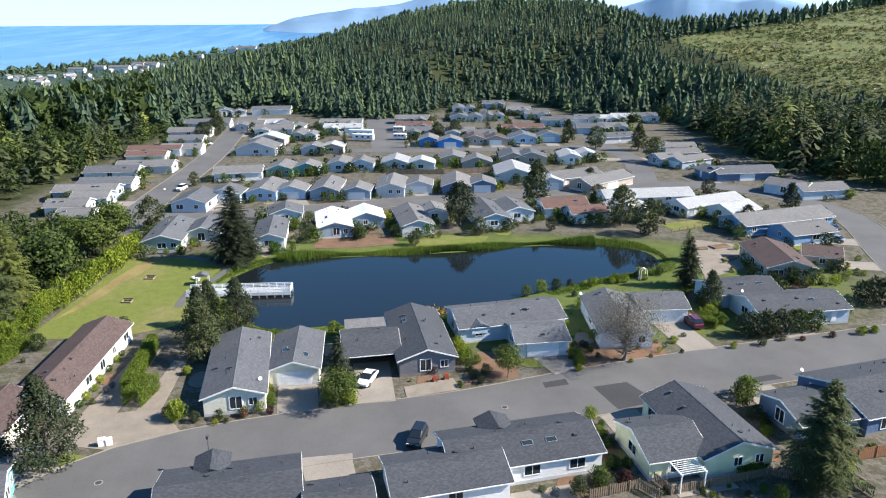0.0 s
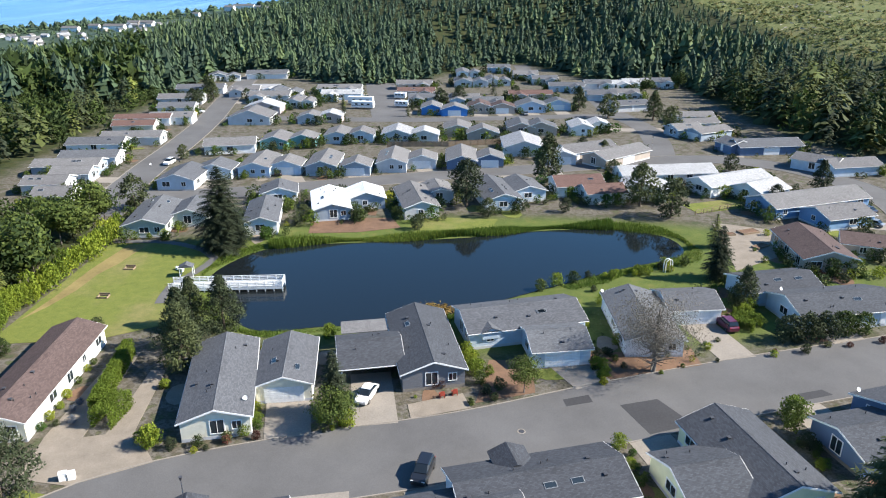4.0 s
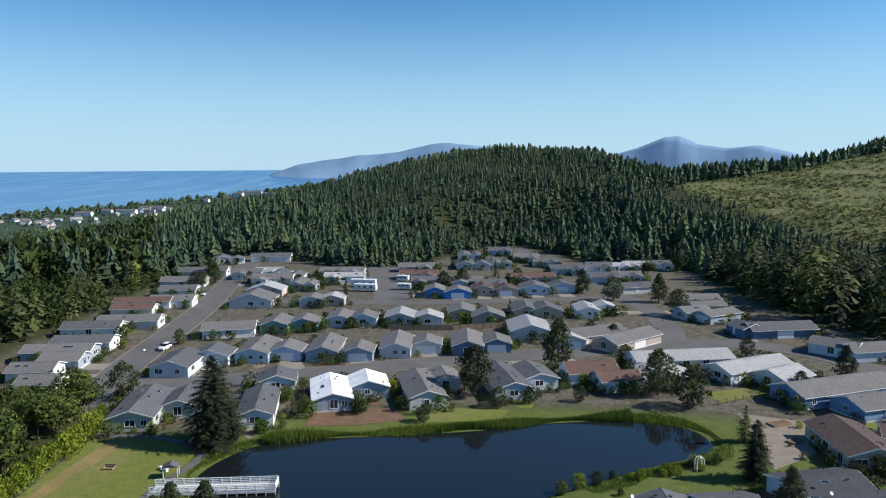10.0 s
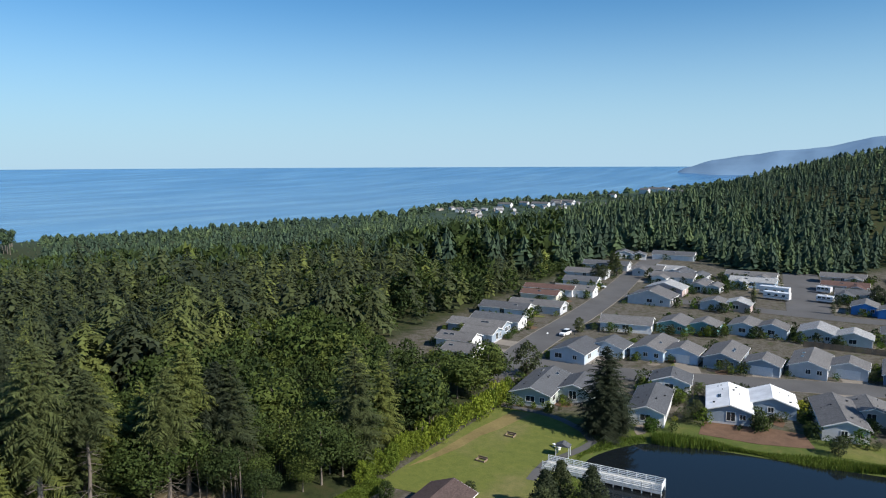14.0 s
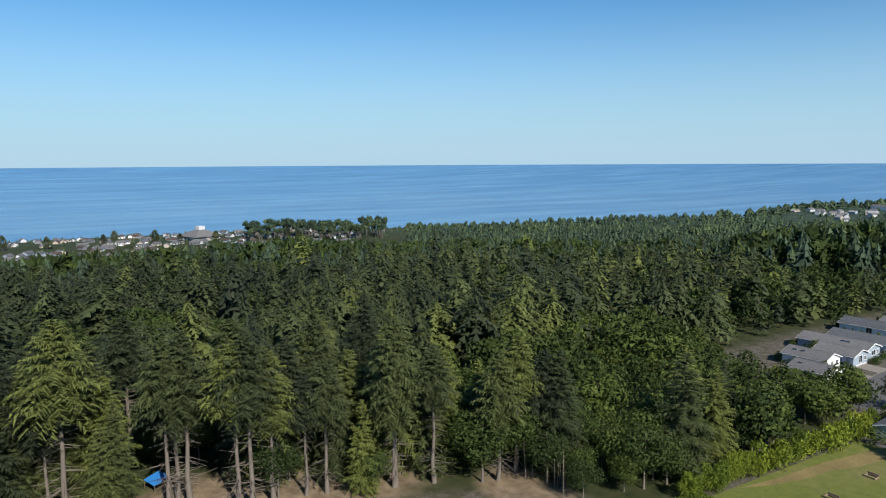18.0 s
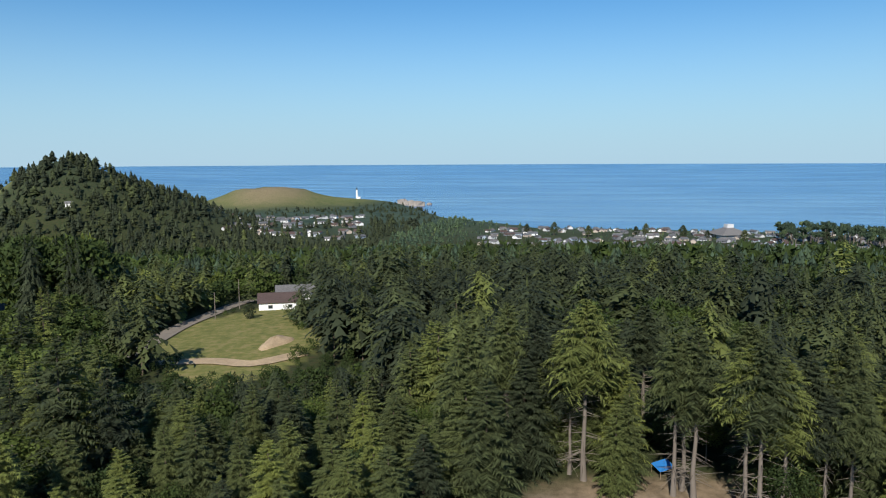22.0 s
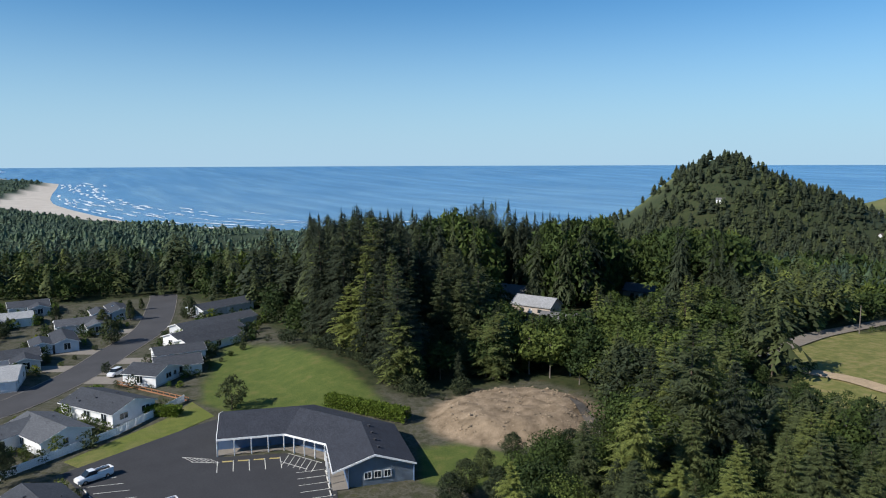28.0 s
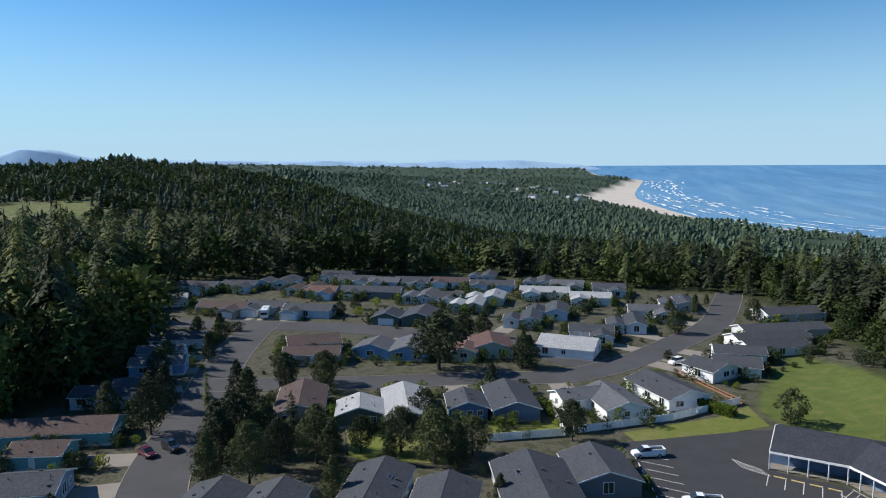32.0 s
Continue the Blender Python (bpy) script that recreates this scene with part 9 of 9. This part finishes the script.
# ---- the distance ----
FAR_WALL = [WALL[k] for k in ("white", "palegrey", "cream", "bluegrey", "tan", "darkgrey")]
FAR_ROOF = [ROOF[k] for k in ("slate", "grey", "pale", "brown")]


FAR_GEO = {}


def far_house(x, y, yaw, w, l, h, c, rf, label="small house among the trees"):
    """A small gabled house; those of the far towns are gathered into one mesh for each town and paint."""
    s = w / 2 * 0.6
    wall = [(-w / 2, 0), (w / 2, 0), (w / 2, h), (0, h + s), (-w / 2, h)]
    roof = [(-w / 2 - 0.5, h - 0.15), (0, h + s + 0.1), (w / 2 + 0.5, h - 0.15), (w / 2 + 0.5, h + 0.15), (0, h + s + 0.4), (-w / 2 - 0.5, h + 0.15)]
    m = at2(x, y, yaw, float(land(x, y)) - 0.3)
    if math.hypot(x, y) > 900 and "wooded hill" not in label:
        FAR_GEO.setdefault((label, "walls", FAR_WALL[c]), Geo()).prism(wall, -l / 2, l / 2, m)
        FAR_GEO.setdefault((label, "roofs", FAR_ROOF[rf]), Geo()).prism(roof, -l / 2 - 0.5, l / 2 + 0.5, m)
        g = FAR_GEO.setdefault((label, "windows", GLASS), Geo())
        for sx in (-1, 1):
            for k in (-0.25, 0.2):
                g.box(sx * w / 2 - 0.06, l * k, 1.1, sx * w / 2 + 0.06, l * k + 1.6, 2.3, m)
        return
    ob = thing("house", label, "house", m, "distant houses")
    part("wall", Geo().prism(wall, -l / 2, l / 2), FAR_WALL[c], ob)
    part("roof", Geo().prism(roof, -l / 2 - 0.5, l / 2 + 0.5), FAR_ROOF[rf], ob)
    for sx in (-1, 1):
        for k in (-0.28, 0.18):
            part("window", Geo().box(sx * w / 2 - 0.05, l * k, 1.1, sx * w / 2 + 0.05, l * k + 1.5, 2.3), GLASS, ob)
    part("door", Geo().box(w / 2 - 0.05, -0.6, 0.3, w / 2 + 0.06, 0.4, 2.3), DOORM, ob)


rnd = random.Random(77)
for k in range(200):        # village on the shore terrace
    a, d = radians(rnd.uniform(66, 97)), rnd.uniform(930, 1190)
    far_house(-math.sin(a) * d, math.cos(a) * d, rnd.uniform(0, 180), rnd.uniform(5, 8.5), rnd.uniform(8, 15), rnd.uniform(2.2, 3.6), rnd.choice((0, 1, 3, 3, 4, 4, 5, 5)), rnd.choice((0, 0, 1, 1, 3)), "small pale house of the village by the sea")
for k in range(120):        # village under the headland
    a, d = radians(rnd.uniform(106.5, 119)), rnd.uniform(1020, 1500)
    far_house(-math.sin(a) * d, math.cos(a) * d, rnd.uniform(0, 180), rnd.uniform(6.5, 10), rnd.uniform(9, 16), rnd.uniform(2.4, 4.0), rnd.choice((0, 0, 1, 3, 4, 4, 5, 5)), rnd.choice((0, 0, 1, 3)), "small pale house below the headland")
for k in range(84):        # town to the north, in three quarters
    a0, a1, d0, d1 = ((11, 15, 1880, 2110), (16.5, 24, 1560, 1780), (23, 33, 1400, 1620))[k % 3]
    a, d = radians(rnd.uniform(a0, a1)), rnd.uniform(d0, d1)
    far_house(-math.sin(a) * d, math.cos(a) * d, rnd.uniform(0, 180), rnd.choice((7, 8, 9, 10, 20 if k % 9 == 0 else 9)), rnd.uniform(10, 17) * (1.8 if k % 9 == 0 else 1), rnd.uniform(3.5, 6), rnd.choice((0, 1, 1, 4, 4, 3)), rnd.choice((0, 1, 1, 2)), "pale building of the coastal town")
for a, d, w, l, h, c in ((27.4, 1690, 16, 46, 9, 0), (25.9, 1720, 14, 30, 9, 1), (24.6, 1700, 18, 60, 10, 0), (23.3, 1750, 14, 36, 8, 4), (22.4, 1700, 16, 40, 8, 1), (16.6, 1960, 16, 34, 12, 1), (15.9, 1990, 18, 44, 13, 0), (15.2, 1960, 16, 40, 14, 0), (14.5, 1930, 15, 30, 11, 1), (19.0, 1900, 12, 22, 9, 0)):
    far_house(-math.sin(radians(a)) * d, math.cos(radians(a)) * d, 60 + a, w * 0.8, l * 0.75, h * 0.85, c, 1, "large pale building of the coastal town")
for k in range(14):        # scattered below the wooded hill
    a, d = radians(rnd.uniform(116, 133)), rnd.uniform(430, 820)
    far_house(-math.sin(a) * d, math.cos(a) * d, rnd.uniform(0, 180), rnd.uniform(8, 11), rnd.uniform(10, 16), rnd.uniform(5, 8), rnd.randrange(5), rnd.randrange(4), "house among trees below the wooded hill")
for k in range(34):        # far town along the south beach
    a, d = radians(rnd.uniform(182, 196)), rnd.uniform(2100, 3200)
    far_house(-math.sin(a) * d, math.cos(a) * d, rnd.uniform(0, 180), rnd.uniform(9, 15), rnd.uniform(12, 30), rnd.uniform(5, 9), rnd.choice((0, 1, 1, 4)), rnd.choice((0, 1, 2)), "far pale building along the beach town")
far_house(-799, -618, 38, 7, 10, 5, 0, 1, "white house on the wooded hill")
for (x, y), c in zip(FOREST_HOMES, ((4, 2), (4, 0), (4, 1), (0, 3), (1, 1), (4, 1))):
    far_house(x, y, 23, 8.5, 15, 3.2, c[0], c[1], "low house in a clearing of the forest")
for (label, piece, material), g in FAR_GEO.items():
    thing("far_" + piece, label.replace("house", "houses").replace("building", "buildings") + ", " + piece, "houses", geo=g, material=material, kind="stuff")
hp = thing("village_hall", "large grey hall with a pyramid roof by the sea", "hall", at2(-1085, 230, 20, float(land(-1085, 230))))
part("wall", Geo().box(-20, -20, -1, 20, 20, 6), WALL["palegrey"], hp)
part("roof", Geo().add([(-24, -24, 6), (24, -24, 6), (24, 24, 6), (-24, 24, 6), (-5, -5, 15), (5, -5, 15), (5, 5, 15), (-5, 5, 15)], [(0, 1, 5, 4), (1, 2, 6, 5), (2, 3, 7, 6), (3, 0, 4, 7), (4, 5, 6, 7), (3, 2, 1, 0)]), ROOF["grey"], hp)
part("lantern", Geo().box(-5, -5, 15, 5, 5, 20), WALL["palegrey"], hp)

lh = thing("lighthouse", "white lighthouse tower with a dark lantern on the headland", "lighthouse", at2(-1914, -581, 0, -52))
tw = Geo()
tw.tube((0, 0, -14), (0, 0, 22), 3.4, 2.2, 16)
part("tower", tw, WHITEWOOD, lh)
part("gallery", Geo().tube((0, 0, 22), (0, 0, 23), 3.0, 3.0, 16), DARKTRIM, lh)
part("lantern", Geo().tube((0, 0, 23), (0, 0, 26), 1.7, 1.7, 12), GLASS, lh)
part("dome", Geo().tube((0, 0, 26), (0, 0, 29), 2.0, 0.3, 12), DARKTRIM, lh)
part("outbuilding", Geo().prism([(-3.5, -14), (3.5, -14), (3.5, 0), (0, 2.5), (-3.5, 0)], 3, 10), WHITEWOOD, lh)


def sea_rocks():
    r = random.Random(5)
    for k in range(9):
        a, d = radians(103.2 - 0.28 * k + r.uniform(-0.2, 0.2)), 2010 + r.uniform(-50, 40)
        x, y = -math.sin(a) * d, math.cos(a) * d
        g = Geo()
        n, w, h = 9, r.uniform(10, 20) * (1 if k < 6 else 0.5), r.uniform(8, 17) * (1 if k < 5 else 0.4)
        vs = []
        for j, (rr, zz) in enumerate(((1.2, -6), (1.0, 0.35), (0.8, 0.8), (0.35, 1.0))):
            vs += [(w * rr * r.uniform(0.75, 1.2) * math.cos(6.283 * i / n), w * rr * r.uniform(0.75, 1.2) * math.sin(6.283 * i / n), zz if j == 0 else h * zz * r.uniform(0.85, 1.1)) for i in range(n)]
        g.add(vs, [(j * n + i, j * n + (i + 1) % n, (j + 1) * n + (i + 1) % n, (j + 1) * n + i) for j in range(3) for i in range(n)] + [tuple(range(3 * n, 4 * n))])
        thing("sea_rock", "rough pale rock in the sea off the headland", "rock", at2(x, y, 0, SEA), "rocks off the headland", geo=g, material=ROCK)


sea_rocks()


def foam():
    m, nt, b = mat("foam", 0.7, 0, 0.2)
    nt.links.new(ramp(nt, noise_tex(nt, 0.05, 4), [(0.3, (0.55, 0.6, 0.64)), (0.7, (0.85, 0.87, 0.88))]), b.inputs["Base Color"])
    r = random.Random(9)
    g = Geo()
    for row, keep in ((4, 0.8), (40, 0.5), (75, 0.6), (110, 0.7), (135, 0.75), (190, 0.6), (222, 0.75), (265, 0.4), (315, 0.45)):
        y0 = 1150.0
        while y0 < 3500:
            span = r.uniform(50, 190) if y0 < 1800 else r.uniform(60, 170)
            if r.random() < keep:
                n, thick, ph = 12, r.uniform(3, 11) if y0 < 1800 else r.uniform(4, 14), r.uniform(0, 6)
                vs = []
                off = row * (1.0 if y0 < 1700 else 0.7 if y0 < 2100 else 0.5) + r.uniform(-8, 8)
                for i in range(n + 1):
                    yy = y0 + span * i / n
                    xx = float(np.mean(np.interp([yy - 120, yy, yy + 120], BEACH_Y, WATER_X))) - off + 2.2 * math.sin(i * 0.8 + ph)
                    wd = max(0.12, math.sin(math.pi * i / n)) * thick * (1 + 0.45 * math.sin(i * 1.9 + ph))
                    for q in (xx, xx - wd):
                        vs.append((q, -yy, float(sea_z(np.hypot(q, yy))) + 0.5))
                g.add(vs, [(2 * i, 2 * i + 1, 2 * i + 3, 2 * i + 2) for i in range(n)])
            y0 += span * (r.uniform(0.7, 1.5) if y0 < 1800 else r.uniform(0.8, 1.9))
    thing("surf", "white lines of surf rolling toward the beach", "surf", geo=g, material=m, kind="stuff")


foam()


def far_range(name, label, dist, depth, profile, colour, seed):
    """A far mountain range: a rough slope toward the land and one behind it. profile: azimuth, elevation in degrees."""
    # the blue is aerial haze painted into the base colour of the slopes
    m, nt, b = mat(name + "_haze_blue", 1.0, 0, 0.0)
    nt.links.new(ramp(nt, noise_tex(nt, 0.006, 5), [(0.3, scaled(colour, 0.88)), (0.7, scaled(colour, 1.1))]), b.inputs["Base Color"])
    r = np.random.RandomState(seed)
    az = np.linspace(profile[0][0], profile[-1][0], 90)
    el = np.interp(az, [p[0] for p in profile], [p[1] for p in profile]) if profile[0][0] < profile[-1][0] else np.interp(-az, [-p[0] for p in profile], [p[1] for p in profile])
    top = 50 + dist * np.tan(np.radians(el)) + 2.5 * np.sin(az * 1.1 + seed) + 1.2 * np.sin(az * 2.7)
    rows = [(dist - depth, 0.0), (dist - depth * 0.5, 0.55), (dist - depth * 0.15, 0.9), (dist, 1.0), (dist + depth * 0.4, 0.2)]
    vs = []
    for q, k in rows:
        for a, t in zip(az, top):
            z = SEA - 10 + (t - SEA + 10) * k + (9 * math.sin(a * 0.9 + 9 * k) + 5 * math.sin(a * 2.1 + 5 * k) if 0 < k < 1 else 0)
            vs.append((-math.sin(radians(a)) * q, math.cos(radians(a)) * q, z))
    f = [(j * 90 + i, j * 90 + i + 1, (j + 1) * 90 + i + 1, (j + 1) * 90 + i) for j in range(4) for i in range(89)]
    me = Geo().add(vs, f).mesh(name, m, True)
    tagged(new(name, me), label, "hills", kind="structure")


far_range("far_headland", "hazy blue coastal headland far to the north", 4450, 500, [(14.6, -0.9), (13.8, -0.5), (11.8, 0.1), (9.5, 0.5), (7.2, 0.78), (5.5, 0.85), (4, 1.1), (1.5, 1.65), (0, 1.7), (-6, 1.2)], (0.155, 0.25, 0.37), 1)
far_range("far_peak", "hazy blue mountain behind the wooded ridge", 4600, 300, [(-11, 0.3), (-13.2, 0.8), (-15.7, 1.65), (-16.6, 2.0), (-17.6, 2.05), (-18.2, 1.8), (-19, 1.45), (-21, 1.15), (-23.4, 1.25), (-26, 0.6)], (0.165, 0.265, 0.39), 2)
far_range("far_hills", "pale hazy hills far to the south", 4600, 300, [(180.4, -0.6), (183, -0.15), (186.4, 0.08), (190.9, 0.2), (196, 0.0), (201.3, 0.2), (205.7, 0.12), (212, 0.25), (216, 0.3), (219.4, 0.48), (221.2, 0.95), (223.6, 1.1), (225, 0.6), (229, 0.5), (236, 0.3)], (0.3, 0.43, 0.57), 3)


# ---- things at the edge of the wood ----
tent = thing("tarpaulin_shelter", "bright blue tarpaulin shelter in the clearing", "shelter", at2(-112.5, 15.6, 20, float(land(-112.5, 15.6))))
part("sheet", Geo().add([(-1.6, -1.3, 1.4), (1.6, -1.3, 1.3), (1.6, 1.3, 1.9), (-1.6, 1.3, 2.0), (-1.6, -1.3, 1.37), (1.6, -1.3, 1.27), (1.6, 1.3, 1.87), (-1.6, 1.3, 1.97)], [(0, 1, 2, 3), (7, 6, 5, 4), (0, 4, 5, 1), (1, 5, 6, 2), (2, 6, 7, 3), (3, 7, 4, 0)]), plain_mat("blue_tarpaulin", (0.03, 0.2, 0.55), 0.5), tent)
for sx in (-1.5, 1.5):
    for sy, hh in ((-1.2, 1.3), (1.2, 1.85)):
        part("pole", Geo().tube((sx, sy, -0.2), (sx, sy, hh), 0.04, 0.04, 6), WOOD, tent)
for x, y, h in ((-217, -116, 9), (-239, -118, 11), (-287, -125, 9)):
    p = thing("utility_pole", "weathered wooden utility pole beside the lane", "pole", at2(x, y, 30, float(land(x, y))), "utility poles")
    part("post", Geo().tube((0, 0, -0.5), (0, 0, h), 0.16, 0.11, 8), PALEBARK, p)
    part("crossarm", Geo().box(-0.9, -0.06, h - 0.7, 0.9, 0.06, h - 0.55), PALEBARK, p)
tree("round", -218, -104, 5, 0, 1.0)
_rs = np.random.RandomState(71)
_line = np.array(spline(LOT, 2.2, True))
_line = _line + _rs.normal(0, 2.2, _line.shape)
_line = _line[_rs.rand(len(_line)) < 0.75]
_keep = np.min([np.hypot(_line[:, 0] - a, _line[:, 1] - b) for a, b in spline(LANE, 3)], axis=0) > 4.5
_line = _line[_keep]
grove("brush", "ragged green brush round the meadow", _line[:, 0], _line[:, 1], _rs.uniform(0.8, 3.2, len(_line)), [dense(s, 18, 18, 0.09, 0.55, 0.05, 0.5, 0.4, 0.4) for s in (76, 77)], BROAD, 72, 1.1, category="shrubs")
_foot = np.array(spline([(-57, -188), (-60.5, -172), (-62.5, -158), (-65, -146), (-66, -136), (-70, -126.5), (-80, -125)], 1.6))
_foot = _foot + _rs.normal(0, 1.1, _foot.shape) - np.array([1.5, 0])
grove("brush", "dark brush at the foot of the spruces", _foot[:, 0], _foot[:, 1], _rs.uniform(1.0, 3.8, len(_foot)), [dense(s, 20, 22, 0.08, 0.55, 0.05, 0.5, 0.4, 0.4) for s in (78, 79)], PINE, 73, 1.1, category="shrubs")


def heap(x, y, rx, ry, h, label, seed):
    r = random.Random(seed)
    g = Geo()
    n, rings = 22, 7
    vs = []
    for j in range(rings):
        t = j / (rings - 1)
        for i in range(n):
            a = 6.283 * i / n
            k = (1 - t) * (1 + 0.18 * math.sin(3 * a + seed) + r.uniform(-0.06, 0.06))
            vs.append((rx * k * math.cos(a), ry * k * math.sin(a), h * (t ** 0.7) * r.uniform(0.85, 1.1) - 0.25 * (j == 0)))
    g.add(vs, [(j * n + i, j * n + (i + 1) % n, (j + 1) * n + (i + 1) % n, (j + 1) * n + i) for j in range(rings - 1) for i in range(n)])
    thing("soil_mound", label, "dirt heap", at2(x, y, 0, float(land(x, y))), geo=g.mesh("soil_mound", DIRT, True))


heap(-183, -80, 8.5, 3.6, 1.9, "heap of pale sandy soil on the meadow", 2)
